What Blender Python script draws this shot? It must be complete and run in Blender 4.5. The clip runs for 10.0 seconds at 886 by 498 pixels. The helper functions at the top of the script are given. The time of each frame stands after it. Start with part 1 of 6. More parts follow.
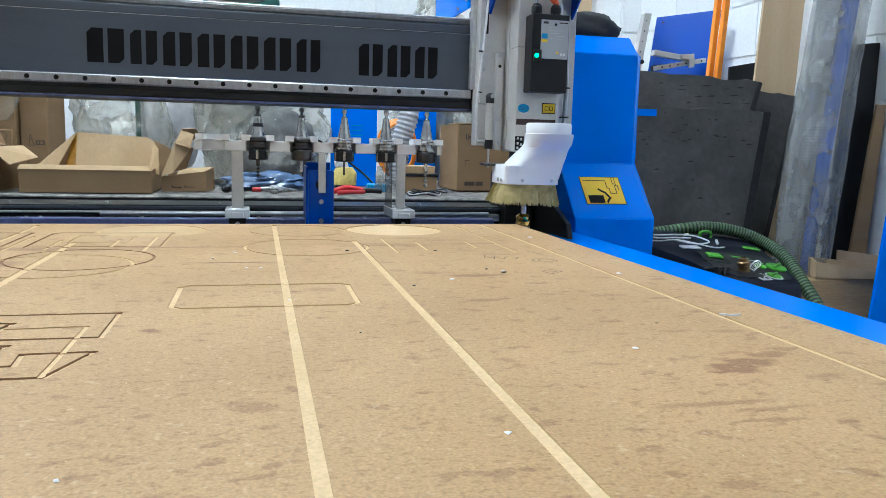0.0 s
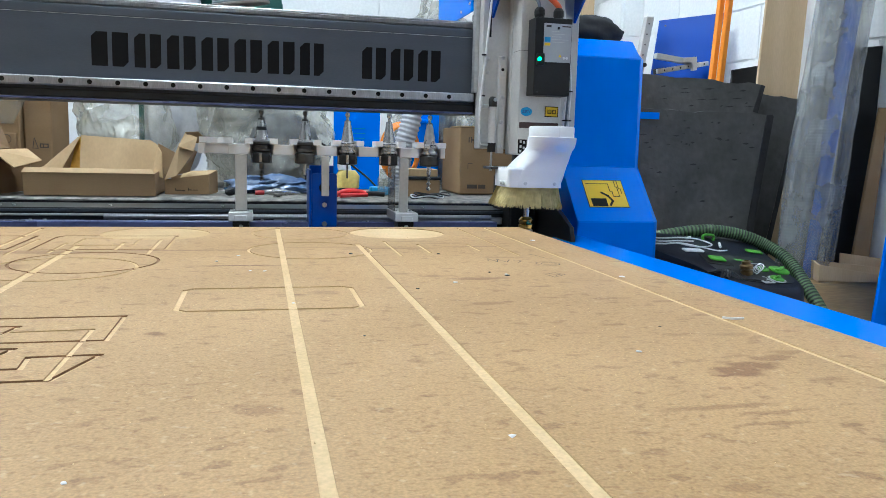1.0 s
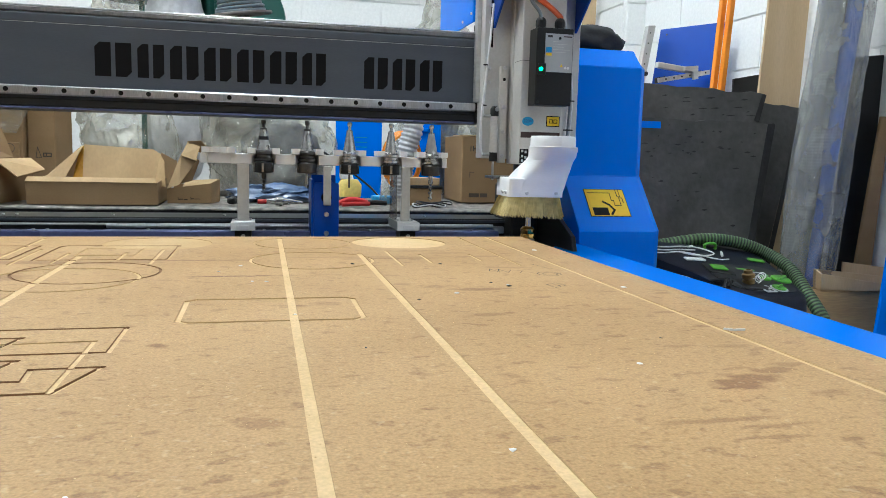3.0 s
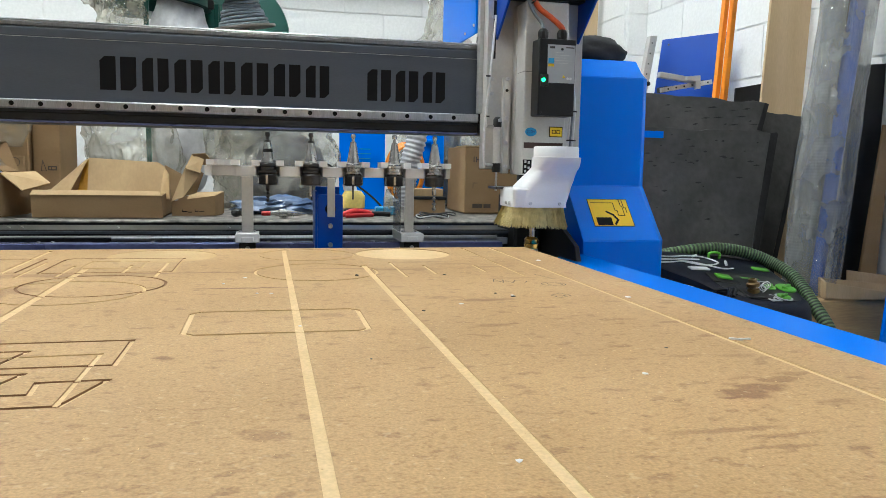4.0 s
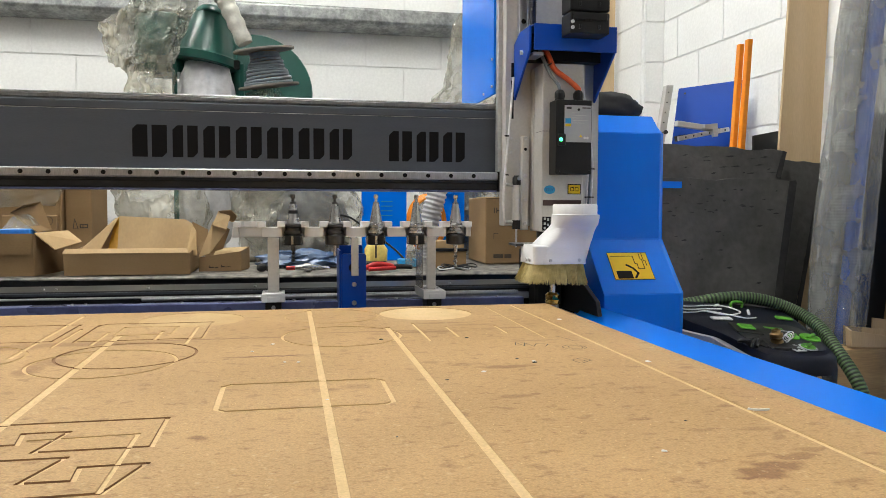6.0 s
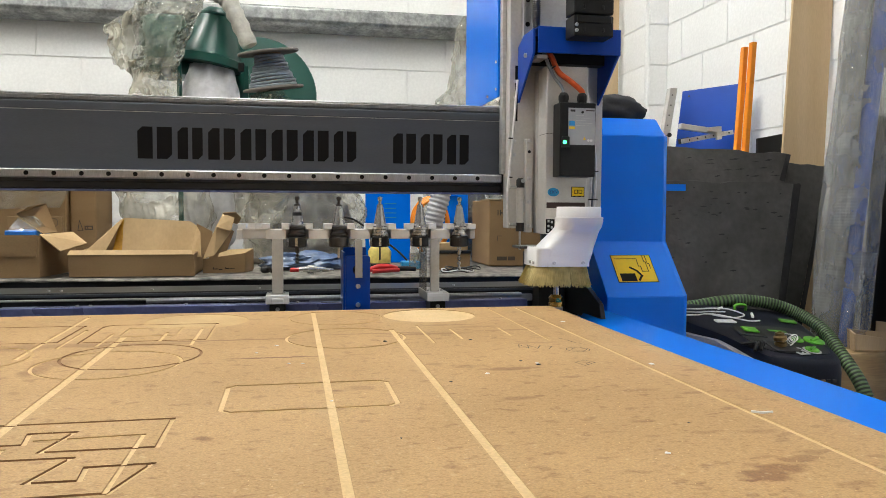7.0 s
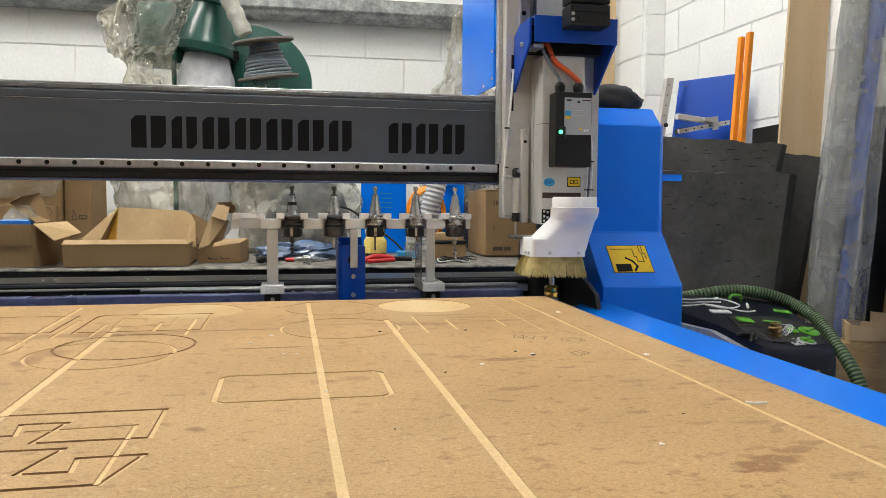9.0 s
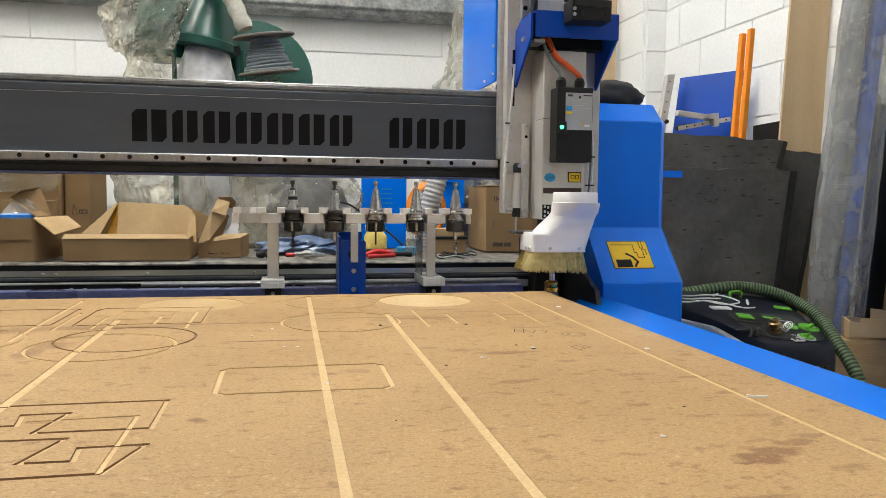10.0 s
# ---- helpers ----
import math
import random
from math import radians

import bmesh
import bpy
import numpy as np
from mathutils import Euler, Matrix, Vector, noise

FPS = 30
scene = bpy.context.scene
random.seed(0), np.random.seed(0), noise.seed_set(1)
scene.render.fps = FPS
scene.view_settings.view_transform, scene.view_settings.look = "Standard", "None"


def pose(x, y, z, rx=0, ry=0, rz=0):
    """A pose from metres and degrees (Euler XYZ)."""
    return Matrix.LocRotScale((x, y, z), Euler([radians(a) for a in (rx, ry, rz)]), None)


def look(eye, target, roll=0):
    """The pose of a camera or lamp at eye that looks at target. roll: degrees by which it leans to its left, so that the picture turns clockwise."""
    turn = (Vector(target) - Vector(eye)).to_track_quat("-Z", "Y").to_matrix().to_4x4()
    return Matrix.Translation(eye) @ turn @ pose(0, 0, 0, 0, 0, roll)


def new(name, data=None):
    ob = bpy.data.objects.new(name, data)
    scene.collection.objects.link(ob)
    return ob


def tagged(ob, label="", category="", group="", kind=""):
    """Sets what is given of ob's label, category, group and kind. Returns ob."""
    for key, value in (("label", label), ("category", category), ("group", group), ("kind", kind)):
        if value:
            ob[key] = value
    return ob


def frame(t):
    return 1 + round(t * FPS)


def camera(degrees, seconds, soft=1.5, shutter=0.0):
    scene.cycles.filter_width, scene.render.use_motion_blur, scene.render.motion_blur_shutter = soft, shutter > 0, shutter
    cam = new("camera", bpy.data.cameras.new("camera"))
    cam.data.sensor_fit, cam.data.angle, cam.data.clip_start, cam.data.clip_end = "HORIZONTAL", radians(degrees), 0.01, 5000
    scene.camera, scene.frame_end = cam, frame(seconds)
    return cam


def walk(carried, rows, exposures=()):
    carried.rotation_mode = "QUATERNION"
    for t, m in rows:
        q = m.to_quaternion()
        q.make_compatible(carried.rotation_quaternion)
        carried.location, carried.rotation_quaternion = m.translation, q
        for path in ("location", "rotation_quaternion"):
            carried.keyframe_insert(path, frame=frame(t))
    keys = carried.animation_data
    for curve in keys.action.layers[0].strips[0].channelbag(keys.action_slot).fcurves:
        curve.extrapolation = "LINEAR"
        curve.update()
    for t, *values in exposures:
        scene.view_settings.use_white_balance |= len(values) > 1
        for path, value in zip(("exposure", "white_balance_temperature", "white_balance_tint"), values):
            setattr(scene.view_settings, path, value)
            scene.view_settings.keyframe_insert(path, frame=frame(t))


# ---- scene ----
cam = camera(60.1, 10.0, soft=0.7)
PATH = [
    (0, (0.015, -0.107, 1.03), (0.487, 1.818, 0.758), 1.5),
    (0.5, (0.015, -0.108, 1.031), (0.483, 1.818, 0.762), 1.5),
    (1, (0.013, -0.109, 1.031), (0.479, 1.818, 0.766), 1.5),
    (1.5, (0.012, -0.11, 1.031), (0.476, 1.819, 0.772), 1.5),
    (2, (0.013, -0.109, 1.032), (0.475, 1.82, 0.778), 1.5),
    (2.5, (0.014, -0.11, 1.035), (0.475, 1.82, 0.785), 1.5),
    (4, (0.012, -0.112, 1.036), (0.464, 1.824, 0.818), 1.1),
    (4.5, (0.012, -0.121, 1.053), (0.452, 1.821, 0.865), 0.7),
    (5, (0.009, -0.137, 1.079), (0.435, 1.811, 0.925), 0.4),
    (5.5, (0.007, -0.137, 1.078), (0.416, 1.816, 0.953), 0.2),
    (7, (0.004, -0.141, 1.078), (0.393, 1.818, 0.972), 0.3),
    (7.5, (0.005, -0.139, 1.077), (0.395, 1.819, 0.965), 0.3),
    (8, (0.006, -0.138, 1.078), (0.399, 1.819, 0.958), 0.3),
    (8.5, (0.007, -0.137, 1.079), (0.403, 1.819, 0.952), 0.3),
    (9, (0.007, -0.137, 1.078), (0.405, 1.818, 0.946), 0.4),
    (9.5, (0.005, -0.136, 1.074), (0.404, 1.819, 0.937), 0.5),
    (10, (0.005, -0.137, 1.073), (0.404, 1.818, 0.933), 0.6),
]
walk(cam, [(t, look(eye, target, roll)) for t, eye, target, roll in PATH],
     exposures=[(0, -0.28, 5200, 3), (2.5, -0.33, 5600, 3), (4.5, -0.39, 6100, 4), (5.5, -0.43, 6450, 7), (10, -0.42, 6550, 8)])

# ---- world and lights ----
scene.view_settings.exposure = 0.0
world = bpy.data.worlds.new("world")
scene.world = world
world.use_nodes = True
world.node_tree.nodes["Background"].inputs["Color"].default_value = (0.75, 0.85, 1.0, 1)
world.node_tree.nodes["Background"].inputs["Strength"].default_value = 0.02

LAMPS = [(-2.2, -1.2, 50), (-0.1, -1.2, 50), (-2.2, 0.9, 75), (-0.1, 0.9, 75), (-2.2, 2.5, 250), (-0.1, 2.5, 205)]  # ceiling tubes: place and strength


# ---- materials ----
def surf(name, c1, c2=None, scale=6.0, rough=0.5, metal=0.0, bump=0.15, fine=90.0, grain=0.12, coat=0.0, stretch=(1, 1, 1), rvar=0.1, bdist=0.002, spec=0.5):
    """A principled surface whose colour, roughness and relief vary at two scales."""
    m = bpy.data.materials.new(name)
    m.use_nodes = True
    nt = m.node_tree
    n, lk = nt.nodes, nt.links
    b = n["Principled BSDF"]
    c2 = c2 or tuple(v * 0.8 for v in c1)
    tc = n.new("ShaderNodeTexCoord")
    mp = n.new("ShaderNodeMapping")
    mp.inputs["Scale"].default_value = stretch
    lk.new(tc.outputs["Object"], mp.inputs["Vector"])
    big, small = n.new("ShaderNodeTexNoise"), n.new("ShaderNodeTexNoise")
    big.inputs["Scale"].default_value, big.inputs["Detail"].default_value = scale, 4
    small.inputs["Scale"].default_value, small.inputs["Detail"].default_value = fine, 3
    for t in (big, small):
        lk.new(mp.outputs["Vector"], t.inputs["Vector"])
    ramp = n.new("ShaderNodeMapRange")
    ramp.inputs["From Min"].default_value, ramp.inputs["From Max"].default_value = 0.35, 0.65
    lk.new(big.outputs["Fac"], ramp.inputs["Value"])
    mix = n.new("ShaderNodeMix")
    mix.data_type = "RGBA"
    mix.inputs["A"].default_value, mix.inputs["B"].default_value = (*c1, 1), (*c2, 1)
    lk.new(ramp.outputs["Result"], mix.inputs["Factor"])
    gr = n.new("ShaderNodeMapRange")
    gr.inputs["From Min"].default_value, gr.inputs["From Max"].default_value = 0.3, 0.7
    gr.inputs["To Min"].default_value, gr.inputs["To Max"].default_value = 1 - grain, 1 + grain
    lk.new(small.outputs["Fac"], gr.inputs["Value"])
    mul = n.new("ShaderNodeVectorMath")
    mul.operation = "SCALE"
    lk.new(mix.outputs["Result"], mul.inputs[0])
    lk.new(gr.outputs["Result"], mul.inputs["Scale"])
    lk.new(mul.outputs["Vector"], b.inputs["Base Color"])
    rr = n.new("ShaderNodeMapRange")
    rr.inputs["To Min"].default_value, rr.inputs["To Max"].default_value = max(0.02, rough - rvar), min(1, rough + rvar)
    lk.new(big.outputs["Fac"], rr.inputs["Value"])
    lk.new(rr.outputs["Result"], b.inputs["Roughness"])
    b.inputs["Metallic"].default_value = metal
    b.inputs["Specular IOR Level"].default_value = spec
    b.inputs["Coat Weight"].default_value = coat
    if bump:
        bp = n.new("ShaderNodeBump")
        bp.inputs["Strength"].default_value, bp.inputs["Distance"].default_value = bump, bdist
        lk.new(small.outputs["Fac"], bp.inputs["Height"])
        lk.new(bp.outputs["Normal"], b.inputs["Normal"])
    return m


def film(name, tint, clear=0.6, rough=0.15, bump=0.6, scale=18.0, milky=0.3):
    """Thin plastic film: partly clear, partly milky, with glossy creases."""
    m = bpy.data.materials.new(name)
    m.use_nodes = True
    n, lk = m.node_tree.nodes, m.node_tree.links
    b, out = n["Principled BSDF"], n["Material Output"]
    b.inputs["Base Color"].default_value = (*tint, 1)
    b.inputs["Roughness"].default_value = rough
    b.inputs["Specular IOR Level"].default_value = 0.9
    tc, nz, bp = n.new("ShaderNodeTexCoord"), n.new("ShaderNodeTexNoise"), n.new("ShaderNodeBump")
    nz.noise_type = "RIDGED_MULTIFRACTAL"
    nz.inputs["Scale"].default_value, nz.inputs["Detail"].default_value, nz.inputs["Distortion"].default_value = scale * 2.2, 3, 0.8
    lk.new(tc.outputs["Object"], nz.inputs["Vector"])
    bp.inputs["Strength"].default_value, bp.inputs["Distance"].default_value = bump, 0.02
    lk.new(nz.outputs["Fac"], bp.inputs["Height"])
    lk.new(bp.outputs["Normal"], b.inputs["Normal"])
    tr, mx, rg = n.new("ShaderNodeBsdfTransparent"), n.new("ShaderNodeMixShader"), n.new("ShaderNodeMapRange")
    tr.inputs["Color"].default_value = (0.96, 0.96, 0.94, 1)
    rg.inputs["From Min"].default_value, rg.inputs["From Max"].default_value = 0.35, 0.65
    rg.inputs["To Min"].default_value, rg.inputs["To Max"].default_value = 1 - clear - milky * 0.5, 1 - clear + milky * 0.5
    cloud = n.new("ShaderNodeTexNoise")
    cloud.inputs["Scale"].default_value, cloud.inputs["Detail"].default_value = scale, 4
    lk.new(tc.outputs["Object"], cloud.inputs["Vector"])
    lk.new(cloud.outputs["Fac"], rg.inputs["Value"])
    lk.new(rg.outputs["Result"], mx.inputs["Fac"])
    lk.new(tr.outputs["BSDF"], mx.inputs[1])
    lk.new(b.outputs["BSDF"], mx.inputs[2])
    lk.new(mx.outputs["Shader"], out.inputs["Surface"])
    return m


def glow(name, color, strength):
    m = bpy.data.materials.new(name)
    m.use_nodes = True
    b = m.node_tree.nodes["Principled BSDF"]
    b.inputs["Base Color"].default_value = (*color, 1)
    b.inputs["Emission Color"].default_value, b.inputs["Emission Strength"].default_value = (*color, 1), strength
    return m


STAINS = [  # x, y, half width, half depth, strength
    (0.405, 0.440, 0.026, 0.016, 0.85), (0.430, 0.455, 0.026, 0.013, 0.8), (0.462, 0.474, 0.024, 0.009, 0.6), (0.488, 0.490, 0.020, 0.007, 0.45), (0.390, 0.432, 0.012, 0.004, 0.95), (0.428, 0.484, 0.022, 0.005, 0.4),
    (0.335, 0.362, 0.05, 0.006, 0.5), (0.370, 0.345, 0.03, 0.004, 0.5), (0.404, 0.314, 0.012, 0.006, 0.6), (0.465, 0.410, 0.018, 0.007, 0.4), (0.352, 0.325, 0.028, 0.004, 0.5),
    (-0.083, 0.634, 0.013, 0.010, 0.75), (0.012, 0.408, 0.016, 0.012, 0.5), (0.308, 0.902, 0.045, 0.012, 0.65), (0.253, 0.929, 0.02, 0.010, 0.5), (0.345, 0.905, 0.02, 0.006, 0.5),
    (0.271, 0.736, 0.026, 0.010, 0.5), (0.300, 0.742, 0.012, 0.006, 0.6), (0.377, 0.837, 0.020, 0.006, 0.55), (0.433, 0.749, 0.03, 0.008, 0.4), (0.498, 0.725, 0.024, 0.006, 0.5), (0.498, 0.648, 0.020, 0.007, 0.5), (0.560, 0.850, 0.014, 0.008, 0.5),
    (-0.015, 1.040, 0.080, 0.0045, 1.0), (-0.045, 1.043, 0.045, 0.0025, 1.0), (0.205, 0.952, 0.02, 0.008, 0.4), (0.378, 0.617, 0.014, 0.005, 0.5), (0.422, 0.567, 0.016, 0.006, 0.4),
    (0.24, 1.22, 0.09, 0.012, 0.5), (-0.28, 1.19, 0.14, 0.014, 0.55), (-0.345, 1.00, 0.020, 0.045, 0.6), (-0.33, 1.05, 0.03, 0.03, 0.5), (-0.418, 1.186, 0.05, 0.03, 0.5), (0.355, 1.288, 0.05, 0.010, 0.4),
    (0.09, 0.82, 0.022, 0.014, 0.4), (0.056, 0.809, 0.018, 0.008, 0.5), (-0.05, 1.21, 0.07, 0.006, 0.6), (0.022, 0.308, 0.008, 0.005, 0.5), (-0.096, 0.399, 0.008, 0.006, 0.4),
    (-0.12, 1.21, 0.12, 0.006, 0.7), (0.16, 1.24, 0.12, 0.006, 0.55), (0.40, 1.24, 0.07, 0.007, 0.5), (-0.35, 1.20, 0.06, 0.02, 0.5), (0.48, 0.56, 0.02, 0.008, 0.4), (0.411, 1.10, 0.05, 0.008, 0.4), (0.30, 1.32, 0.06, 0.008, 0.5)]


def mdf_material():
    """Used MDF: fibre flecks, blotches, damp brown stains with ragged edges and dusty light spots."""
    m = surf("mdf", (0.445, 0.278, 0.116), (0.39, 0.238, 0.096), scale=3.5, rough=0.6, bump=0.12, fine=420, grain=0.20, bdist=0.001)
    n, lk = m.node_tree.nodes, m.node_tree.links
    b = n["Principled BSDF"]
    tc = n.new("ShaderNodeTexCoord")
    wob = n.new("ShaderNodeTexNoise")
    wob.inputs["Scale"].default_value, wob.inputs["Detail"].default_value = 55, 8
    lk.new(tc.outputs["Object"], wob.inputs["Vector"])
    off = n.new("ShaderNodeVectorMath")
    off.operation = "MULTIPLY_ADD"
    off.inputs[1].default_value, off.inputs[2].default_value = (0.034, 0.016, 0), (-0.017, -0.008, 0)
    lk.new(wob.outputs["Color"], off.inputs[0])
    add = n.new("ShaderNodeVectorMath")
    lk.new(tc.outputs["Object"], add.inputs[0])
    lk.new(off.outputs["Vector"], add.inputs[1])
    last = None
    for x, y, w, d, s in STAINS:
        mp = n.new("ShaderNodeMapping")
        mp.vector_type = "POINT"
        mp.inputs["Location"].default_value = (-x / w, -y / d, 0)
        mp.inputs["Scale"].default_value = (1 / w, 1 / d, 0)
        lk.new(add.outputs["Vector"], mp.inputs["Vector"])
        ln, rg = n.new("ShaderNodeVectorMath"), n.new("ShaderNodeMapRange")
        ln.operation = "LENGTH"
        lk.new(mp.outputs["Vector"], ln.inputs[0])
        rg.inputs["From Min"].default_value, rg.inputs["From Max"].default_value = 1.15, 0.62
        rg.inputs["To Max"].default_value = s
        lk.new(ln.outputs["Value"], rg.inputs["Value"])
        if last is None:
            last = rg.outputs["Result"]
        else:
            mx = n.new("ShaderNodeMath")
            mx.operation = "MAXIMUM"
            lk.new(last, mx.inputs[0])
            lk.new(rg.outputs["Result"], mx.inputs[1])
            last = mx.outputs["Value"]
    # scattered small smears, longer across the sheet
    sm, smp, srg = n.new("ShaderNodeTexNoise"), n.new("ShaderNodeMapping"), n.new("ShaderNodeMapRange")
    smp.inputs["Scale"].default_value = (38, 56, 1)
    sm.inputs["Scale"].default_value, sm.inputs["Detail"].default_value = 1.0, 5
    lk.new(tc.outputs["Object"], smp.inputs["Vector"])
    lk.new(smp.outputs["Vector"], sm.inputs["Vector"])
    srg.inputs["From Min"].default_value, srg.inputs["From Max"].default_value, srg.inputs["To Max"].default_value = 0.60, 0.66, 0.42
    lk.new(sm.outputs["Fac"], srg.inputs["Value"])
    mx = n.new("ShaderNodeMath")
    mx.operation = "MAXIMUM"
    lk.new(last, mx.inputs[0])
    lk.new(srg.outputs["Result"], mx.inputs[1])
    old = b.inputs["Base Color"].links[0].from_socket
    dark = n.new("ShaderNodeMix")
    dark.data_type, dark.blend_type = "RGBA", "MULTIPLY"
    dark.inputs["B"].default_value = (0.44, 0.29, 0.185, 1)
    lk.new(mx.outputs["Value"], dark.inputs["Factor"])
    lk.new(old, dark.inputs["A"])
    # fibre flecks a few millimetres long
    fk, fmp, frg = n.new("ShaderNodeTexNoise"), n.new("ShaderNodeMapping"), n.new("ShaderNodeMapRange")
    fmp.inputs["Scale"].default_value = (150, 200, 1)
    fk.inputs["Scale"].default_value, fk.inputs["Detail"].default_value = 1.0, 4
    lk.new(tc.outputs["Object"], fmp.inputs["Vector"])
    lk.new(fmp.outputs["Vector"], fk.inputs["Vector"])
    frg.inputs["From Min"].default_value, frg.inputs["From Max"].default_value, frg.inputs["To Max"].default_value = 0.52, 0.66, 0.46
    lk.new(fk.outputs["Fac"], frg.inputs["Value"])
    fleck = n.new("ShaderNodeMix")
    fleck.data_type, fleck.blend_type = "RGBA", "MULTIPLY"
    fleck.inputs["B"].default_value = (0.60, 0.48, 0.36, 1)
    lk.new(frg.outputs["Result"], fleck.inputs["Factor"])
    lk.new(dark.outputs["Result"], fleck.inputs["A"])
    # crisp brown specks
    sp, spr, speck = n.new("ShaderNodeTexNoise"), n.new("ShaderNodeMapRange"), n.new("ShaderNodeMix")
    sp.inputs["Scale"].default_value, sp.inputs["Detail"].default_value, sp.inputs["Roughness"].default_value = 62, 6, 0.7
    lk.new(tc.outputs["Object"], sp.inputs["Vector"])
    spr.inputs["From Min"].default_value, spr.inputs["From Max"].default_value, spr.inputs["To Max"].default_value = 0.62, 0.69, 0.5
    lk.new(sp.outputs["Fac"], spr.inputs["Value"])
    speck.data_type, speck.blend_type = "RGBA", "MULTIPLY"
    speck.inputs["B"].default_value = (0.52, 0.37, 0.25, 1)
    lk.new(spr.outputs["Result"], speck.inputs["Factor"])
    lk.new(fleck.outputs["Result"], speck.inputs["A"])
    dark = speck
    # pale dust specks
    vo, vr = n.new("ShaderNodeTexNoise"), n.new("ShaderNodeMapRange")
    vo.inputs["Scale"].default_value, vo.inputs["Detail"].default_value = 150, 1
    lk.new(tc.outputs["Object"], vo.inputs["Vector"])
    vr.inputs["From Min"].default_value, vr.inputs["From Max"].default_value, vr.inputs["To Max"].default_value = 0.66, 0.78, 0.28
    lk.new(vo.outputs["Fac"], vr.inputs["Value"])
    dust = n.new("ShaderNodeMix")
    dust.data_type = "RGBA"
    dust.inputs["B"].default_value = (0.68, 0.54, 0.34, 1)
    lk.new(vr.outputs["Result"], dust.inputs["Factor"])
    lk.new(dark.outputs["Result"], dust.inputs["A"])
    lk.new(dust.outputs["Result"], b.inputs["Base Color"])
    return m


MDF = mdf_material()
CUT = surf("fresh_cut_mdf", (0.66, 0.48, 0.26), (0.60, 0.43, 0.22), scale=12, rough=0.8, fine=300, grain=0.1)
OLDCUT = surf("old_cut_mdf", (0.52, 0.36, 0.175), (0.47, 0.31, 0.15), scale=12, rough=0.8, fine=300, grain=0.12)
# dark brown for walls of cuts over 1.5 mm deep and one ring's floor
DARKCUT = surf("dark_groove_wall", (0.27, 0.15, 0.07), (0.22, 0.115, 0.055), scale=20, rough=0.9)
BLUE = surf("blue_powder_coat", (0.001, 0.19, 0.88), (0.001, 0.18, 0.84), scale=3, rough=0.22, spec=0.2, bump=0.04, fine=500, grain=0.03, rvar=0.04)
NAVY = surf("dark_blue_powder_coat", (0.001, 0.058, 0.40), (0.001, 0.053, 0.37), scale=4, spec=0.3, rough=0.32, bump=0.05, fine=400, grain=0.04)
BEAM = surf("grey_anodised", (0.078, 0.089, 0.112), (0.070, 0.080, 0.101), scale=4, spec=0.35, rough=0.45, metal=0.1, bump=0.02, grain=0.05, stretch=(1, 1, 6))
DECAL = surf("black_vinyl", (0.004, 0.004, 0.005), (0.005, 0.005, 0.006), spec=0.14, rough=0.55, bump=0.0, grain=0.02)
ALU = surf("aluminium", (0.62, 0.62, 0.61), (0.54, 0.54, 0.53), scale=9, rough=0.38, metal=0.75, bump=0.05, fine=200, grain=0.06, stretch=(1, 1, 12))
PALEALU = surf("pale_machined_aluminium", (0.60, 0.59, 0.57), (0.53, 0.52, 0.50), scale=8, rough=0.45, metal=0.25, bump=0.04, fine=180, grain=0.05)
STEEL = surf("bright_steel", (0.66, 0.66, 0.68), (0.56, 0.56, 0.58), scale=14, rough=0.34, metal=1.0, bump=0.02, stretch=(6, 1, 1))
DARKSTEEL = surf("dark_steel", (0.10, 0.095, 0.09), (0.07, 0.066, 0.064), scale=20, rough=0.32, metal=0.9, bump=0.04)
GUN = surf("turned_steel", (0.62, 0.61, 0.60), (0.50, 0.49, 0.48), scale=30, rough=0.26, metal=0.9, bump=0.03)
BLACK = surf("black_plastic", (0.010, 0.010, 0.011), (0.014, 0.014, 0.014), spec=0.3, scale=9, rough=0.45, bump=0.06, fine=220, grain=0.1)
BLACKMETAL = surf("black_painted_metal", (0.014, 0.015, 0.017), (0.020, 0.021, 0.024), spec=0.3, scale=7, rough=0.4, bump=0.04)
WHITEPLA = surf("white_printed_plastic", (0.82, 0.82, 0.83), (0.78, 0.78, 0.79), scale=5, rough=0.48, bump=0.10, fine=120, grain=0.02, stretch=(1, 1, 8))
WALL = surf("white_painted_block", (0.87, 0.87, 0.855), (0.83, 0.83, 0.815), scale=2.5, rough=0.7, bump=0.2, fine=70, grain=0.04, bdist=0.003)
CONCRETE = surf("concrete_floor", (0.22, 0.21, 0.20), (0.16, 0.155, 0.15), scale=2, rough=0.7, bump=0.2)
# unseen walls, kept dark so black surfaces catch less bounced light
DIMWALL = surf("dimmed_unseen_wall", (0.24, 0.24, 0.24), (0.19, 0.19, 0.19), scale=2, rough=0.8)
# ceiling is out of view; its grey is lowered to weaken ambient bounce
CEIL = surf("dimmed_ceiling_sheet", (0.40, 0.40, 0.39), (0.34, 0.34, 0.33), scale=1.5, rough=0.7)
GALV = surf("galvanised_steel", (0.42, 0.43, 0.42), (0.22, 0.23, 0.23), scale=16, rough=0.42, metal=0.55, bump=0.08, grain=0.25, fine=60)
CARD = surf("cardboard", (0.29, 0.188, 0.094), (0.26, 0.166, 0.081), scale=6, rough=0.85, spec=0.2, bump=0.10, fine=160, grain=0.05, stretch=(1, 1, 2))
PRINT = surf("faded_carton_print", (0.055, 0.04, 0.028), (0.08, 0.058, 0.04), scale=40, rough=0.8, bump=0)
CARDIN = surf("cardboard_inside", (0.46, 0.32, 0.16), (0.40, 0.27, 0.13), scale=5, rough=0.8, bump=0.12, fine=60, grain=0.05, stretch=(2, 2, 1))
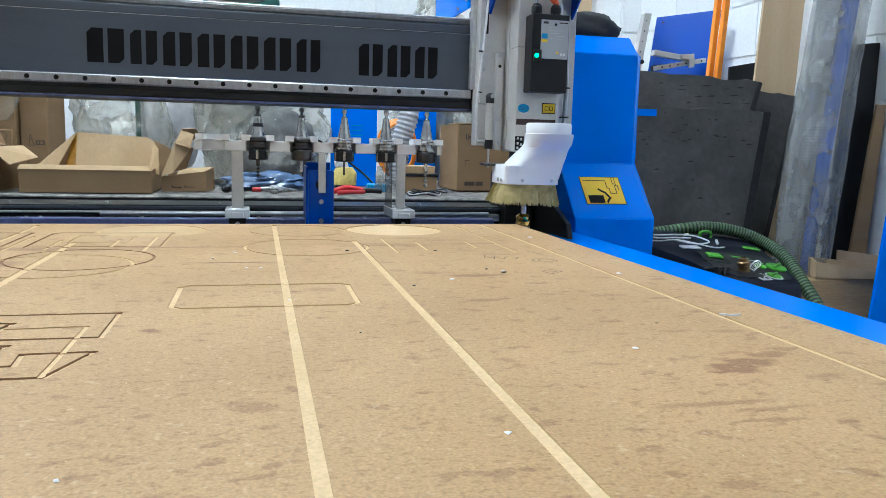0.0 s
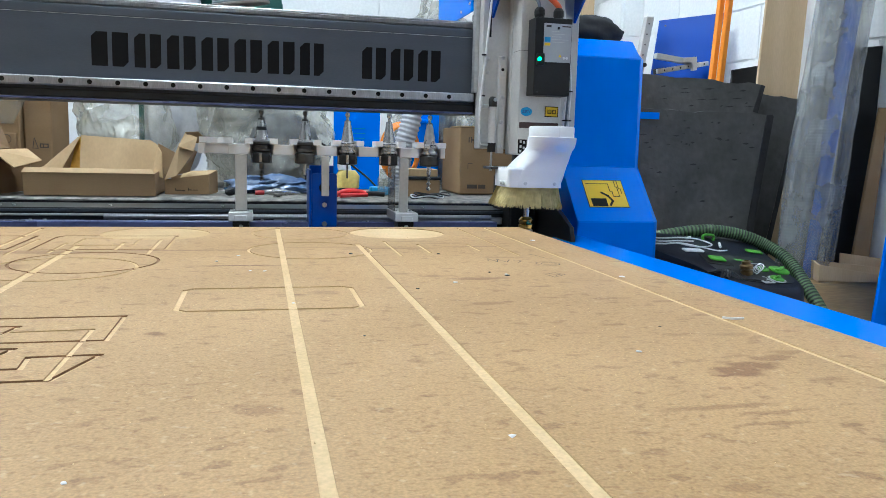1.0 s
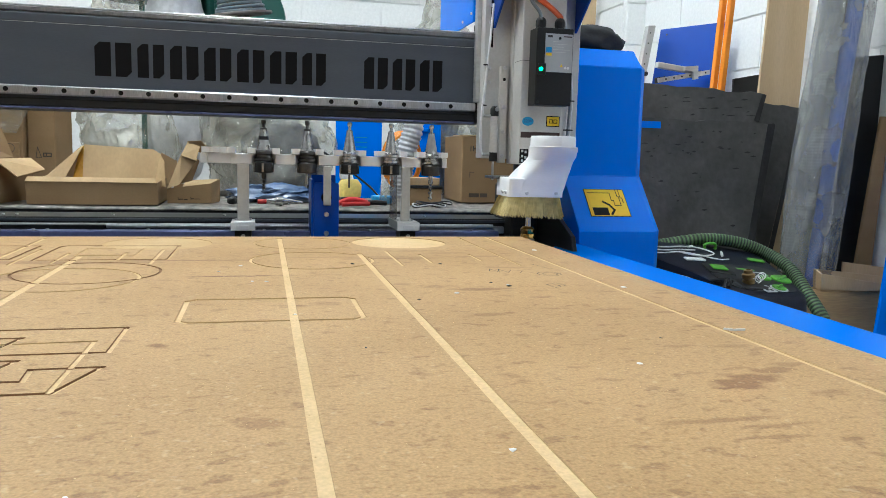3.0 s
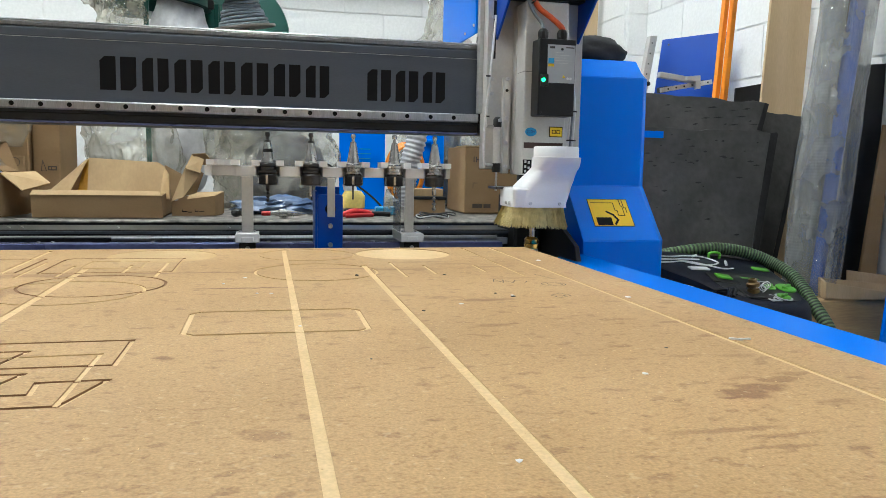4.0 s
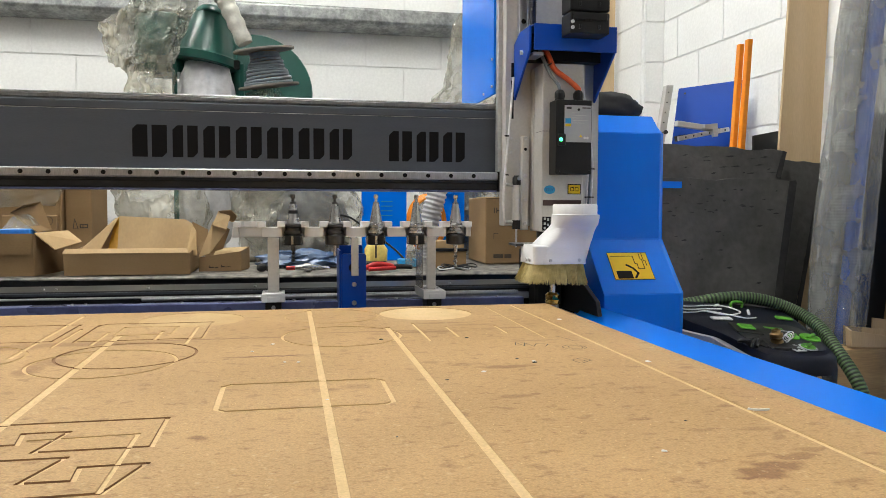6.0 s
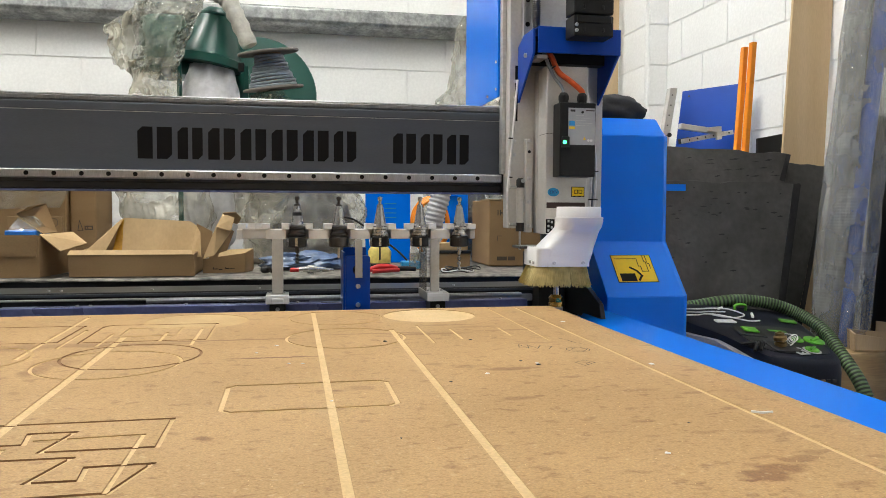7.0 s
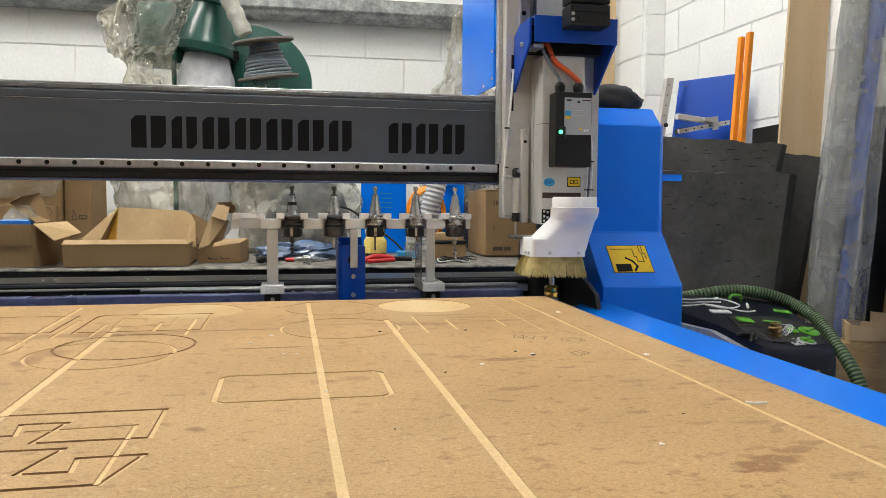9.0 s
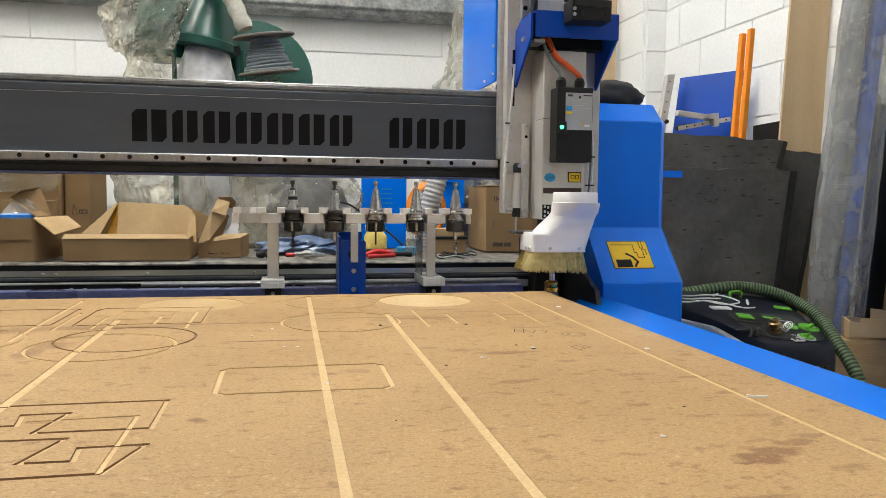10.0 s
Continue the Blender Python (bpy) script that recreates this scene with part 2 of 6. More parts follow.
FOAM = surf("dark_foam_board", (0.105, 0.100, 0.094), (0.066, 0.063, 0.060), scale=5, rough=0.9, spec=0.2, bump=0.5, fine=45, grain=0.12, bdist=0.003)
FOAMEDGE = surf("foam_cut_edge", (0.028, 0.027, 0.027), (0.02, 0.02, 0.02), scale=20, rough=0.95, bump=0.4)
ORANGE = surf("orange_plastic", (0.86, 0.29, 0.008), (0.80, 0.25, 0.008), scale=5, rough=0.4, bump=0.03, grain=0.04)
PLANK = surf("pale_board", (0.56, 0.41, 0.24), (0.51, 0.365, 0.205), scale=2.5, rough=0.7, bump=0.08, fine=80, grain=0.06, stretch=(6, 6, 0.5))
TIMBER = surf("timber", (0.54, 0.37, 0.18), (0.44, 0.29, 0.135), scale=4, rough=0.65, bump=0.15, fine=50, stretch=(0.6, 6, 6))
YELLOW = surf("yellow_vinyl", (0.86, 0.60, 0.01), (0.82, 0.56, 0.01), rough=0.4, bump=0, grain=0.02)
BRISTLE = surf("straw_bristle", (0.60, 0.49, 0.20), (0.45, 0.36, 0.13), scale=60, rough=0.55, bump=0.1)
GREEN = surf("dark_green_enamel", (0.002, 0.062, 0.045), (0.002, 0.055, 0.04), scale=4, rough=0.36, bump=0.03, grain=0.04)
LIME = surf("bright_green_plastic", (0.10, 0.36, 0.025), (0.09, 0.31, 0.025), rough=0.4, bump=0.03)
VACBODY = surf("charcoal_plastic", (0.008, 0.010, 0.018), (0.012, 0.014, 0.023), spec=0.12, scale=6, rough=0.42, bump=0.12, fine=260, grain=0.15)
VACTUB = surf("pale_grey_plastic", (0.42, 0.43, 0.42), (0.36, 0.37, 0.36), rough=0.55, bump=0.05)
HOSEG = surf("green_grey_hose", (0.085, 0.15, 0.055), (0.07, 0.12, 0.045), scale=10, rough=0.5)
HOSED = surf("dark_hose_groove", (0.02, 0.03, 0.018), rough=0.6)
CLOTH = surf("white_filter_cloth", (0.78, 0.78, 0.80), (0.70, 0.70, 0.72), scale=10, rough=0.85, bump=0.3, fine=40)
BLACKCLOTH = surf("black_fabric", (0.012, 0.012, 0.014), (0.02, 0.02, 0.022), scale=10, rough=0.8, bump=0.4)
GREYCABLE = surf("grey_cable", (0.17, 0.20, 0.225), (0.14, 0.165, 0.19), scale=30, rough=0.45)
GREYPAD = surf("grey_packing_sheet", (0.24, 0.22, 0.19), (0.09, 0.085, 0.075), scale=30, rough=0.8, bump=0.5, fine=50)
WHITE = surf("white_plastic", (0.80, 0.80, 0.80), rough=0.4, bump=0.03)
LABELGREY = surf("grey_label", (0.42, 0.43, 0.44), (0.38, 0.39, 0.40), rough=0.35, bump=0, grain=0.03)
RED = surf("red_plastic", (0.50, 0.02, 0.02), rough=0.4)
REDCABLE = surf("orange_red_cable", (0.60, 0.09, 0.02), (0.52, 0.075, 0.018), rough=0.4)
SKYBLUE = surf("light_blue_label", (0.02, 0.30, 0.62), rough=0.4, bump=0)
GOLD = surf("gold_metal", (0.80, 0.52, 0.16), (0.70, 0.42, 0.10), scale=40, rough=0.2, metal=1.0)
MAROON = surf("dark_maroon_label", (0.045, 0.018, 0.015), rough=0.4, bump=0)
BROWNTAPE = surf("brown_tape", (0.55, 0.30, 0.04), (0.46, 0.24, 0.03), rough=0.2, coat=0.4)
VIOLET = surf("blue_violet_strip", (0.15, 0.17, 0.36), (0.12, 0.14, 0.32), scale=6, rough=0.28, metal=0.3, bump=0.03)
WRAP = film("bubble_wrap", (0.34, 0.34, 0.33), clear=0.50, rough=0.07, bump=0.5, scale=9, milky=0.2)
THINWRAP = film("thin_bubble_wrap", (0.42, 0.42, 0.37), clear=0.62, rough=0.07, bump=0.5, scale=8, milky=0.35)
CLEARFILM = film("clear_film", (0.44, 0.42, 0.36), clear=0.72, rough=0.08, bump=1.0, scale=9, milky=0.5)
MILKFILM = film("milky_film", (0.60, 0.57, 0.47), clear=0.66, rough=0.12, bump=1.0, scale=8, milky=0.5)
HOSEWHITE = surf("grey_flexible_duct", (0.48, 0.48, 0.49), (0.40, 0.40, 0.41), rough=0.5)
GREENLED = glow("green_indicator", (0.05, 1.0, 0.22), 6.0)


# ---- mesh helpers ----
INV = {}


def thing(name, base, label, category, group="", kind=""):
    ob = new(name)
    ob.location = base
    ob.empty_display_size = 0.05
    INV[ob] = Matrix.Translation(base).inverted()
    return tagged(ob, label, category, group, kind)


def mesh_of(name, bm, mats, smooth=False):
    me = bpy.data.meshes.new(name)
    bmesh.ops.recalc_face_normals(bm, faces=bm.faces[:])
    bm.to_mesh(me)
    bm.free()
    for m in mats if isinstance(mats, (list, tuple)) else [mats]:
        me.materials.append(m)
    if smooth:
        me.shade_smooth()
        me.set_sharp_from_angle(angle=radians(38))
    return me


def part(name, bm, mats, parent=None, label="", smooth=False):
    """One mesh object, modelled in world places, under a thing or a part."""
    ob = new(name, mesh_of(name, bm, mats, smooth))
    if parent is not None:
        ob.parent = parent
        if parent in INV:
            ob.matrix_parent_inverse = INV[parent]
    if label:
        ob["label"] = label
    return ob


def solo(name, bm, mats, label, category, group="", kind="", smooth=False):
    return tagged(part(name, bm, mats, None, "", smooth), label, category, group, kind)


def box(x0, x1, y0, y1, z0, z1, bevel=0.0, bm=None, segs=1, m=None):
    own = bm is None or bevel > 0
    t = bmesh.new() if own else bm
    vs = [t.verts.new((x, y, z)) for x in (x0, x1) for y in (y0, y1) for z in (z0, z1)]
    for f in ((0, 1, 3, 2), (4, 6, 7, 5), (0, 4, 5, 1), (2, 3, 7, 6), (0, 2, 6, 4), (1, 5, 7, 3)):
        t.faces.new([vs[i] for i in f])
    if bevel > 0:
        bmesh.ops.bevel(t, geom=t.edges[:], offset=bevel, segments=segs, affect="EDGES", profile=0.6)
    if m is not None:
        bmesh.ops.transform(t, matrix=m, verts=t.verts[:])
    return join(bm, t) if own and bm is not None else t


def join(bm, t):
    me = bpy.data.meshes.new("tmp")
    t.to_mesh(me)
    t.free()
    bm.from_mesh(me)
    bpy.data.meshes.remove(me)
    return bm


def prism(pts, axis, a, b, bevel=0.0, bm=None):
    """A flat outline pushed from a to b along an axis; the outline's two numbers are the other axes in order."""
    t = bmesh.new()
    put = {"x": lambda p, c: (c, p[0], p[1]), "y": lambda p, c: (p[0], c, p[1]), "z": lambda p, c: (p[0], p[1], c)}[axis]
    lo, hi = [t.verts.new(put(p, a)) for p in pts], [t.verts.new(put(p, b)) for p in pts]
    t.faces.new(lo), t.faces.new(hi)
    for i in range(len(pts)):
        j = (i + 1) % len(pts)
        t.faces.new((lo[i], lo[j], hi[j], hi[i]))
    if bevel > 0:
        bmesh.ops.bevel(t, geom=t.edges[:], offset=bevel, segments=1, affect="EDGES")
    return join(bm, t) if bm is not None else t


def lathe(profile, centre, axis=(0, 0, 1), seg=24, bm=None):
    """A turned body: radius and height along the axis, closed at both ends."""
    t = bmesh.new()
    q = Vector((0, 0, 1)).rotation_difference(Vector(axis).normalized()).to_matrix()
    c = Vector(centre)
    rings = []
    for r, h in profile:
        rings.append([t.verts.new(c + q @ Vector((max(r, 1e-4) * math.cos(2 * math.pi * i / seg), max(r, 1e-4) * math.sin(2 * math.pi * i / seg), h))) for i in range(seg)])
    for r0, r1 in zip(rings, rings[1:]):
        for i in range(seg):
            j = (i + 1) % seg
            t.faces.new((r0[i], r0[j], r1[j], r1[i]))
    t.faces.new(rings[0]), t.faces.new(rings[-1])
    return join(bm, t) if bm is not None else t


def rod(p0, p1, r, r1=None, seg=14, bm=None):
    d = Vector(p1) - Vector(p0)
    return lathe([(r, 0), (r if r1 is None else r1, d.length)], p0, d, seg, bm)


def smooth_path(pts, steps=8):
    """Catmull-Rom through the points."""
    P = [Vector(p) for p in pts]
    P = [2 * P[0] - P[1]] + P + [2 * P[-1] - P[-2]]
    out = []
    for i in range(1, len(P) - 2):
        for s in range(steps):
            t = s / steps
            a, b, c, d = P[i - 1], P[i], P[i + 1], P[i + 2]
            out.append(0.5 * (2 * b + (c - a) * t + (2 * a - 5 * b + 4 * c - d) * t * t + (3 * b - a - 3 * c + d) * t ** 3))
    return out + [P[-2]]


def tube(path, r, seg=10, bm=None, radii=None, stripes=None):
    t = bmesh.new()
    rings, up = [], Vector((0.3, 0.2, 1)).normalized()
    for i, p in enumerate(path):
        d = (path[min(i + 1, len(path) - 1)] - path[max(i - 1, 0)]).normalized()
        u = d.cross(up).normalized()
        v = d.cross(u).normalized()
        up = u.cross(d) if abs(d.dot(up)) > 0.95 else up
        rr = radii(i) if radii else r
        rings.append([t.verts.new(p + rr * (math.cos(2 * math.pi * k / seg) * u + math.sin(2 * math.pi * k / seg) * v)) for k in range(seg)])
    for i, (a, b) in enumerate(zip(rings, rings[1:])):
        for k in range(seg):
            f = t.faces.new((a[k], a[(k + 1) % seg], b[(k + 1) % seg], b[k]))
            f.smooth = True
            if stripes:
                f.material_index = stripes(i)
    t.faces.new(rings[0]), t.faces.new(rings[-1])
    return join(bm, t) if bm is not None else t


def text_mesh(body, size, m, depth=0.0003):
    cu = bpy.data.curves.new("writing", "FONT")
    cu.body, cu.size, cu.extrude, cu.align_x, cu.align_y = body, size, depth, "CENTER", "CENTER"
    ob = bpy.data.objects.new("writing", cu)
    scene.collection.objects.link(ob)
    bpy.context.view_layer.update()
    me = bpy.data.meshes.new_from_object(ob.evaluated_get(bpy.context.evaluated_depsgraph_get()))
    bpy.data.objects.remove(ob)
    t = bmesh.new()
    t.from_mesh(me)
    bpy.data.meshes.remove(me)
    bmesh.ops.transform(t, matrix=m, verts=t.verts[:])
    return t


def screw(name, p, axis, r, parent, mat=None, label=""):
    """A socket screw: head with a hollow."""
    t = lathe([(r, 0), (r, r * 0.7), (r * 0.85, r * 0.9), (r * 0.5, r * 0.9), (r * 0.45, r * 0.45), (0.0, r * 0.45)], p, axis, 12)
    return part(name, t, mat or STEEL, parent, label, True)


# ---- setting ----
XR, YB, XL, YF, HC = 2.10, 4.40, -3.6, -3.4, 4.0
floor = solo("floor", box(XL - 0.2, XR + 0.2, YF - 0.2, YB + 0.2, -0.15, 0.0), CONCRETE, "grey worn concrete workshop floor", "floor", kind="structure")
ceiling = solo("ceiling", box(XL - 0.2, XR + 0.2, YF - 0.2, YB + 0.2, HC, HC + 0.1), CEIL, "unseen sheet ceiling of the workshop, darkened to cut bounce", "ceiling", kind="structure")
wall_north = solo("wall_north", box(XL - 0.2, XR + 0.2, YB + 0.006, YB + 0.2, 0, HC), WALL, "white painted concrete block wall", "wall", kind="structure")
wall_east = solo("wall_east", box(XR + 0.006, XR + 0.2, YF, YB + 0.004, 0, HC), WALL, "white painted concrete block wall", "wall", kind="structure")
wall_west = solo("wall_west", box(XL - 0.2, XL, YF, YB + 0.004, 0, HC), DIMWALL, "unseen block wall behind the camera side, kept dark to cut bounce", "wall", kind="structure")
wall_south = solo("wall_south", box(XL - 0.2, XR + 0.2, YF - 0.2, YF, 0, HC), DIMWALL, "unseen block wall behind the camera side, kept dark to cut bounce", "wall", kind="structure")
pier = solo("pier", box(1.981, XR + 0.003, 3.916, YB + 0.003, 0, HC), WALL, "white painted block pier in the corner", "wall", kind="structure")
# galvanised rail along the back wall
girder = solo("girder", prism([(4.245, 2.103), (4.235, 2.118), (4.235, 2.178), (4.245, 2.192), (4.385, 2.192), (4.385, 2.10), (4.378, 2.074), (4.365, 2.072), (4.27, 2.092)], "x", XL, 1.60, 0.003),
              GALV, "galvanised steel channel along the block wall", "steel rail", kind="structure")
for gx in (-2.4, -0.4, 1.5):
    part("bracket", box(gx - 0.03, gx + 0.03, 4.386, 4.402, 2.09, 2.17), GALV, girder)

# ---- the machine: bed ----
ZB = 0.85
bed = thing("machine_bed", (0, 0.3, 0), "blue and black steel bed frame of the router", "machine bed")
part("side_beam", prism([(0.605, -1.2), (0.825, -1.2), (0.825, 1.83), (0.80, 1.83), (0.69, 1.615), (0.605, 1.50)], "z", 0.50, 0.81, 0.003), BLUE, bed, "glossy blue powder-coated side cover")
part("leg", box(0.62, 0.80, -1.1, -0.9, 0, 0.50, 0.004), BLACKMETAL, bed)
part("leg", box(0.62, 0.80, 1.3, 1.5, 0, 0.50, 0.004), BLACKMETAL, bed)
part("leg", box(-1.6, -1.4, -1.1, -0.9, 0, 0.80, 0.004), BLACKMETAL, bed)
part("leg", box(-1.6, -1.4, 1.3, 1.5, 0, 0.80, 0.004), BLACKMETAL, bed)
part("bed_plate", box(-1.62, 0.604, -1.25, 1.585, 0.80, 0.8315, 0.002), BLACKMETAL, bed)
part("end_strip", box(-0.67, 0.62, 1.803, 1.842, 0.74, 0.838, 0.002), VIOLET, bed, "blue-violet strip behind the board")
part("end_plate", box(-1.62, 0.604, 1.59, 1.80, 0.74, 0.8185, 0.002), BLACKMETAL, bed)
part("linear_rod", rod((-0.35, 1.862, 0.8445), (0.62, 1.862, 0.8445), 0.0062), STEEL, bed, "bright steel rod")
part("linear_rod", rod((-1.62, 1.885, 0.846), (0.62, 1.885, 0.846), 0.003), PALEALU, bed, "bright steel rod")
part("rear_beam", prism([(1.90, 0.70), (1.90, 0.858), (1.905, 0.862), (2.05, 0.862), (2.05, 0.70)], "x", -1.62, 0.80, 0.0015), BLACKMETAL, bed, "black rear cross beam")
part("edge_trim", box(-1.62, 0.80, 1.894, 1.8995, 0.852, 0.859, 0.001), BEAM, bed)
part("cover_strip", box(0.05, 0.66, 1.885, 1.8995, 0.824, 0.842, 0.001), ALU, bed)
for i, sx in enumerate((-0.50, -0.47, -0.25, 0.02, 0.28, 0.55)):
    screw("screw", (sx, 1.82, 0.838), (0, 0, 1), 0.004, bed)
    screw("screw", (sx - 0.1, 1.95, 0.862), (0, 0, 1), 0.004, bed)
part("angle_plate", prism([(1.60, 0.80), (1.90, 0.80), (1.90, 0.93), (1.82, 0.93), (1.62, 0.845)], "x", 0.745, 0.757, 0.001), BLACKMETAL, bed, "black angled plate")
part("motor_block", box(0.665, 0.742, 1.84, 2.0, 0.80, 0.96, 0.006), BLACK, bed)
part("end_shelf", box(0.607, 0.74, 1.64, 1.838, 0.76, 0.80, 0.002), BLACKMETAL, bed)

# gold-collared stop beside the bed corner
stop = thing("tool_setter", (0.648, 1.66, 0.80), "gold and chrome tool length sensor beside the bed", "sensor")
part("body", lathe([(0.0172, 0), (0.0172, 0.034), (0.014, 0.036)], (0.648, 1.66, 0.80), seg=24), STEEL, stop, "chrome body", True)
part("collar", lathe([(0.015, 0.036), (0.0180, 0.038), (0.0180, 0.046), (0.0170, 0.048), (0.0180, 0.050), (0.0180, 0.060), (0.012, 0.066)], (0.648, 1.66, 0.80), seg=24), GOLD, stop, "gold collar", True)
part("pin", rod((0.648, 1.66, 0.866), (0.648, 1.66, 0.89), 0.007), GUN, stop, "", True)


# ---- spoilboard with its milled grooves ----
def stroke(pts, w, closed=False):
    """Quads of width w along a polyline."""
    out = []
    n = len(pts)
    for i in range(n if closed else n - 1):
        a, b = Vector(pts[i]), Vector(pts[(i + 1) % n])
        d = (b - a).normalized() * w / 2
        s = Vector((-d.y, d.x))
        out.append([a - d - s, b + d - s, b + d + s, a - d + s])
    return out


def circle(cx, cy, r, n=56):
    return [(cx + r * math.cos(2 * math.pi * i / n), cy + r * math.sin(2 * math.pi * i / n)) for i in range(n)]


def chamfered(x0, x1, y0, y1, c):
    return [(x0 + c, y0), (x1 - c, y0), (x1, y0 + c), (x1, y1 - c), (x1 - c, y1), (x0 + c, y1), (x0, y1 - c), (x0, y0 + c)]


X0B, X1B, Y0B, Y1B = -1.60, 0.60, -1.20, 1.572
GROOVES = []


def groove(polys, depth, mat):
    GROOVES.extend((p, depth, mat) for p in polys)


groove(stroke([(0.0445, -1.1), (0.0502, 1.54)], 0.0095), 0.0012, 1)
groove(stroke([(0.189, -1.1), (0.188, 1.28)], 0.0105), 0.0012, 1)
groove(stroke([(0.512, -1.1), (0.510, 1.56)], 0.0075), 0.001, 1)
groove(stroke([(-0.284, -1.1), (-0.284, 1.27)], 0.012), 0.0012, 1)
groove(stroke([(-0.40, 1.09), (-0.405, 1.54)], 0.008), 0.0012, 1)
groove(stroke([(0.444, 1.12), (0.444, 1.55)], 0.0045), 0.001, 1)
for sx, y0, y1 in ((0.242, 1.13, 1.32), (0.298, 1.16, 1.27), (0.392, 1.18, 1.268)):
    groove(stroke([(sx, y0), (sx, y1)], 0.0055), 0.001, 1)
groove(stroke(chamfered(-0.075, 0.126, 0.730, 0.860, 0.010), 0.0065, True), 0.0014, 1)
groove(stroke(circle(-0.235, 1.09, 0.1005), 0.0045, True), 0.0018, 3)
groove(stroke(circle(-0.257, 1.032, 0.1005), 0.005, True), 0.0012, 1)
groove(stroke(circle(-0.484, 1.10, 0.1005), 0.006, True), 0.0014, 2)
groove(stroke(circle(0.098, 1.205, 0.103), 0.0050, True), 0.0012, 1)
groove(stroke(circle(0.094, 1.45, 0.095), 0.004, True), 0.0008, 2)
groove([circle(0.292, 1.458, 0.098)], 0.0015, 1)
groove([circle(-0.181, 1.448, 0.100)], 0.0006, 2)
# stepped letter-like outlines at the sheet's other side
groove(stroke([(-0.50, 0.718), (-0.122, 0.716), (-0.122, 0.616), (-0.226, 0.617), (-0.211, 0.681), (-0.254, 0.681), (-0.248, 0.644), (-0.50, 0.644)], 0.0055), 0.0020, 1)
groove(stroke([(-0.241, 0.655), (-0.142, 0.660), (-0.143, 0.50)], 0.005), 0.0012, 1)
groove(stroke([(-0.50, 0.600), (-0.192, 0.596), (-0.212, 0.533), (-0.170, 0.532), (-0.173, 0.566), (-0.118, 0.567), (-0.140, 0.498), (-0.50, 0.496)], 0.0055), 0.0020, 1)
groove(stroke([(-0.262, 0.63), (-0.262, 0.42)], 0.005), 0.0012, 1)
groove(stroke([(-0.56, 1.418), (-0.381, 1.416), (-0.381, 1.233), (-0.60, 1.233)], 0.0055), 0.0020, 2)
groove(stroke([(-0.344, 1.22), (-0.344, 1.40), (-0.333, 1.416), (-0.139, 1.416), (-0.139, 1.226), (-0.344, 1.224)], 0.0055), 0.0020, 2)
groove(stroke([(-0.292, 1.276), (-0.292, 1.370), (-0.197, 1.368), (-0.197, 1.28), (-0.292, 1.276)], 0.005), 0.0014, 2)
for sx, y0, y1 in ((-0.366, 1.175, 1.36), (-0.309, 1.186, 1.31), (-0.217, 1.228, 1.31), (-0.160, 1.174, 1.354)):
    groove(stroke([(sx, y0), (sx, y1)], 0.006), 0.0012, 1)


def spoilboard():
    """The sheet's top is cut along every groove; each cell then sinks to its groove's depth and gets walls."""
    from mathutils.geometry import delaunay_2d_cdt
    vs, fs = [Vector((X0B, Y0B)), Vector((X1B, Y0B)), Vector((X1B, Y1B)), Vector((X0B, Y1B))], [[0, 1, 2, 3]]
    for poly, _, _ in GROOVES:
        k = len(vs)
        vs += [Vector(p) for p in poly]
        fs.append(list(range(k, k + len(poly))))
    ov, oe, of, _, _, orig = delaunay_2d_cdt(vs, [], fs, 0, 1e-5, True)
    bm = bmesh.new()
    made = {}

    def vert(i, z):
        key = (i, round(z, 5))
        if key not in made:
            made[key] = bm.verts.new((ov[i].x, ov[i].y, ZB - z))
        return made[key]

    depth, edges = [], {}
    for f, o in zip(of, orig):
        cut = max(((GROOVES[k - 1][1], GROOVES[k - 1][2]) for k in o if k > 0), default=(0.0, 0))
        depth.append(cut[0])
        bm.faces.new([vert(i, cut[0]) for i in f]).material_index = cut[1]
        for a, b in zip(f, f[1:] + f[:1]):
            edges.setdefault((min(a, b), max(a, b)), []).append(len(depth) - 1)
    for (a, b), fl in edges.items():
        if len(fl) == 2 and depth[fl[0]] != depth[fl[1]]:
            d0, d1 = sorted((depth[fl[0]], depth[fl[1]]))
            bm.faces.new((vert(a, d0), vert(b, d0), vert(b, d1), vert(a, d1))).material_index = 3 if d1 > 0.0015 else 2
        elif len(fl) == 1:
            d = depth[fl[0]]
            bm.faces.new((vert(a, d), vert(b, d), vert(b, 0.018), vert(a, 0.018)))
    return bm


bmesh_board = spoilboard()
solo("spoilboard", bmesh_board, [MDF, CUT, OLDCUT, DARKCUT], "stained brown MDF spoilboard with milled grooves and circles", "board")


def pencil(polys, name, label):
    t = bmesh.new()
    for p in polys:
        lo = [t.verts.new((x, y, ZB + 0.0004)) for x, y in p]
        t.faces.new(lo)
    return solo(name, t, DECAL, label, "pencil mark", kind="structure")


pencil(stroke([(0.371, 1.06), (0.378, 1.085), (0.384, 1.05), (0.392, 1.08), (0.398, 1.045), (0.41, 1.07), (0.427, 1.06), (0.416, 1.04)], 0.0013)
       + stroke(circle(0.460, 1.026, 0.019, 24), 0.0013, True) + stroke(circle(0.462, 1.026, 0.012, 20), 0.0013, True)
       + stroke([(0.418, 0.928), (0.438, 0.941), (0.447, 0.922), (0.423, 0.903)], 0.0013, True) + stroke([(0.44, 0.925), (0.43, 0.915)], 0.0013)
       + stroke([(0.467, 1.135), (0.472, 1.12), (0.480, 1.083), (0.488, 1.08)], 0.0013), "pencil_mark", "dark pencil scribbles and rings on the board")
rng = random.Random(4)


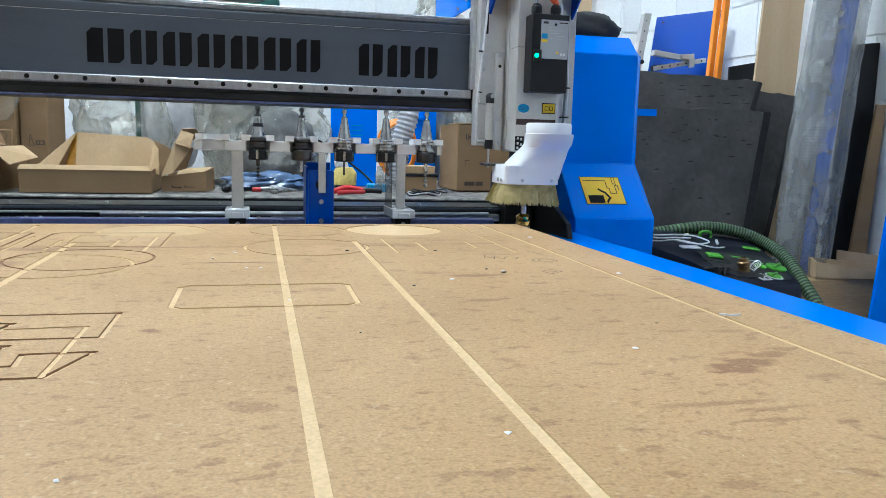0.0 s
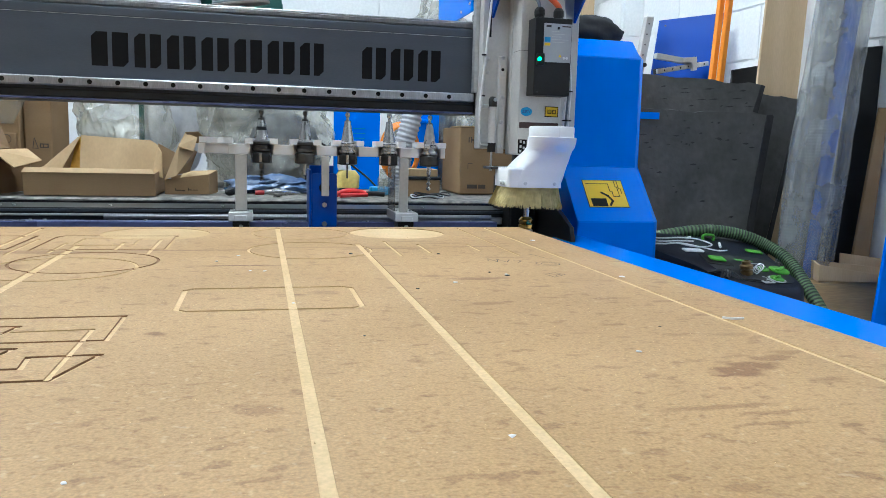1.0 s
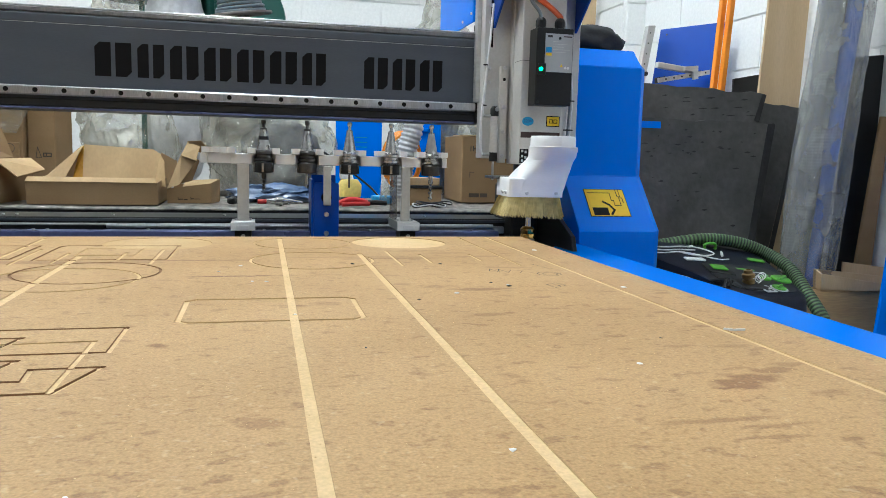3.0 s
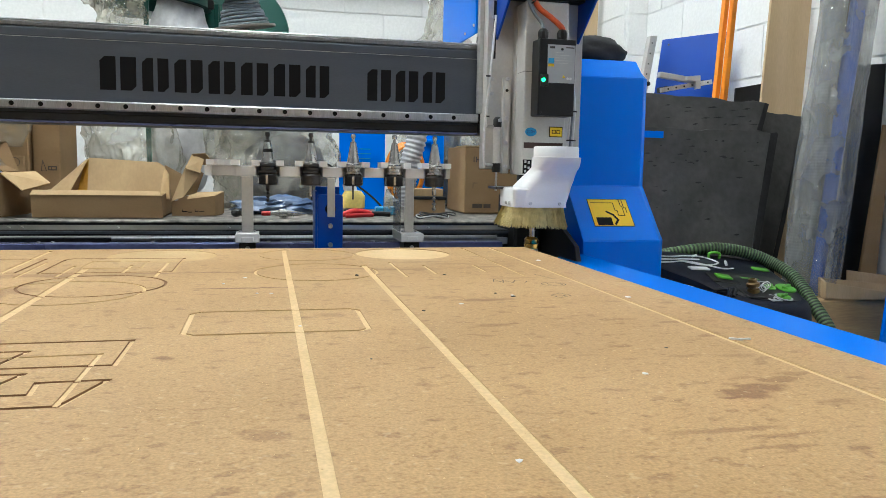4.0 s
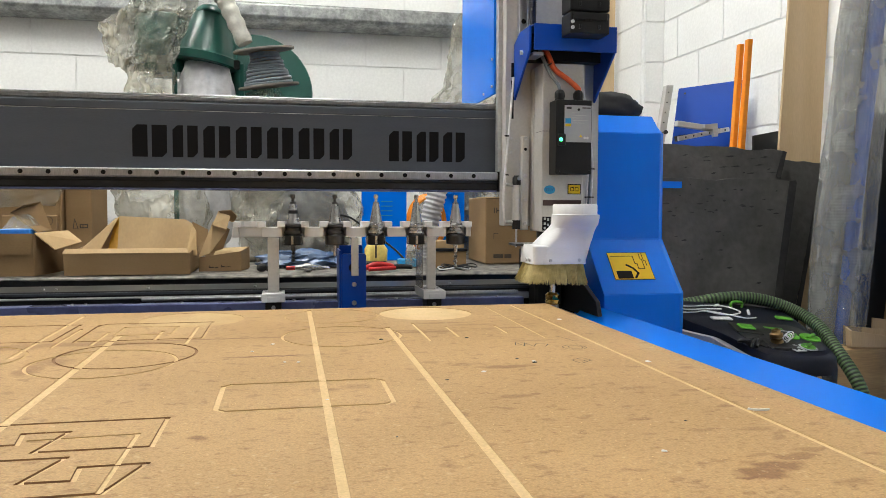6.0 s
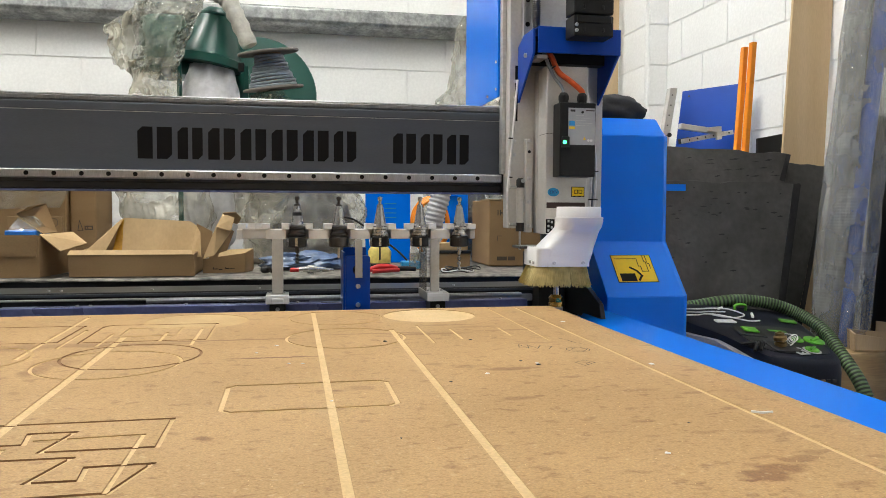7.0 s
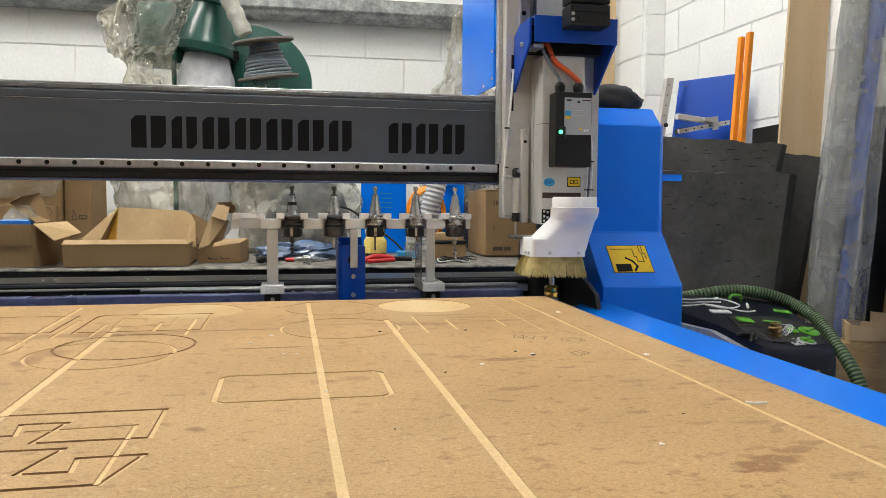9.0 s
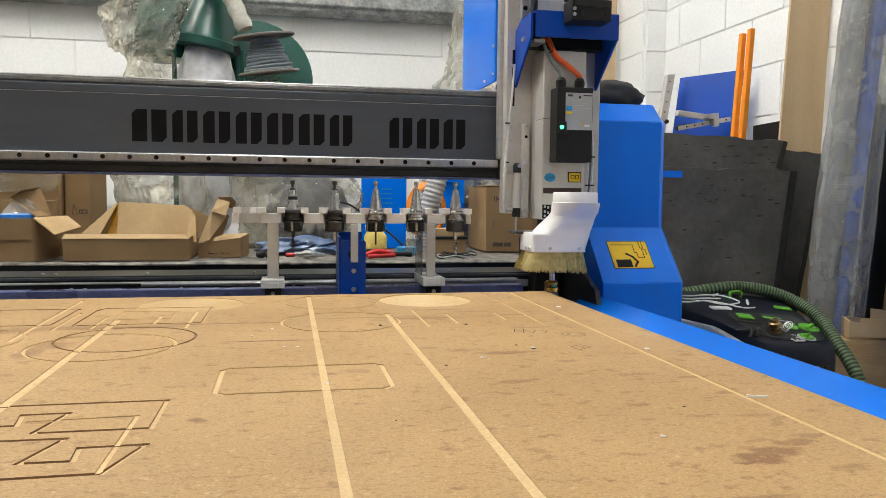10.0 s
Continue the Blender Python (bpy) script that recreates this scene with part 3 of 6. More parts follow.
def crumb(x, y, r, mat, name, label):
    t = bmesh.new()
    bmesh.ops.create_icosphere(t, subdivisions=1, radius=r)
    for v in t.verts:
        v.co = Vector((v.co.x * rng.uniform(0.6, 1.4), v.co.y * rng.uniform(0.6, 1.4), v.co.z * 0.3)) * rng.uniform(0.8, 1.2)
    low = min(v.co.z for v in t.verts)
    bmesh.ops.translate(t, verts=t.verts[:], vec=(x, y, ZB - low))
    return solo(name, t, mat, label, "debris", "debris on the board")


for x, y, r in ((0.168, 0.332, 0.0028), (-0.088, 0.308, 0.0022), (0.540, 1.318, 0.005), (0.268, 0.873, 0.0035), (0.524, 0.896, 0.004), (0.348, 0.509, 0.003),
                (-0.05, 1.08, 0.003), (0.0, 0.99, 0.0025), (0.02, 0.985, 0.0025), (0.36, 0.93, 0.003), (0.05, 0.76, 0.0022), (-0.02, 1.14, 0.003)):
    crumb(x, y, r, WHITE, "chip", "small white plastic chip lying on the board")
for x, y, r in ((0.160, 1.150, 0.0042), (0.308, 1.142, 0.0036), (0.209, 0.833, 0.0022), (0.358, 0.92, 0.004), (0.34, 0.95, 0.003), (0.11, 0.60, 0.0018), (0.42, 0.60, 0.0018)):
    crumb(x, y, r, BLACK, "dark_chip", "small black offcut lying on the board")
sliver = prism([(0.512, 0.628), (0.521, 0.620), (0.535, 0.621), (0.536, 0.6235), (0.522, 0.6235), (0.514, 0.630)], "z", ZB, ZB + 0.002)
solo("plastic_sliver", sliver, WHITE, "thin white plastic sliver on the board edge", "debris")
dust = bmesh.new()
for i in range(900):
    x, y = rng.uniform(-0.3, 0.59), rng.uniform(0.25, 1.55) ** 1.0
    s = rng.uniform(0.0004, 0.0011)
    a = rng.uniform(0, 6.28)
    vs = [dust.verts.new((x + s * math.cos(a + k * 2.1), y + s * math.sin(a + k * 2.1), ZB + 0.0002)) for k in range(3)]
    top = dust.verts.new((x, y, ZB + 0.0002 + s))
    for k in range(3):
        dust.faces.new((vs[k], vs[(k + 1) % 3], top))
solo("sawdust", dust, CUT, "pale sawdust grains scattered over the board", "sawdust", kind="stuff")

# ---- gantry beam ----
XB0, XB1 = -1.9, 0.82
gantry = thing("gantry", (0.94, 1.9, 0), "grey gantry beam on a blue folded steel column", "gantry")
beam = part("beam", prism([(1.823, 1.122), (1.823, 1.306), (1.8245, 1.3075), (1.823, 1.309), (1.823, 1.326), (1.829, 1.330), (2.02, 1.330), (2.02, 1.118), (1.838, 1.118)], "x", XB0, 0.552, 0.0008), BEAM, gantry)
part("top_rail", box(XB0, 0.548, 1.826, 1.850, 1.331, 1.3425, 0.002), surf("grey_steel", (0.30, 0.30, 0.31), (0.24, 0.24, 0.25), scale=10, rough=0.4, metal=0.8, bump=0.03, stretch=(6, 1, 1)), gantry, "dark steel upper guide rail")
part("rail_edge", box(XB0, 0.548, 1.8275, 1.850, 1.3427, 1.347, 0.001), STEEL, gantry, "bright steel edge")
part("lower_rail", box(XB0, 0.546, 1.801, 1.8225, 1.1455, 1.1665, 0.0025), STEEL, gantry, "bright steel lower guide rail")
part("lip", box(XB0, 0.546, 1.812, 1.8225, 1.121, 1.1385, 0.002), BLACKMETAL, gantry)
part("drip_edge", box(XB0, 0.546, 1.811, 1.8225, 1.115, 1.1195, 0.001), VIOLET, gantry)
part("line", box(XB0, 0.546, 1.8222, 1.8226, 1.3065, 1.3075), ALU, gantry)
part("beam_back", box(0.553, 0.818, 1.86, 2.02, 1.12, 1.33, 0.002), BEAM, gantry)
part("end_block", box(0.549, 0.575, 1.80, 1.857, 1.115, 1.165, 0.003), BLACK, gantry)
hole_mesh = mesh_of("bolt_hole", lathe([(0.0055, 0), (0.0055, 0.0004), (0.0045, 0.0004)], (0, 0, 0), (0, -1, 0), 14), DECAL)
for i in range(-20, 19):
    ob = new("bolt_hole", hole_mesh)
    ob.location = (-0.6 + 0.06 * i, 1.8008, 1.156)
    ob.parent, ob.matrix_parent_inverse = gantry, INV[gantry]
part("joint_plate", box(0.083, 0.096, 1.8002, 1.8009, 1.148, 1.164), ALU, gantry)
screw("screw", (0.556, 1.80, 1.158), (0, -1, 0), 0.007, gantry)

# blocky black decal on the beam: plain bevelled blocks, each of two upright bars
def decal_row(widths, x0, x1, z0, z1):
    gap, slit = 0.75, 0.55
    sx, at = (x1 - x0) / (sum(widths) + gap * (len(widths) - 1)), 0.0
    cut = (z1 - z0) * 0.14
    for wide in widths:
        t = bmesh.new()
        l, r = x0 + at * sx, x0 + (at + wide) * sx
        m0, m1 = (l + r - slit * sx) / 2, (l + r + slit * sx) / 2
        prism([(l, z0), (m0, z0), (m0, z1), (l + cut, z1), (l, z1 - cut)], "y", 1.8224, 1.8229, bm=t)
        prism([(m1, z0), (r - cut, z0), (r, z0 + cut), (r, z1), (m1, z1)], "y", 1.8224, 1.8229, bm=t)
        part("decal", t, DECAL, beam, "black vinyl decal")
        at += wide + gap


decal_row((4.6, 3.4, 3.7, 3.6, 3.7, 3.7, 3.3), -0.358, 0.168, 1.1945, 1.2715)
decal_row((3.7, 3.6, 3.6), 0.262, 0.461, 1.1925, 1.2695)

# ---- column ----
CX0, CX1 = 0.82, 1.058
outline = [(1.74, 0.0), (1.74, 0.846), (1.87, 0.987), (1.87, 1.284), (1.925, 1.338), (2.10, 1.338), (2.10, 0.0)]
col = bmesh.new()
lo, hi, hi2 = [], [], []
for y, z in outline:
    lo.append(col.verts.new((CX0, y, z)))
    hi.append(col.verts.new((CX1 - 0.020, y, z)))
    hi2.append(col.verts.new((CX1, y + (0.02 if y < 2 else 0), z - (0.02 if z > 1.3 else 0))))
n = len(outline)
for a, b in ((lo, hi), (hi, hi2)):
    for i in range(n):
        j = (i + 1) % n
        col.faces.new((a[i], a[j], b[j], b[i]))
col.faces.new(lo), col.faces.new(hi2)
bmesh.ops.bevel(col, geom=[e for e in col.edges if e.calc_length() > 0.03], offset=0.0018, segments=2, affect="EDGES")
column = part("column", col, BLUE, gantry, "glossy blue folded steel column")

# warning plate on the sloping face
slope = math.degrees(math.atan2(0.987 - 0.846, 1.87 - 1.74))


def on_slope(x, s):
    """A place on the column's sloping face: s runs up it from its lower edge."""
    a = radians(slope)
    return Vector((x, 1.74 + s * math.cos(a), 0.846 + s * math.sin(a))) + Vector((0, -math.sin(a), math.cos(a))) * 0.0005


def slope_patch(name, pts, mat, parent, lift=0.0, label=""):
    t = bmesh.new()
    up = Vector((0, -math.sin(radians(slope)), math.cos(radians(slope))))
    top = [t.verts.new(on_slope(*p) + up * lift) for p in pts]
    low = [t.verts.new(on_slope(*p) + up * (lift - 0.0004)) for p in pts]
    t.faces.new(top), t.faces.new(low)
    for i in range(len(pts)):
        j = (i + 1) % len(pts)
        t.faces.new((top[i], top[j], low[j], low[i]))
    return part(name, t, mat, parent, label)


WX0, WX1, WS0, WS1 = 0.865, 0.982, 0.048, 0.143
slope_patch("warning_border", [(WX0, WS0), (WX1, WS0), (WX1, WS1), (WX0, WS1)], DECAL, column, 0.0, "yellow warning plate")
plate = slope_patch("warning_plate", [(WX0 + 0.002, WS0 + 0.002), (WX1 - 0.002, WS0 + 0.002), (WX1 - 0.002, WS1 - 0.002), (WX0 + 0.002, WS1 - 0.002)], YELLOW, column, 0.0006, "yellow warning plate")
for pts in ([(0.876, 0.052), (0.920, 0.052), (0.920, 0.078), (0.876, 0.078)],):
    slope_patch("symbol", pts, DECAL, column, 0.0012)
for pts in stroke([(0.874, 0.129), (0.938, 0.129), (0.938, 0.103), (0.944, 0.103), (0.944, 0.085), (0.962, 0.085), (0.962, 0.118), (0.958, 0.118), (0.958, 0.140)], 0.0018) \
        + stroke([(0.966, 0.14), (0.966, 0.112), (0.971, 0.112), (0.971, 0.095)], 0.0018) + stroke([(0.912, 0.098), (0.928, 0.087), (0.938, 0.070), (0.928, 0.056)], 0.006):
    slope_patch("symbol", [(p[0], p[1]) for p in pts], DECAL, column, 0.0012)

# ---- spindle carriage on the gantry ----
head = thing("spindle_head", (0.66, 1.75, 0.94), "spindle with dust shoe on a pale aluminium carriage", "spindle")
part("back_plate", box(0.548, 0.80, 1.747, 1.797, 1.028, 1.95, 0.002), PALEALU, head)
part("strut", box(0.537, 0.5475, 1.775, 1.799, 1.168, 1.95, 0.001), ALU, head)
part("cover_strip", box(0.588, 0.606, 1.728, 1.7465, 1.018, 1.255, 0.0015), PALEALU, head)
part("z_rail", box(0.577, 0.600, 1.728, 1.7465, 1.50, 1.95, 0.002), STEEL, head)
for z in (1.54, 1.60, 1.66, 1.72):
    part("rail_hole", lathe([(0.006, 0), (0.006, 0.0005)], (0.5885, 1.7278, z), (0, -1, 0), 14), DECAL, head)
part("rail_hole", lathe([(0.004, 0), (0.004, 0.0005)], (0.5965, 1.7278, 1.222), (0, -1, 0), 12), DECAL, head)
part("slot", box(0.563, 0.570, 1.7465, 1.7472, 1.30, 1.44, 0.0), DECAL, head)
for z in (1.035, 1.095, 1.155, 1.25):
    screw("screw", (0.5965, 1.728, z), (0, -1, 0), 0.005, head)
for z in (1.215, 1.25, 1.36, 1.40):
    screw("screw", (0.563, 1.747, z), (0, -1, 0), 0.0045, head)
body = part("spindle_body", box(0.614, 0.722, 1.650, 1.746, 1.016, 1.425, 0.004, segs=2), PALEALU, head, "pale aluminium spindle housing")
for y in (1.715,):
    part("side_fin", box(0.6115, 0.6138, y - 0.004, y + 0.004, 1.02, 1.42, 0.0008), PALEALU, body)
part("seam", box(0.6136, 0.7224, 1.6496, 1.70, 1.2605, 1.2615), DARKSTEEL, body)
part("nose", lathe([(0.045, 0), (0.045, 0.03), (0.047, 0.032), (0.047, 0.05)], (0.668, 1.70, 0.966), seg=32), BLACK, head, "black spindle nose", True)
# terminal box with its indicator
tbox = part("terminal_box", box(0.631, 0.7205, 1.598, 1.6495, 1.155, 1.331, 0.003, segs=2), BLACK, head, "black terminal box")
part("label_plate", box(0.651, 0.7185, 1.5972, 1.5978, 1.231, 1.318), LABELGREY, tbox, "grey rating plate")
part("label_mark", box(0.653, 0.667, 1.5966, 1.5971, 1.276, 1.287), SKYBLUE, tbox)
part("label_mark", box(0.653, 0.667, 1.5966, 1.5971, 1.268, 1.274), YELLOW, tbox)
part("label_mark", prism([(0.688, 1.243), (0.696, 1.243), (0.692, 1.250)], "y", 1.5966, 1.5971), YELLOW, tbox)
part("label_bar", box(0.656, 0.668, 1.5966, 1.5971, 1.309, 1.314), DARKSTEEL, tbox)
part("label_bar", box(0.695, 0.716, 1.5966, 1.5971, 1.311, 1.3135), MAROON, tbox)
for i in range(5):
    part("label_bar", box(0.670, 0.670 + 0.02 + 0.003 * ((i * 5) % 8), 1.5966, 1.5971, 1.300 - 0.006 * i, 1.3007 - 0.006 * i), PALEALU, tbox)
for x in (0.702, 0.709):
    part("label_mark", lathe([(0.0032, 0), (0.0032, 0.0005)], (x, 1.5971, 1.2415), (0, -1, 0), 10), WHITE, tbox)
screw("screw", (0.686, 1.597, 1.308), (0, -1, 0), 0.003, tbox, BLACK)
for x in (0.638, 0.715):
    screw("screw", (x, 1.598, 1.162), (0, -1, 0), 0.0025, tbox, BLACK)
part("indicator_rim", box(0.634, 0.653, 1.590, 1.5978, 1.222, 1.250, 0.002), BLACK, tbox)
part("indicator_lamp", lathe([(0.0045, 0), (0.0045, 0.003), (0.003, 0.005)], (0.6395, 1.5902, 1.236), (0, -1, 0), 18), GREENLED, tbox, "lit green indicator lamp", True)
for x in (0.648, 0.695):
    gl = part("cable_gland", lathe([(0.0115, 0), (0.0115, 0.007), (0.0125, 0.008), (0.0125, 0.018), (0.010, 0.023), (0.007, 0.026)], (x, 1.624, 1.331), seg=12), BLACK, tbox)
part("power_cable", tube(smooth_path([(0.695, 1.624, 1.352), (0.694, 1.625, 1.362), (0.672, 1.636, 1.385), (0.642, 1.645, 1.41), (0.628, 1.655, 1.445), (0.622, 1.68, 1.47)]), 0.0068), REDCABLE, head, "orange-red power cable", True)
part("signal_cable", tube(smooth_path([(0.648, 1.624, 1.352), (0.646, 1.63, 1.37), (0.630, 1.64, 1.395), (0.616, 1.65, 1.43), (0.612, 1.68, 1.47)]), 0.0042), GREYCABLE, head, "", True)
part("cable_tie", lathe([(0.0125, 0), (0.0125, 0.003)], (0.630, 1.652, 1.418), (-0.5, 0.1, 0.8), 12), BLACK, head)
# stickers on the housing
oval = lathe([(0.0145, 0), (0.0145, 0.0005)], (0, 0, 0), (0, -1, 0), 32)
bmesh.ops.transform(oval, matrix=Matrix.Translation((0.634, 1.6497, 1.119)) @ Matrix.Diagonal((1, 1, 0.72, 1)), verts=oval.verts[:])
part("voltage_sticker", oval, SKYBLUE, body, "blue oval voltage sticker")
part("writing", text_mesh("220V", 0.0105, Matrix.Translation((0.634, 1.6490, 1.119)) @ pose(0, 0, 0, 90, 0, 0)), surf("navy_print", (0.01, 0.05, 0.22), rough=0.4, bump=0), body)
part("yellow_sticker", box(0.6805, 0.7145, 1.6492, 1.6497, 1.108, 1.133), DECAL, body, "yellow sticker with a black border")
part("sticker_face", box(0.6825, 0.7125, 1.6486, 1.6491, 1.110, 1.131), YELLOW, body)
for x in (0.692, 0.7035):
    for p in stroke([(x - 0.004, 1.1165), (x + 0.004, 1.1165), (x + 0.004, 1.1245), (x - 0.004, 1.1245)], 0.0014, True):
        part("sticker_mark", prism([(q[0], q[1]) for q in p], "y", 1.6481, 1.6485), DECAL, body)
part("maroon_strip", box(0.617, 0.716, 1.6492, 1.6497, 1.080, 1.094), MAROON, body)
part("icon_label", box(0.616, 0.638, 1.6492, 1.6497, 1.019, 1.053), DECAL, body)
for x, z in ((0.620, 1.045), (0.6285, 1.043), (0.620, 1.033), (0.6285, 1.030), (0.620, 1.022)):
    part("label_mark", box(x, x + 0.005, 1.6488, 1.6491, z, z + 0.006), LABELGREY, body)
# lifting cylinder of the dust shoe and its tubes
cyl = part("air_cylinder", lathe([(0.0095, 0), (0.0095, 0.088)], (0.572, 1.722, 1.043), seg=20), PALEALU, head, "slim air cylinder", True)
part("end_cap", lathe([(0.0105, 0), (0.0105, 0.022)], (0.572, 1.722, 1.021), seg=16), BLACK, cyl, "", True)
part("end_cap", lathe([(0.0105, 0), (0.0105, 0.018), (0.006, 0.024)], (0.572, 1.722, 1.1315), seg=16), BLACK, cyl, "", True)
part("piston_rod", rod((0.572, 1.722, 0.975), (0.572, 1.722, 1.0205), 0.0028), STEEL, cyl, "", True)
screw("screw", (0.575, 1.712, 1.148), (0, -1, 0), 0.005, cyl)
for z in (1.038, 1.132):
    part("fitting", rod((0.545, 1.722, z), (0.5615, 1.722, z), 0.0042), VACTUB, cyl, "", True)
part("air_tube", tube(smooth_path([(0.545, 1.722, 1.132), (0.540, 1.715, 1.15), (0.548, 1.715, 1.24), (0.556, 1.72, 1.33), (0.562, 1.722, 1.40)]), 0.0028), WHITE, head, "thin white air tube", True)
part("air_tube", tube(smooth_path([(0.545, 1.722, 1.038), (0.538, 1.716, 1.05), (0.536, 1.714, 1.12), (0.545, 1.714, 1.22), (0.556, 1.722, 1.32)]), 0.0028), WHITE, head, "thin white air tube", True)
for z in (1.155, 1.252):
    part("cable_tie", lathe([(0.006, 0), (0.006, 0.003)], (0.5435, 1.715, z), (0.05, 0, 1), 10), BLACK, head)
part("lever", prism([(0.552, 1.655), (0.625, 1.655), (0.640, 1.68), (0.640, 1.735), (0.556, 1.735)], "z", 0.9805, 0.9865, 0.001), DARKSTEEL, head)
for k, x in enumerate((0.733, 0.739, 0.745)):
    part("air_tube", tube(smooth_path([(x, 1.67, 1.04), (x + 0.004, 1.665, 1.12), (x + 0.006, 1.668, 1.20), (x - 0.003, 1.68, 1.29), (x - 0.008, 1.70, 1.38)]), 0.0026), (WHITE, GREYCABLE, WHITE)[k], head, "", True)
part("cable_tie", lathe([(0.012, 0), (0.012, 0.003)], (0.744, 1.666, 1.10), (0, 0, 1), 12), BLACK, head)
part("cable_tie", lathe([(0.012, 0), (0.012, 0.003)], (0.745, 1.667, 1.17), (0, 0, 1), 12), BLACK, head)


def rounded(x0, x1, y0, y1, r, n=6):
    out = []
    for cx, cy, a in ((x1 - r, y1 - r, 0), (x0 + r, y1 - r, 90), (x0 + r, y0 + r, 180), (x1 - r, y0 + r, 270)):
        for k in range(n + 1):
            t = radians(a + 90 * k / n)
            out.append((cx + r * math.cos(t), cy + r * math.sin(t)))
    return out


def loft(sections):
    t = bmesh.new()
    rings = [[t.verts.new((x, y, z)) for x, y in rounded(x0, x1, y0, y1, r)] for z, x0, x1, y0, y1, r in sections]
    n = len(rings[0])
    for a, b in zip(rings, rings[1:]):
        for i in range(n):
            t.faces.new((a[i], a[(i + 1) % n], b[(i + 1) % n], b[i]))
    t.faces.new(rings[0]), t.faces.new(rings[-1])
    return t


shoe = part("dust_shoe", loft([(0.9415, 0.586, 0.704, 1.575, 1.685, 0.012), (0.953, 0.586, 0.704, 1.575, 1.685, 0.012), (0.9555, 0.588, 0.7065, 1.5755, 1.684, 0.014), (0.975, 0.590, 0.713, 1.574, 1.680, 0.018), (0.990, 0.594, 0.720, 1.5745, 1.672, 0.026),
                               (1.003, 0.601, 0.7275, 1.5735, 1.663, 0.034), (1.017, 0.611, 0.733, 1.571, 1.656, 0.042), (1.028, 0.619, 0.7365, 1.564, 1.650, 0.047), (1.036, 0.6230, 0.7370, 1.550, 1.648, 0.050),
                               (1.050, 0.6235, 0.7370, 1.541, 1.647, 0.052), (1.0585, 0.6235, 0.7365, 1.538, 1.647, 0.053), (1.0595, 0.6255, 0.7310, 1.539, 1.646, 0.053),
                               (1.0805, 0.6255, 0.7310, 1.539, 1.646, 0.053), (1.0835, 0.6275, 0.7290, 1.541, 1.644, 0.0515)]), WHITEPLA, head, "white printed dust shoe", True)
part("shoe_base", loft([(0.9416, 0.570, 0.62, 1.5756, 1.684, 0.010), (0.983, 0.570, 0.62, 1.5756, 1.684, 0.010), (0.986, 0.572, 0.62, 1.578, 1.682, 0.010)]), WHITEPLA, shoe, "", True)
for x in (0.612, 0.684):
    screw("screw", (x, 1.575, 0.951), (0, -1, 0), 0.0042, shoe)
for y in (1.60, 1.625):
    screw("screw", (0.5705, y, 0.951), (-1, 0, 0), 0.0042, shoe)
# brush skirt: many thin tapering bristle bundles
skirt = bmesh.new()
brng = random.Random(11)
ring = rounded(0.574, 0.700, 1.580, 1.681, 0.012, 4)
segs = [(Vector(ring[i]), Vector(ring[(i + 1) % len(ring)])) for i in range(len(ring))]
mid = Vector((0.64, 1.63))
for a, b in segs:
    for layer in range(2):
        for k in range(max(2, int((b - a).length / 0.0007))):
            p = a.lerp(b, brng.random())
            out = (p - mid).normalized()
            flare = brng.uniform(0.0, 0.012) + (0.010 if p.x < 0.61 else 0)
            w, low = brng.uniform(0.0006, 0.0012), 0.893 + brng.uniform(-0.004, 0.006) + 0.006 * (0.704 - p.x) / 0.15
            s = Vector((-out.y, out.x)) * w
            q = p + out * flare + s * brng.uniform(-3, 3)
            p = p - out * 0.004 * layer
            vs = [skirt.verts.new((*(p - s), 0.9414)), skirt.verts.new((*(p + s), 0.9414)), skirt.verts.new((*(p - out * w), 0.9414)),
                  skirt.verts.new((*(q - s * 0.6), low)), skirt.verts.new((*(q + s * 0.6), low)), skirt.verts.new((*(q - out * w), low))]
            for f in ((0, 1, 4, 3), (1, 2, 5, 4), (2, 0, 3, 5), (3, 4, 5)):
                skirt.faces.new([vs[i] for i in f])
tagged(part("brush_skirt", skirt, BRISTLE, head, "straw-coloured bristle skirt"), kind="stuff")
part("brush_core", box(0.580, 0.694, 1.588, 1.674, 0.905, 0.9412), BRISTLE, head)

# dark blue bracket above the spindle
br = part("bracket_front", box(0.581, 0.790, 1.618, 1.623, 1.449, 1.511, 0.001), NAVY, head, "dark blue folded bracket")
part("bracket_top", box(0.581, 0.790, 1.6235, 1.79, 1.506, 1.511, 0.001), NAVY, head)
gus = [(1.6235, 1.449), (1.6235, 1.5055), (1.70, 1.5055), (1.785, 1.47), (1.785, 1.315)]
part("bracket_side", prism(gus, "x", 0.570, 0.576, 0.0008), NAVY, head)
part("bracket_side", prism(gus, "x", 0.784, 0.790, 0.0008), NAVY, head)
part("bracket_web", box(0.5765, 0.7835, 1.70, 1.74, 1.44, 1.5055, 0.001), BLACK, head)
screw("screw", (0.5695, 1.675, 1.452), (-1, 0, 0), 0.006, head)
screw("screw", (0.5695, 1.765, 1.430), (-1, 0, 0), 0.005, head)
part("angle", box(0.585, 0.612, 1.64, 1.70, 1.440, 1.4485, 0.001), ALU, head)
part("ball_screw", lathe([(r, 1.512 + 0.0025 * i) for i in range(170) for r in ((0.0095,) if i % 2 else (0.0078,))], (0.603, 1.70, 0), seg=16), DARKSTEEL, head, "", True)
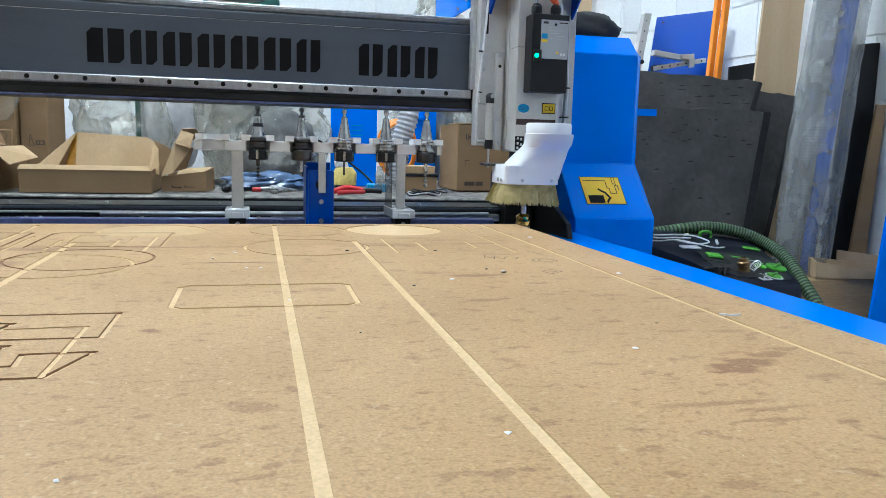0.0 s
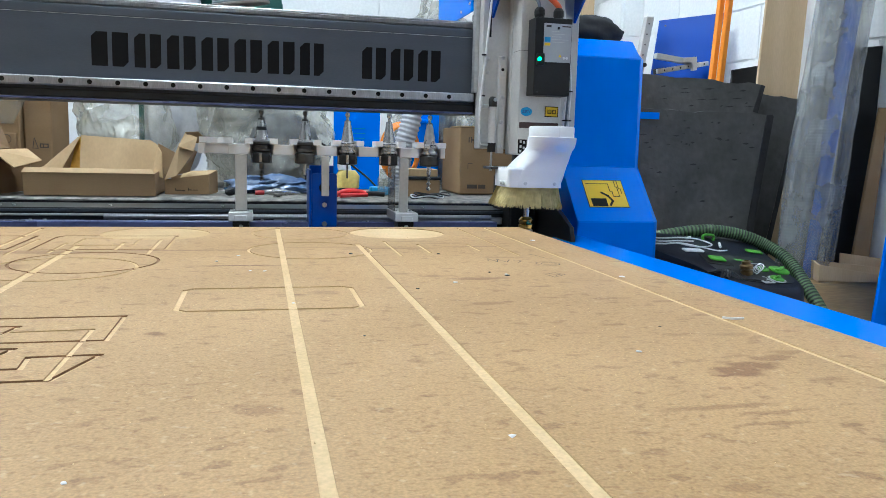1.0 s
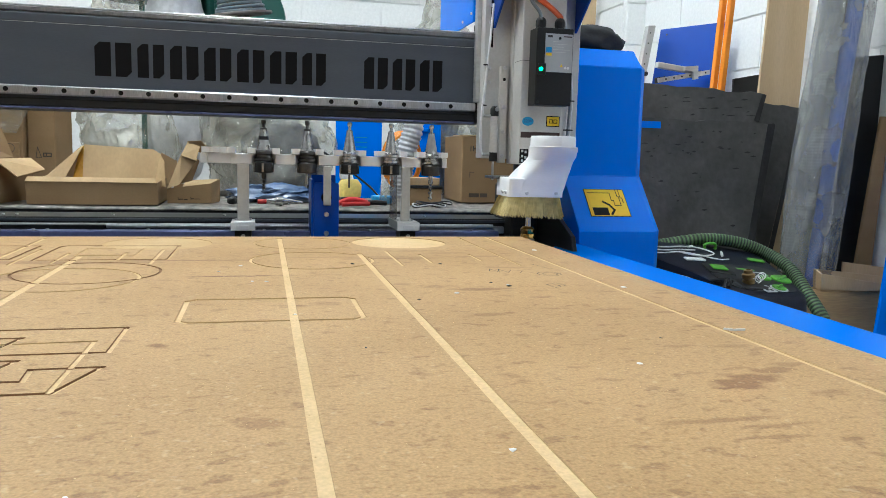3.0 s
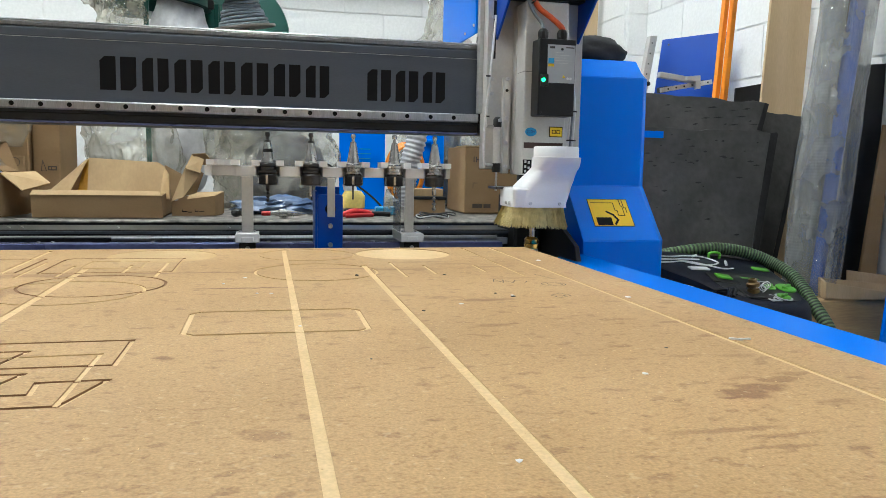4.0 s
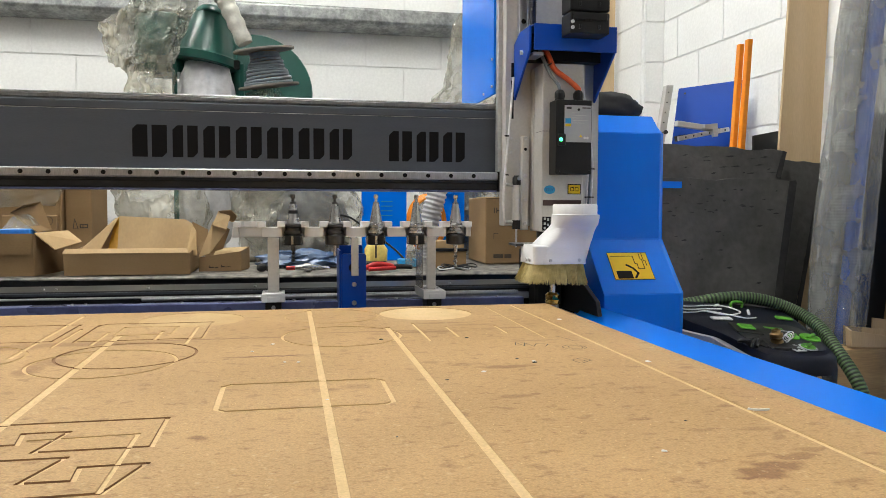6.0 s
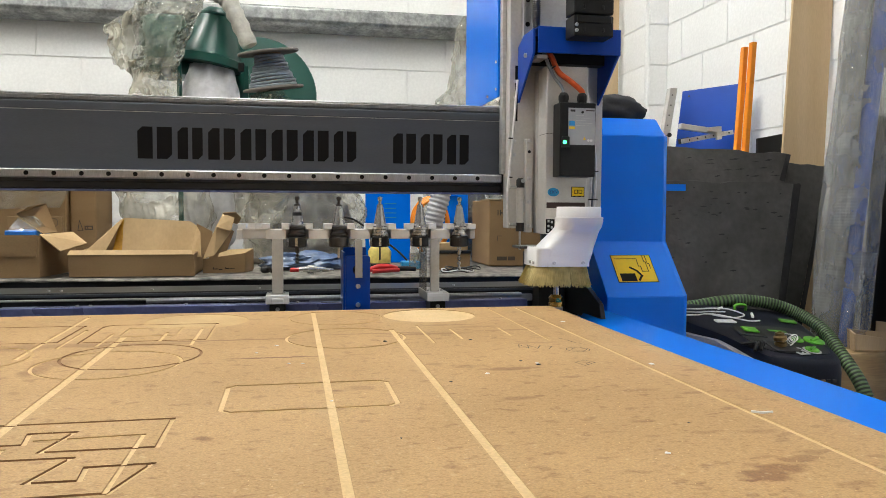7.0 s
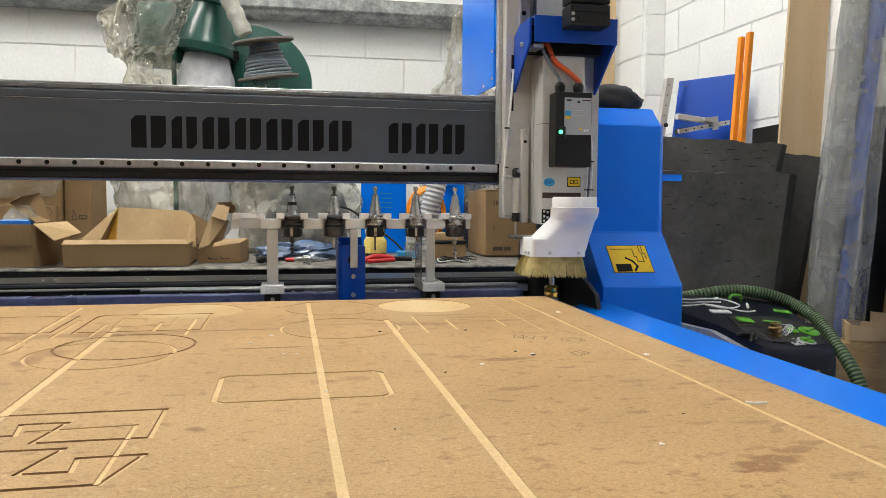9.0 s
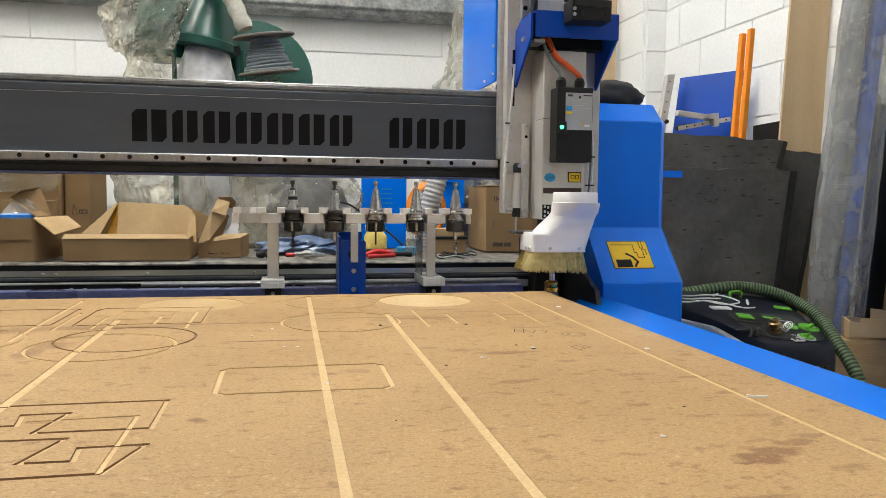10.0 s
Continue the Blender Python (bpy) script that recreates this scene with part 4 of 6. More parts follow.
for i in range(8):
    z = 1.478 + 0.052 * i
    link = part("chain_link", box(0.647, 0.744, 1.556, 1.6165, z, z + 0.049, 0.004, segs=2), BLACK, head, "black energy chain link" if i == 0 else "")
    part("link_rib", box(0.654, 0.737, 1.5525, 1.5565, z + 0.030, z + 0.047, 0.0012), BLACK, link)
    for x in (0.668, 0.715):
        part("link_slot", box(x, x + 0.005, 1.5535, 1.5562, z + 0.010, z + 0.020, 0.0006), BLACKMETAL, link)
for z in (1.490, 1.503):
    screw("screw", (0.652, 1.5555, z), (0, -1, 0), 0.0042, head)
cover = part("side_cover", box(0.532, 0.5385, 1.803, 2.17, 1.369, 1.95, 0.001), BLUE, head, "glossy blue side cover")
for y, z in ((1.815, 1.39), (1.815, 1.46), (1.90, 1.382)):
    screw("screw", (0.532, y, z), (-1, 0, 0), 0.0035, cover)
part("carriage_block", box(0.545, 0.60, 1.80, 1.8218, 1.14, 1.175, 0.003), BLACK, head)
part("carriage_block", box(0.545, 0.60, 1.80, 1.84, 1.348, 1.367, 0.003), BLACK, head)

# ---- tool rack with its posts ----
rack = thing("tool_rack", (0.17, 1.78, 0.8185), "white printed tool rack on aluminium posts", "tool rack")
HX = [0.0188 + 0.1011 * i for i in range(-1, 5)]
HX[0] = -0.083
edges_x = [-0.124] + [v for h in HX for v in (h - 0.0265, h + 0.0265)] + [0.462]
for i in range(0, len(edges_x), 2):
    if edges_x[i + 1] - edges_x[i] > 0.004:
        part("bar", box(edges_x[i], edges_x[i + 1], 1.752, 1.782, 1.0015, 1.0255, 0.0012), WHITEPLA, rack)
part("rail", box(-0.124, 0.462, 1.7825, 1.795, 1.0015, 1.0255, 0.0012), WHITEPLA, rack)
for h in HX:
    t = bmesh.new()
    prism([(h - 0.037, 1.735), (h - 0.019, 1.735), (h - 0.0185, 1.748), (h - 0.021, 1.760), (h - 0.015, 1.776), (h, 1.781), (h + 0.015, 1.776), (h + 0.021, 1.760),
           (h + 0.0185, 1.748), (h + 0.019, 1.735), (h + 0.037, 1.735), (h + 0.037, 1.79), (h - 0.037, 1.79)], "z", 1.0262, 1.0395, bm=t)
    part("fork", t, WHITEPLA, rack, "white tool fork")
def post_with_base(x0, x1, bx0, bx1, yb):
    p = part("post", box(x0, x1, 1.7525, 1.7625, 0.8685, 1.001, 0.001), PALEALU, rack, "flat aluminium post")
    b = part("base", box(bx0, bx1, 1.732, yb, 0.8455, 0.868, 0.0015), ALU, rack)
    part("cap", box(bx0 - 0.001, bx1 + 0.001, 1.7285, 1.7315, 0.8465, 0.867, 0.001), WHITEPLA, b)
    part("notch", box((bx0 + bx1) / 2 - 0.014, (bx0 + bx1) / 2 + 0.014, 1.7265, 1.7283, 0.8465, 0.860, 0.0008), WHITEPLA, b)
    part("foot", box(bx0 + 0.008, bx1 - 0.008, 1.735, 1.795, 0.8187, 0.845, 0.001), BLACK, b)
    for x in (bx0 + 0.01, bx1 - 0.01):
        screw("screw", (x, 1.775, 0.868), (0, 0, 1), 0.0035, b)
    screw("screw", ((bx0 + bx1) / 2, 1.7348, 0.833), (0, -1, 0), 0.005, b)
post_with_base(-0.042, -0.015, -0.056, -0.002, 1.80)
post_with_base(0.349, 0.371, 0.337, 0.391, 1.87)
part("clear_plate", box(0.3385, 0.3415, 1.77, 1.865, 0.8685, 1.0, 0.0005), film("smoked_acrylic", (0.25, 0.24, 0.23), clear=0.5, bump=0.05, milky=0.05), rack, "smoked clear plate")
part("post", box(0.158, 0.176, 1.741, 1.7495, 0.906, 1.0, 0.001), PALEALU, rack)
mount = part("blue_mount", prism([(0.136, 0.8187), (0.196, 0.8187), (0.196, 0.956), (0.192, 0.960), (0.140, 0.960), (0.136, 0.956)], "y", 1.755, 1.763, 0.0008), NAVY, rack, "blue folded mounting block")
part("mount_side", box(0.130, 0.1355, 1.757, 1.86, 0.8187, 0.968, 0.0008), NAVY, mount)
part("mount_back", box(0.136, 0.196, 1.85, 1.858, 0.8187, 0.976, 0.0008), NAVY, mount)
for z in (0.838, 0.884):
    screw("screw", (0.166, 1.755, z), (0, -1, 0), 0.006, mount)
part("mount_hole", lathe([(0.013, 0), (0.013, 0.0006)], (0.166, 1.7549, 0.925), (0, -1, 0), 20), DECAL, mount)


def tool(i, x, bit_r, bit_len, nut, fluted):
    y = 1.760
    t = thing("tool_holder", (x, y, 1.02), "steel tapered tool holder with a %s cutter in the rack" % ("fluted" if fluted else "slim"), "tool holder", "tool holders in the rack")
    part("pull_stud", lathe([(0.003, 1.1065), (0.0055, 1.105), (0.0062, 1.100), (0.0055, 1.097), (0.0036, 1.095), (0.0038, 1.088), (0.0075, 1.086), (0.0078, 1.0825)][::-1], (x, y, 0), seg=18), DARKSTEEL if i < 2 else GUN, t, "", True)
    part("taper", lathe([(0.0158, 1.035), (0.0076, 1.0825)], (x, y, 0), seg=28), GUN, t, "polished steel taper", True)
    if i == 0:
        part("band", lathe([(0.0118, 1.0585), (0.0124, 1.0586), (0.0112, 1.0665), (0.0106, 1.0666)], (x, y, 0), seg=28), BLACK, t, "black band", True)
    part("flange", lathe([(0.0175, 1.008), (0.0215, 1.0105), (0.0215, 1.0155), (0.0185, 1.018), (0.0185, 1.0235), (0.0215, 1.026), (0.0215, 1.031), (0.0165, 1.0345)], (x, y, 0), seg=32), GUN if i > 1 else DARKSTEEL, t, "grooved flange", True)
    nutp = part("collet_nut", lathe([(0.0165, 0.981), (0.0235, 0.983), (0.0240, 0.985), (0.0240, 1.004), (0.0215, 1.0075)], (x, y, 0), seg=32), nut, t, "collet nut")
    for k in range(6):
        a = radians(60 * k + 25)
        part("nut_slot", box(-0.0028, 0.0028, -0.0008, 0.0008, -0.010, 0.010, m=Matrix.Translation((x + 0.0239 * math.cos(a), y + 0.0239 * math.sin(a), 0.9945)) @ Matrix.Rotation(a + math.pi / 2, 4, "Z")), GUN if nut is BLACK else DARKSTEEL, nutp)
    prof = [(bit_r * 0.5, 0.981 - bit_len), (bit_r, 0.981 - bit_len + 0.002)]
    if fluted:
        bit = bmesh.new()
        rings = []
        n = 26
        for q in range(n + 1):
            z = 0.981 - bit_len + bit_len * 0.68 * q / n
            rings.append([bit.verts.new((x + (bit_r if k % 2 else bit_r * 0.5) * math.cos(1.2 * q / 3 + k * math.pi / 2), y + (bit_r if k % 2 else bit_r * 0.5) * math.sin(1.2 * q / 3 + k * math.pi / 2), z)) for k in range(4)])
        for a, b in zip(rings, rings[1:]):
            for k in range(4):
                bit.faces.new((a[k], a[(k + 1) % 4], b[(k + 1) % 4], b[k]))
        bit.faces.new(rings[0]), bit.faces.new(rings[-1])
        lathe([(bit_r, 0.981 - bit_len * 0.33), (bit_r, 0.981)], (x, y, 0), seg=16, bm=bit)
    else:
        bit = lathe(prof + [(bit_r, 0.981)], (x, y, 0), seg=16)
    part("cutter", bit, DARKSTEEL if i in (0, 2) else GUN, t, "steel cutter")


for i, (r, ln, nut, fl) in enumerate(((0.0055, 0.040, BLACK, True), (0.0045, 0.028, DARKSTEEL, False), (0.0022, 0.033, BLACK, False), (0.0022, 0.016, BLACK, False), (0.0055, 0.060, DARKSTEEL, True))):
    tool(i, HX[i + 1], r, ln, nut, fl)


# ---- lamps on the ceiling ----
TUBEGLOW = {w: glow("fluorescent_tube", (1.0, 0.985, 0.95), w) for _, _, w in LAMPS}
for lx, ly, watt in LAMPS:
    t = thing("ceiling_light", (lx, ly, 3.99), "lit white twin fluorescent batten on the ceiling", "light", "lights on the ceiling")
    part("housing", box(lx - 0.07, lx + 0.07, ly - 0.78, ly + 0.78, 3.93, 3.998, 0.006), WHITE, t)
    for side_y in (-0.79, 0.775):
        part("end_cap", box(lx - 0.072, lx + 0.072, ly + side_y, ly + side_y + 0.016, 3.86, 3.998, 0.004), VACTUB, t)
    for dx in (-0.04, 0.04):
        part("tube", rod((lx + dx, ly - 0.77, 3.89), (lx + dx, ly + 0.77, 3.89), 0.016, seg=10), TUBEGLOW[watt], t, "lit fluorescent tube", True)

# ---- bench behind the machine and what lies on it ----
ZT = 0.838
bench = thing("workbench", (-0.6, 3.2, 0), "long dark-edged workbench covered with packing sheet", "workbench")
part("top", box(-2.6, 1.15, 2.555, 3.95, 0.795, 0.832, 0.003), BLACKMETAL, bench)
part("apron", box(-2.55, 1.10, 2.57, 2.59, 0.66, 0.7945, 0.002), BLACKMETAL, bench)
for x in (-2.5, -0.7, 1.05):
    for y in (2.63, 3.88):
        part("leg", box(x - 0.03, x + 0.03, y - 0.03, y + 0.03, 0, 0.7945, 0.003), BLACKMETAL, bench)
pad = bmesh.new()
prng = random.Random(5)
nx = 150
rows = []
for j, y in enumerate((2.548, 2.556, 2.57, 2.62, 2.9, 3.4, 3.9)):
    r = []
    for i in range(nx + 1):
        x = -2.55 + 3.6 * i / nx
        w = noise.noise(Vector((x * 5, y * 3, 1.7)))
        w2 = noise.noise(Vector((x * 22, y * 6, 4.0)))
        z = ZT + (max(0, 0.004 * w + 0.003 * w2) if j < 3 else 0.0)
        r.append(pad.verts.new((x, y + (0.012 * w if j == 0 else 0), z - (0.005 if j == 0 else 0))))
    rows.append(r)
for a, b in zip(rows, rows[1:]):
    for i in range(nx):
        pad.faces.new((a[i], a[i + 1], b[i + 1], b[i]))
ext = bmesh.ops.extrude_face_region(pad, geom=pad.faces[:])
bmesh.ops.translate(pad, verts=[v for v in ext["geom"] if isinstance(v, bmesh.types.BMVert)], vec=(0, 0, -0.004))
solo("packing_sheet", pad, GREYPAD, "grey crumpled packing sheet lying over the bench", "sheet")


def sheet(pts, thick=0.0035, away=(0, 1, 0)):
    """A flat piece of card through four or more places."""
    t = bmesh.new()
    P = [Vector(p) for p in pts]
    nrm = (P[1] - P[0]).cross(P[-1] - P[0]).normalized()
    if nrm.dot(Vector(away)) < 0:
        nrm = -nrm
    a, b = [t.verts.new(p) for p in P], [t.verts.new(p + nrm * thick) for p in P]
    t.faces.new(a), t.faces.new(b)
    for i in range(len(P)):
        j = (i + 1) % len(P)
        t.faces.new((a[i], a[j], b[j], b[i]))
    return t


def bars(name, parent, at, rows, mat, step=(1, 0, 0), up=(0, 0, 1)):
    """Short plain bars for small writing."""
    o, sx, sz = Vector(at), Vector(step), Vector(up)
    for x0, x1, z0, z1 in rows:
        part(name, sheet([o + sx * x0 + sz * z0, o + sx * x1 + sz * z0, o + sx * x1 + sz * z1, o + sx * x0 + sz * z1], 0.0006), mat, parent)


# low open tray carton with torn upright flaps
tray = thing("open_carton", (-0.52, 2.75, ZT + 0.003), "open low brown cardboard carton with raised flaps", "cardboard box")
Z0 = ZT + 0.004
part("front", sheet([(-0.724, 2.60, Z0), (-0.322, 2.60, Z0), (-0.326, 2.60, 0.915), (-0.726, 2.60, 0.915)]), CARD, tray)
part("front_lip", sheet([(-0.728, 2.598, 0.916), (-0.328, 2.598, 0.916), (-0.334, 2.612, 0.931), (-0.722, 2.612, 0.931)]), CARDIN, tray)
part("base", box(-0.72, -0.325, 2.605, 2.93, Z0, Z0 + 0.004), CARDIN, tray)
part("back", sheet([(-0.72, 2.935, Z0), (-0.325, 2.935, Z0), (-0.325, 2.935, 0.94), (-0.72, 2.935, 0.94)]), CARDIN, tray)
part("side", sheet([(-0.724, 2.605, Z0), (-0.724, 2.93, Z0), (-0.724, 2.93, 0.93), (-0.724, 2.605, 0.915)], away=(1, 0, 0)), CARD, tray)
part("side", sheet([(-0.325, 2.605, Z0), (-0.325, 2.93, Z0), (-0.325, 2.93, 0.93), (-0.325, 2.605, 0.915)], away=(-1, 0, 0)), CARD, tray)
part("inner_flap", sheet([(-0.590, 2.76, 0.90), (-0.350, 2.76, 0.90), (-0.335, 2.7985, 1.010), (-0.360, 2.8041, 1.026), (-0.590, 2.8083, 1.038)]), CARDIN, tray, "pale inner flap standing up")
part("side_flap", sheet([(-0.705, 2.70, 0.915), (-0.640, 2.72, 0.915), (-0.590, 2.80, 1.036), (-0.612, 2.86, 1.030)]), CARDIN, tray)
part("tape", sheet([(-0.628, 2.775, 0.90), (-0.586, 2.772, 0.90), (-0.588, 2.83, 1.034), (-0.608, 2.835, 1.030)]), BROWNTAPE, tray, "glossy brown tape")
# added panel in the darker card colour, standing in for the carton's shadowed inside
part("shaded_inner_side", sheet([(-0.690, 2.80, 0.86), (-0.600, 2.85, 0.86), (-0.595, 2.87, 1.028), (-0.612, 2.862, 1.028)]), CARD, tray)
part("torn_flap", sheet([(-0.352, 2.735, 0.90), (-0.312, 2.70, 0.90), (-0.318, 2.74, 0.985), (-0.338, 2.80, 1.008)]), CARDIN, tray)
part("dark_flap", sheet([(-0.340, 2.86, 0.90), (-0.290, 2.88, 0.90), (-0.290, 2.90, 0.985), (-0.345, 2.88, 1.016)]), CARD, tray)

# small low carton with curled lids
sm = thing("small_carton", (-0.22, 2.78, ZT + 0.003), "small brown cardboard carton with curled open lid", "cardboard box")
part("front", sheet([(-0.305, 2.70, Z0), (-0.160, 2.72, Z0), (-0.160, 2.72, 0.912), (-0.305, 2.70, 0.893)]), CARD, sm)
part("side", sheet([(-0.160, 2.72, Z0), (-0.138, 2.80, Z0), (-0.135, 2.80, 0.925), (-0.160, 2.72, 0.912)], away=(-1, 0, 0)), CARD, sm)
part("back", sheet([(-0.30, 2.86, Z0), (-0.137, 2.86, Z0), (-0.137, 2.86, 0.92), (-0.30, 2.86, 0.90)]), CARD, sm)
part("top_panel", sheet([(-0.255, 2.71, 0.900), (-0.160, 2.722, 0.912), (-0.137, 2.80, 0.925), (-0.25, 2.80, 0.92)], away=(0, 0, -1)), CARDIN, sm)
part("lid", sheet([(-0.305, 2.695, 0.893), (-0.265, 2.69, 0.908), (-0.205, 2.72, 0.995), (-0.222, 2.72, 1.019), (-0.256, 2.71, 1.019)]), CARDIN, sm, "lid folded upward")
part("lid_edge", sheet([(-0.262, 2.695, 0.910), (-0.225, 2.74, 0.92), (-0.200, 2.75, 0.99), (-0.204, 2.722, 0.995)]), CARD, sm)
part("curled_flap", sheet([(-0.258, 2.70, 1.008), (-0.208, 2.70, 0.992), (-0.196, 2.72, 1.040), (-0.238, 2.73, 1.056)]), CARDIN, sm, "curled cardboard flap")
part("curled_flap", sheet([(-0.238, 2.722, 1.057), (-0.192, 2.722, 1.060), (-0.174, 2.735, 1.040), (-0.184, 2.745, 1.016), (-0.206, 2.74, 1.022)]), CARD, sm)
bars("scrawl", sm, (-0.275, 2.7032, 0.852), [(0.005, 0.022, 0.003, 0.006), (0.024, 0.036, 0.001, 0.004), (0.046, 0.058, 0.004, 0.007), (0.060, 0.078, 0.004, 0.006), (0.004, 0.006, 0.003, 0.012), (0.046, 0.048, 0.003, 0.012)], DECAL, (1, 0.138, 0))

# carton with a blue-rimmed tub inside
lc = thing("open_carton", (-0.92, 2.72, ZT + 0.003), "brown cardboard carton with open flaps holding a tub", "cardboard box")
part("front", sheet([(-1.08, 2.60, Z0), (-0.815, 2.60, Z0), (-0.818, 2.60, 0.981), (-1.08, 2.60, 0.981)]), CARD, lc)
part("front_fold", sheet([(-1.08, 2.596, 0.912), (-0.822, 2.596, 0.912), (-0.818, 2.597, 0.983), (-1.08, 2.597, 0.983)]), CARD, lc)
part("side", sheet([(-0.814, 2.60, Z0), (-0.77, 2.86, Z0), (-0.77, 2.86, 0.975), (-0.818, 2.60, 0.981)], away=(-1, 0, 0)), CARD, lc)
part("back", sheet([(-1.08, 2.87, Z0), (-0.77, 2.865, Z0), (-0.77, 2.865, 0.98), (-1.08, 2.87, 0.98)]), CARD, lc)
part("side", sheet([(-1.08, 2.60, Z0), (-1.08, 2.87, Z0), (-1.08, 2.87, 0.98), (-1.08, 2.60, 0.98)], away=(1, 0, 0)), CARD, lc)
part("drooping_flap", sheet([(-0.818, 2.62, 0.985), (-0.748, 2.60, 0.930), (-0.690, 2.70, 0.952), (-0.755, 2.78, 0.988)], away=(0, 0, -1)), CARDIN, lc)
part("raised_flap", sheet([(-0.815, 2.64, 0.985), (-0.815, 2.80, 0.985), (-0.850, 2.80, 1.085), (-0.862, 2.64, 1.072), (-0.905, 2.66, 1.050)], away=(0, 1, 0)), CARD, lc)
part("tub_rim", box(-0.925, -0.830, 2.62, 2.78, 0.978, 0.997, 0.003), surf("bright_blue_plastic", (0.02, 0.22, 0.75), rough=0.4), lc, "bright blue tub rim")
part("inner_tub", loft([(0.90, -0.92, -0.835, 2.625, 2.775, 0.02), (0.997, -0.922, -0.833, 2.622, 2.778, 0.02), (1.03, -0.905, -0.85, 2.64, 2.76, 0.025), (1.045, -0.89, -0.865, 2.66, 2.74, 0.012)]), MILKFILM, lc, "milky plastic bag", True)

# tall cartons behind, under clear film
big = thing("tall_carton", (-1.1, 3.15, ZT + 0.003), "tall brown cardboard carton with printed marks under film", "cardboard box")
part("carton", box(-1.55, -0.835, 3.00, 3.30, Z0, 1.31, 0.004), CARD, big)
part("lid_seam", box(-1.55, -0.836, 2.9965, 2.9995, 1.155, 1.17), CARDIN, big)
bars("printed_mark", big, (-0.875, 2.9945, 1.005), [(0, 0.03, 0.006, 0.009), (0, 0.03, 0.0, 0.003), (0.012, 0.016, 0.0, 0.026), (0.020, 0.026, 0.016, 0.024), (0.002, 0.010, 0.016, 0.024)], PRINT)
big2 = thing("tall_carton", (-0.785, 3.2, ZT + 0.003), "narrow brown cardboard carton with a triangle mark", "cardboard box")
part("carton", box(-0.830, -0.735, 3.03, 3.30, Z0, 1.29, 0.004), CARD, big2)
for p in stroke([(-0.802, 0.986), (-0.784, 0.986), (-0.796, 1.024)], 0.0022, True):
    part("triangle_mark", prism([(v[0], v[1]) for v in p], "y", 3.0285, 3.0295), PRINT, big2)
bars("printed_mark", big2, (-0.778, 3.0285, 0.988), [(0, 0.030, 0, 0.004), (0, 0.030, 0.012, 0.016), (0, 0.004, 0, 0.016), (0.010, 0.013, 0, 0.016), (0.026, 0.030, 0, 0.016)], PRINT)
flat = thing("flat_carton", (-0.93, 2.93, ZT + 0.003), "flattened brown cardboard piece standing behind cartons", "cardboard box")
part("panel", box(-1.02, -0.832, 2.93, 2.95, Z0, 1.04, 0.002), CARD, flat)
part("stamp_ring", tube([Vector((-0.862 + 0.016 * math.cos(a), 2.9295, 1.018 + 0.016 * math.sin(a))) for a in [2 * math.pi * k / 24 for k in range(25)]], 0.001, 6), PRINT, flat)


def lump(centre, radii, seed, amp=0.18, freq=2.2, sub=4, fold=0.5, bottom=None):
    """A crumpled soft body."""
    t = bmesh.new()
    bmesh.ops.create_icosphere(t, subdivisions=sub, radius=1.0)
    o = Vector((seed * 3.1, seed * 1.7, seed * 0.9))
    for v in t.verts:
        p = v.co.copy()
        a = noise.fractal(p * freq + o, 1.2, 2.0, 3)
        c = abs(noise.noise(p * freq * 2.3 + o * 2))
        crease = abs(noise.noise(p * freq * 4.5 + o)) + 0.5 * abs(noise.noise(p * freq * 9 - o))
        v.co = p * (1 + amp * a - amp * fold * c - amp * 0.28 * crease)
    for v in t.verts:
        v.co = Vector((centre[0] + v.co.x * radii[0], centre[1] + v.co.y * radii[1], centre[2] + v.co.z * radii[2]))
        if bottom is not None and v.co.z < bottom:
            v.co.z = bottom
    return t


def draped(corners, seed, amp, bow=0.0, nx=40, ny=40, thick=0.0015, bubbles=0.0):
    """A crumpled sheet of film hung between four corners, folded along its fall."""
    t = bmesh.new()
    a, b, c, d = (Vector(q) for q in corners)
    layers = []
    for off in (0.0, thick):
        rows = []
        for j in range(ny + 1):
            v = j / ny
            row = []
            for i in range(nx + 1):
                u = i / nx
                q = a.lerp(b, u).lerp(d.lerp(c, u), v)
                k = noise.fractal(Vector((u * 4.0 + seed, v * 1.6, seed)), 1.0, 2.0, 3) + 0.6 * abs(noise.noise(Vector((u * 7, v * 5, seed * 2))))
                k += 0.5 * abs(noise.noise(Vector((u * 17, v * 17, seed)))) - 0.3 * abs(noise.noise(Vector((u * 31 + v * 9, v * 24, seed))))
                e = noise.noise(Vector((u * 5, v * 5, seed * 3))) * amp * 0.8
                k -= bubbles / amp * max(0.0, math.cos(math.pi * 2 * i / 3)) * max(0.0, math.cos(math.pi * 2 * j / 3))
                row.append(t.verts.new((q.x + e, q.y + amp * k - bow * math.sin(math.pi * u) + off, q.z + e * 0.6)))
            rows.append(row)
        layers.append(rows)
    for rows in layers:
        for j in range(ny):
            for i in range(nx):
                t.faces.new((rows[j][i], rows[j][i + 1], rows[j + 1][i + 1], rows[j + 1][i]))
    f, g = layers
    rim = [(0, i) for i in range(nx)] + [(j, nx) for j in range(ny)] + [(ny, i) for i in range(nx, 0, -1)] + [(j, 0) for j in range(ny, 0, -1)]
    for (j0, i0), (j1, i1) in zip(rim, rim[1:] + rim[:1]):
        t.faces.new((f[j0][i0], f[j1][i1], g[j1][i1], g[j0][i0]))
    return t


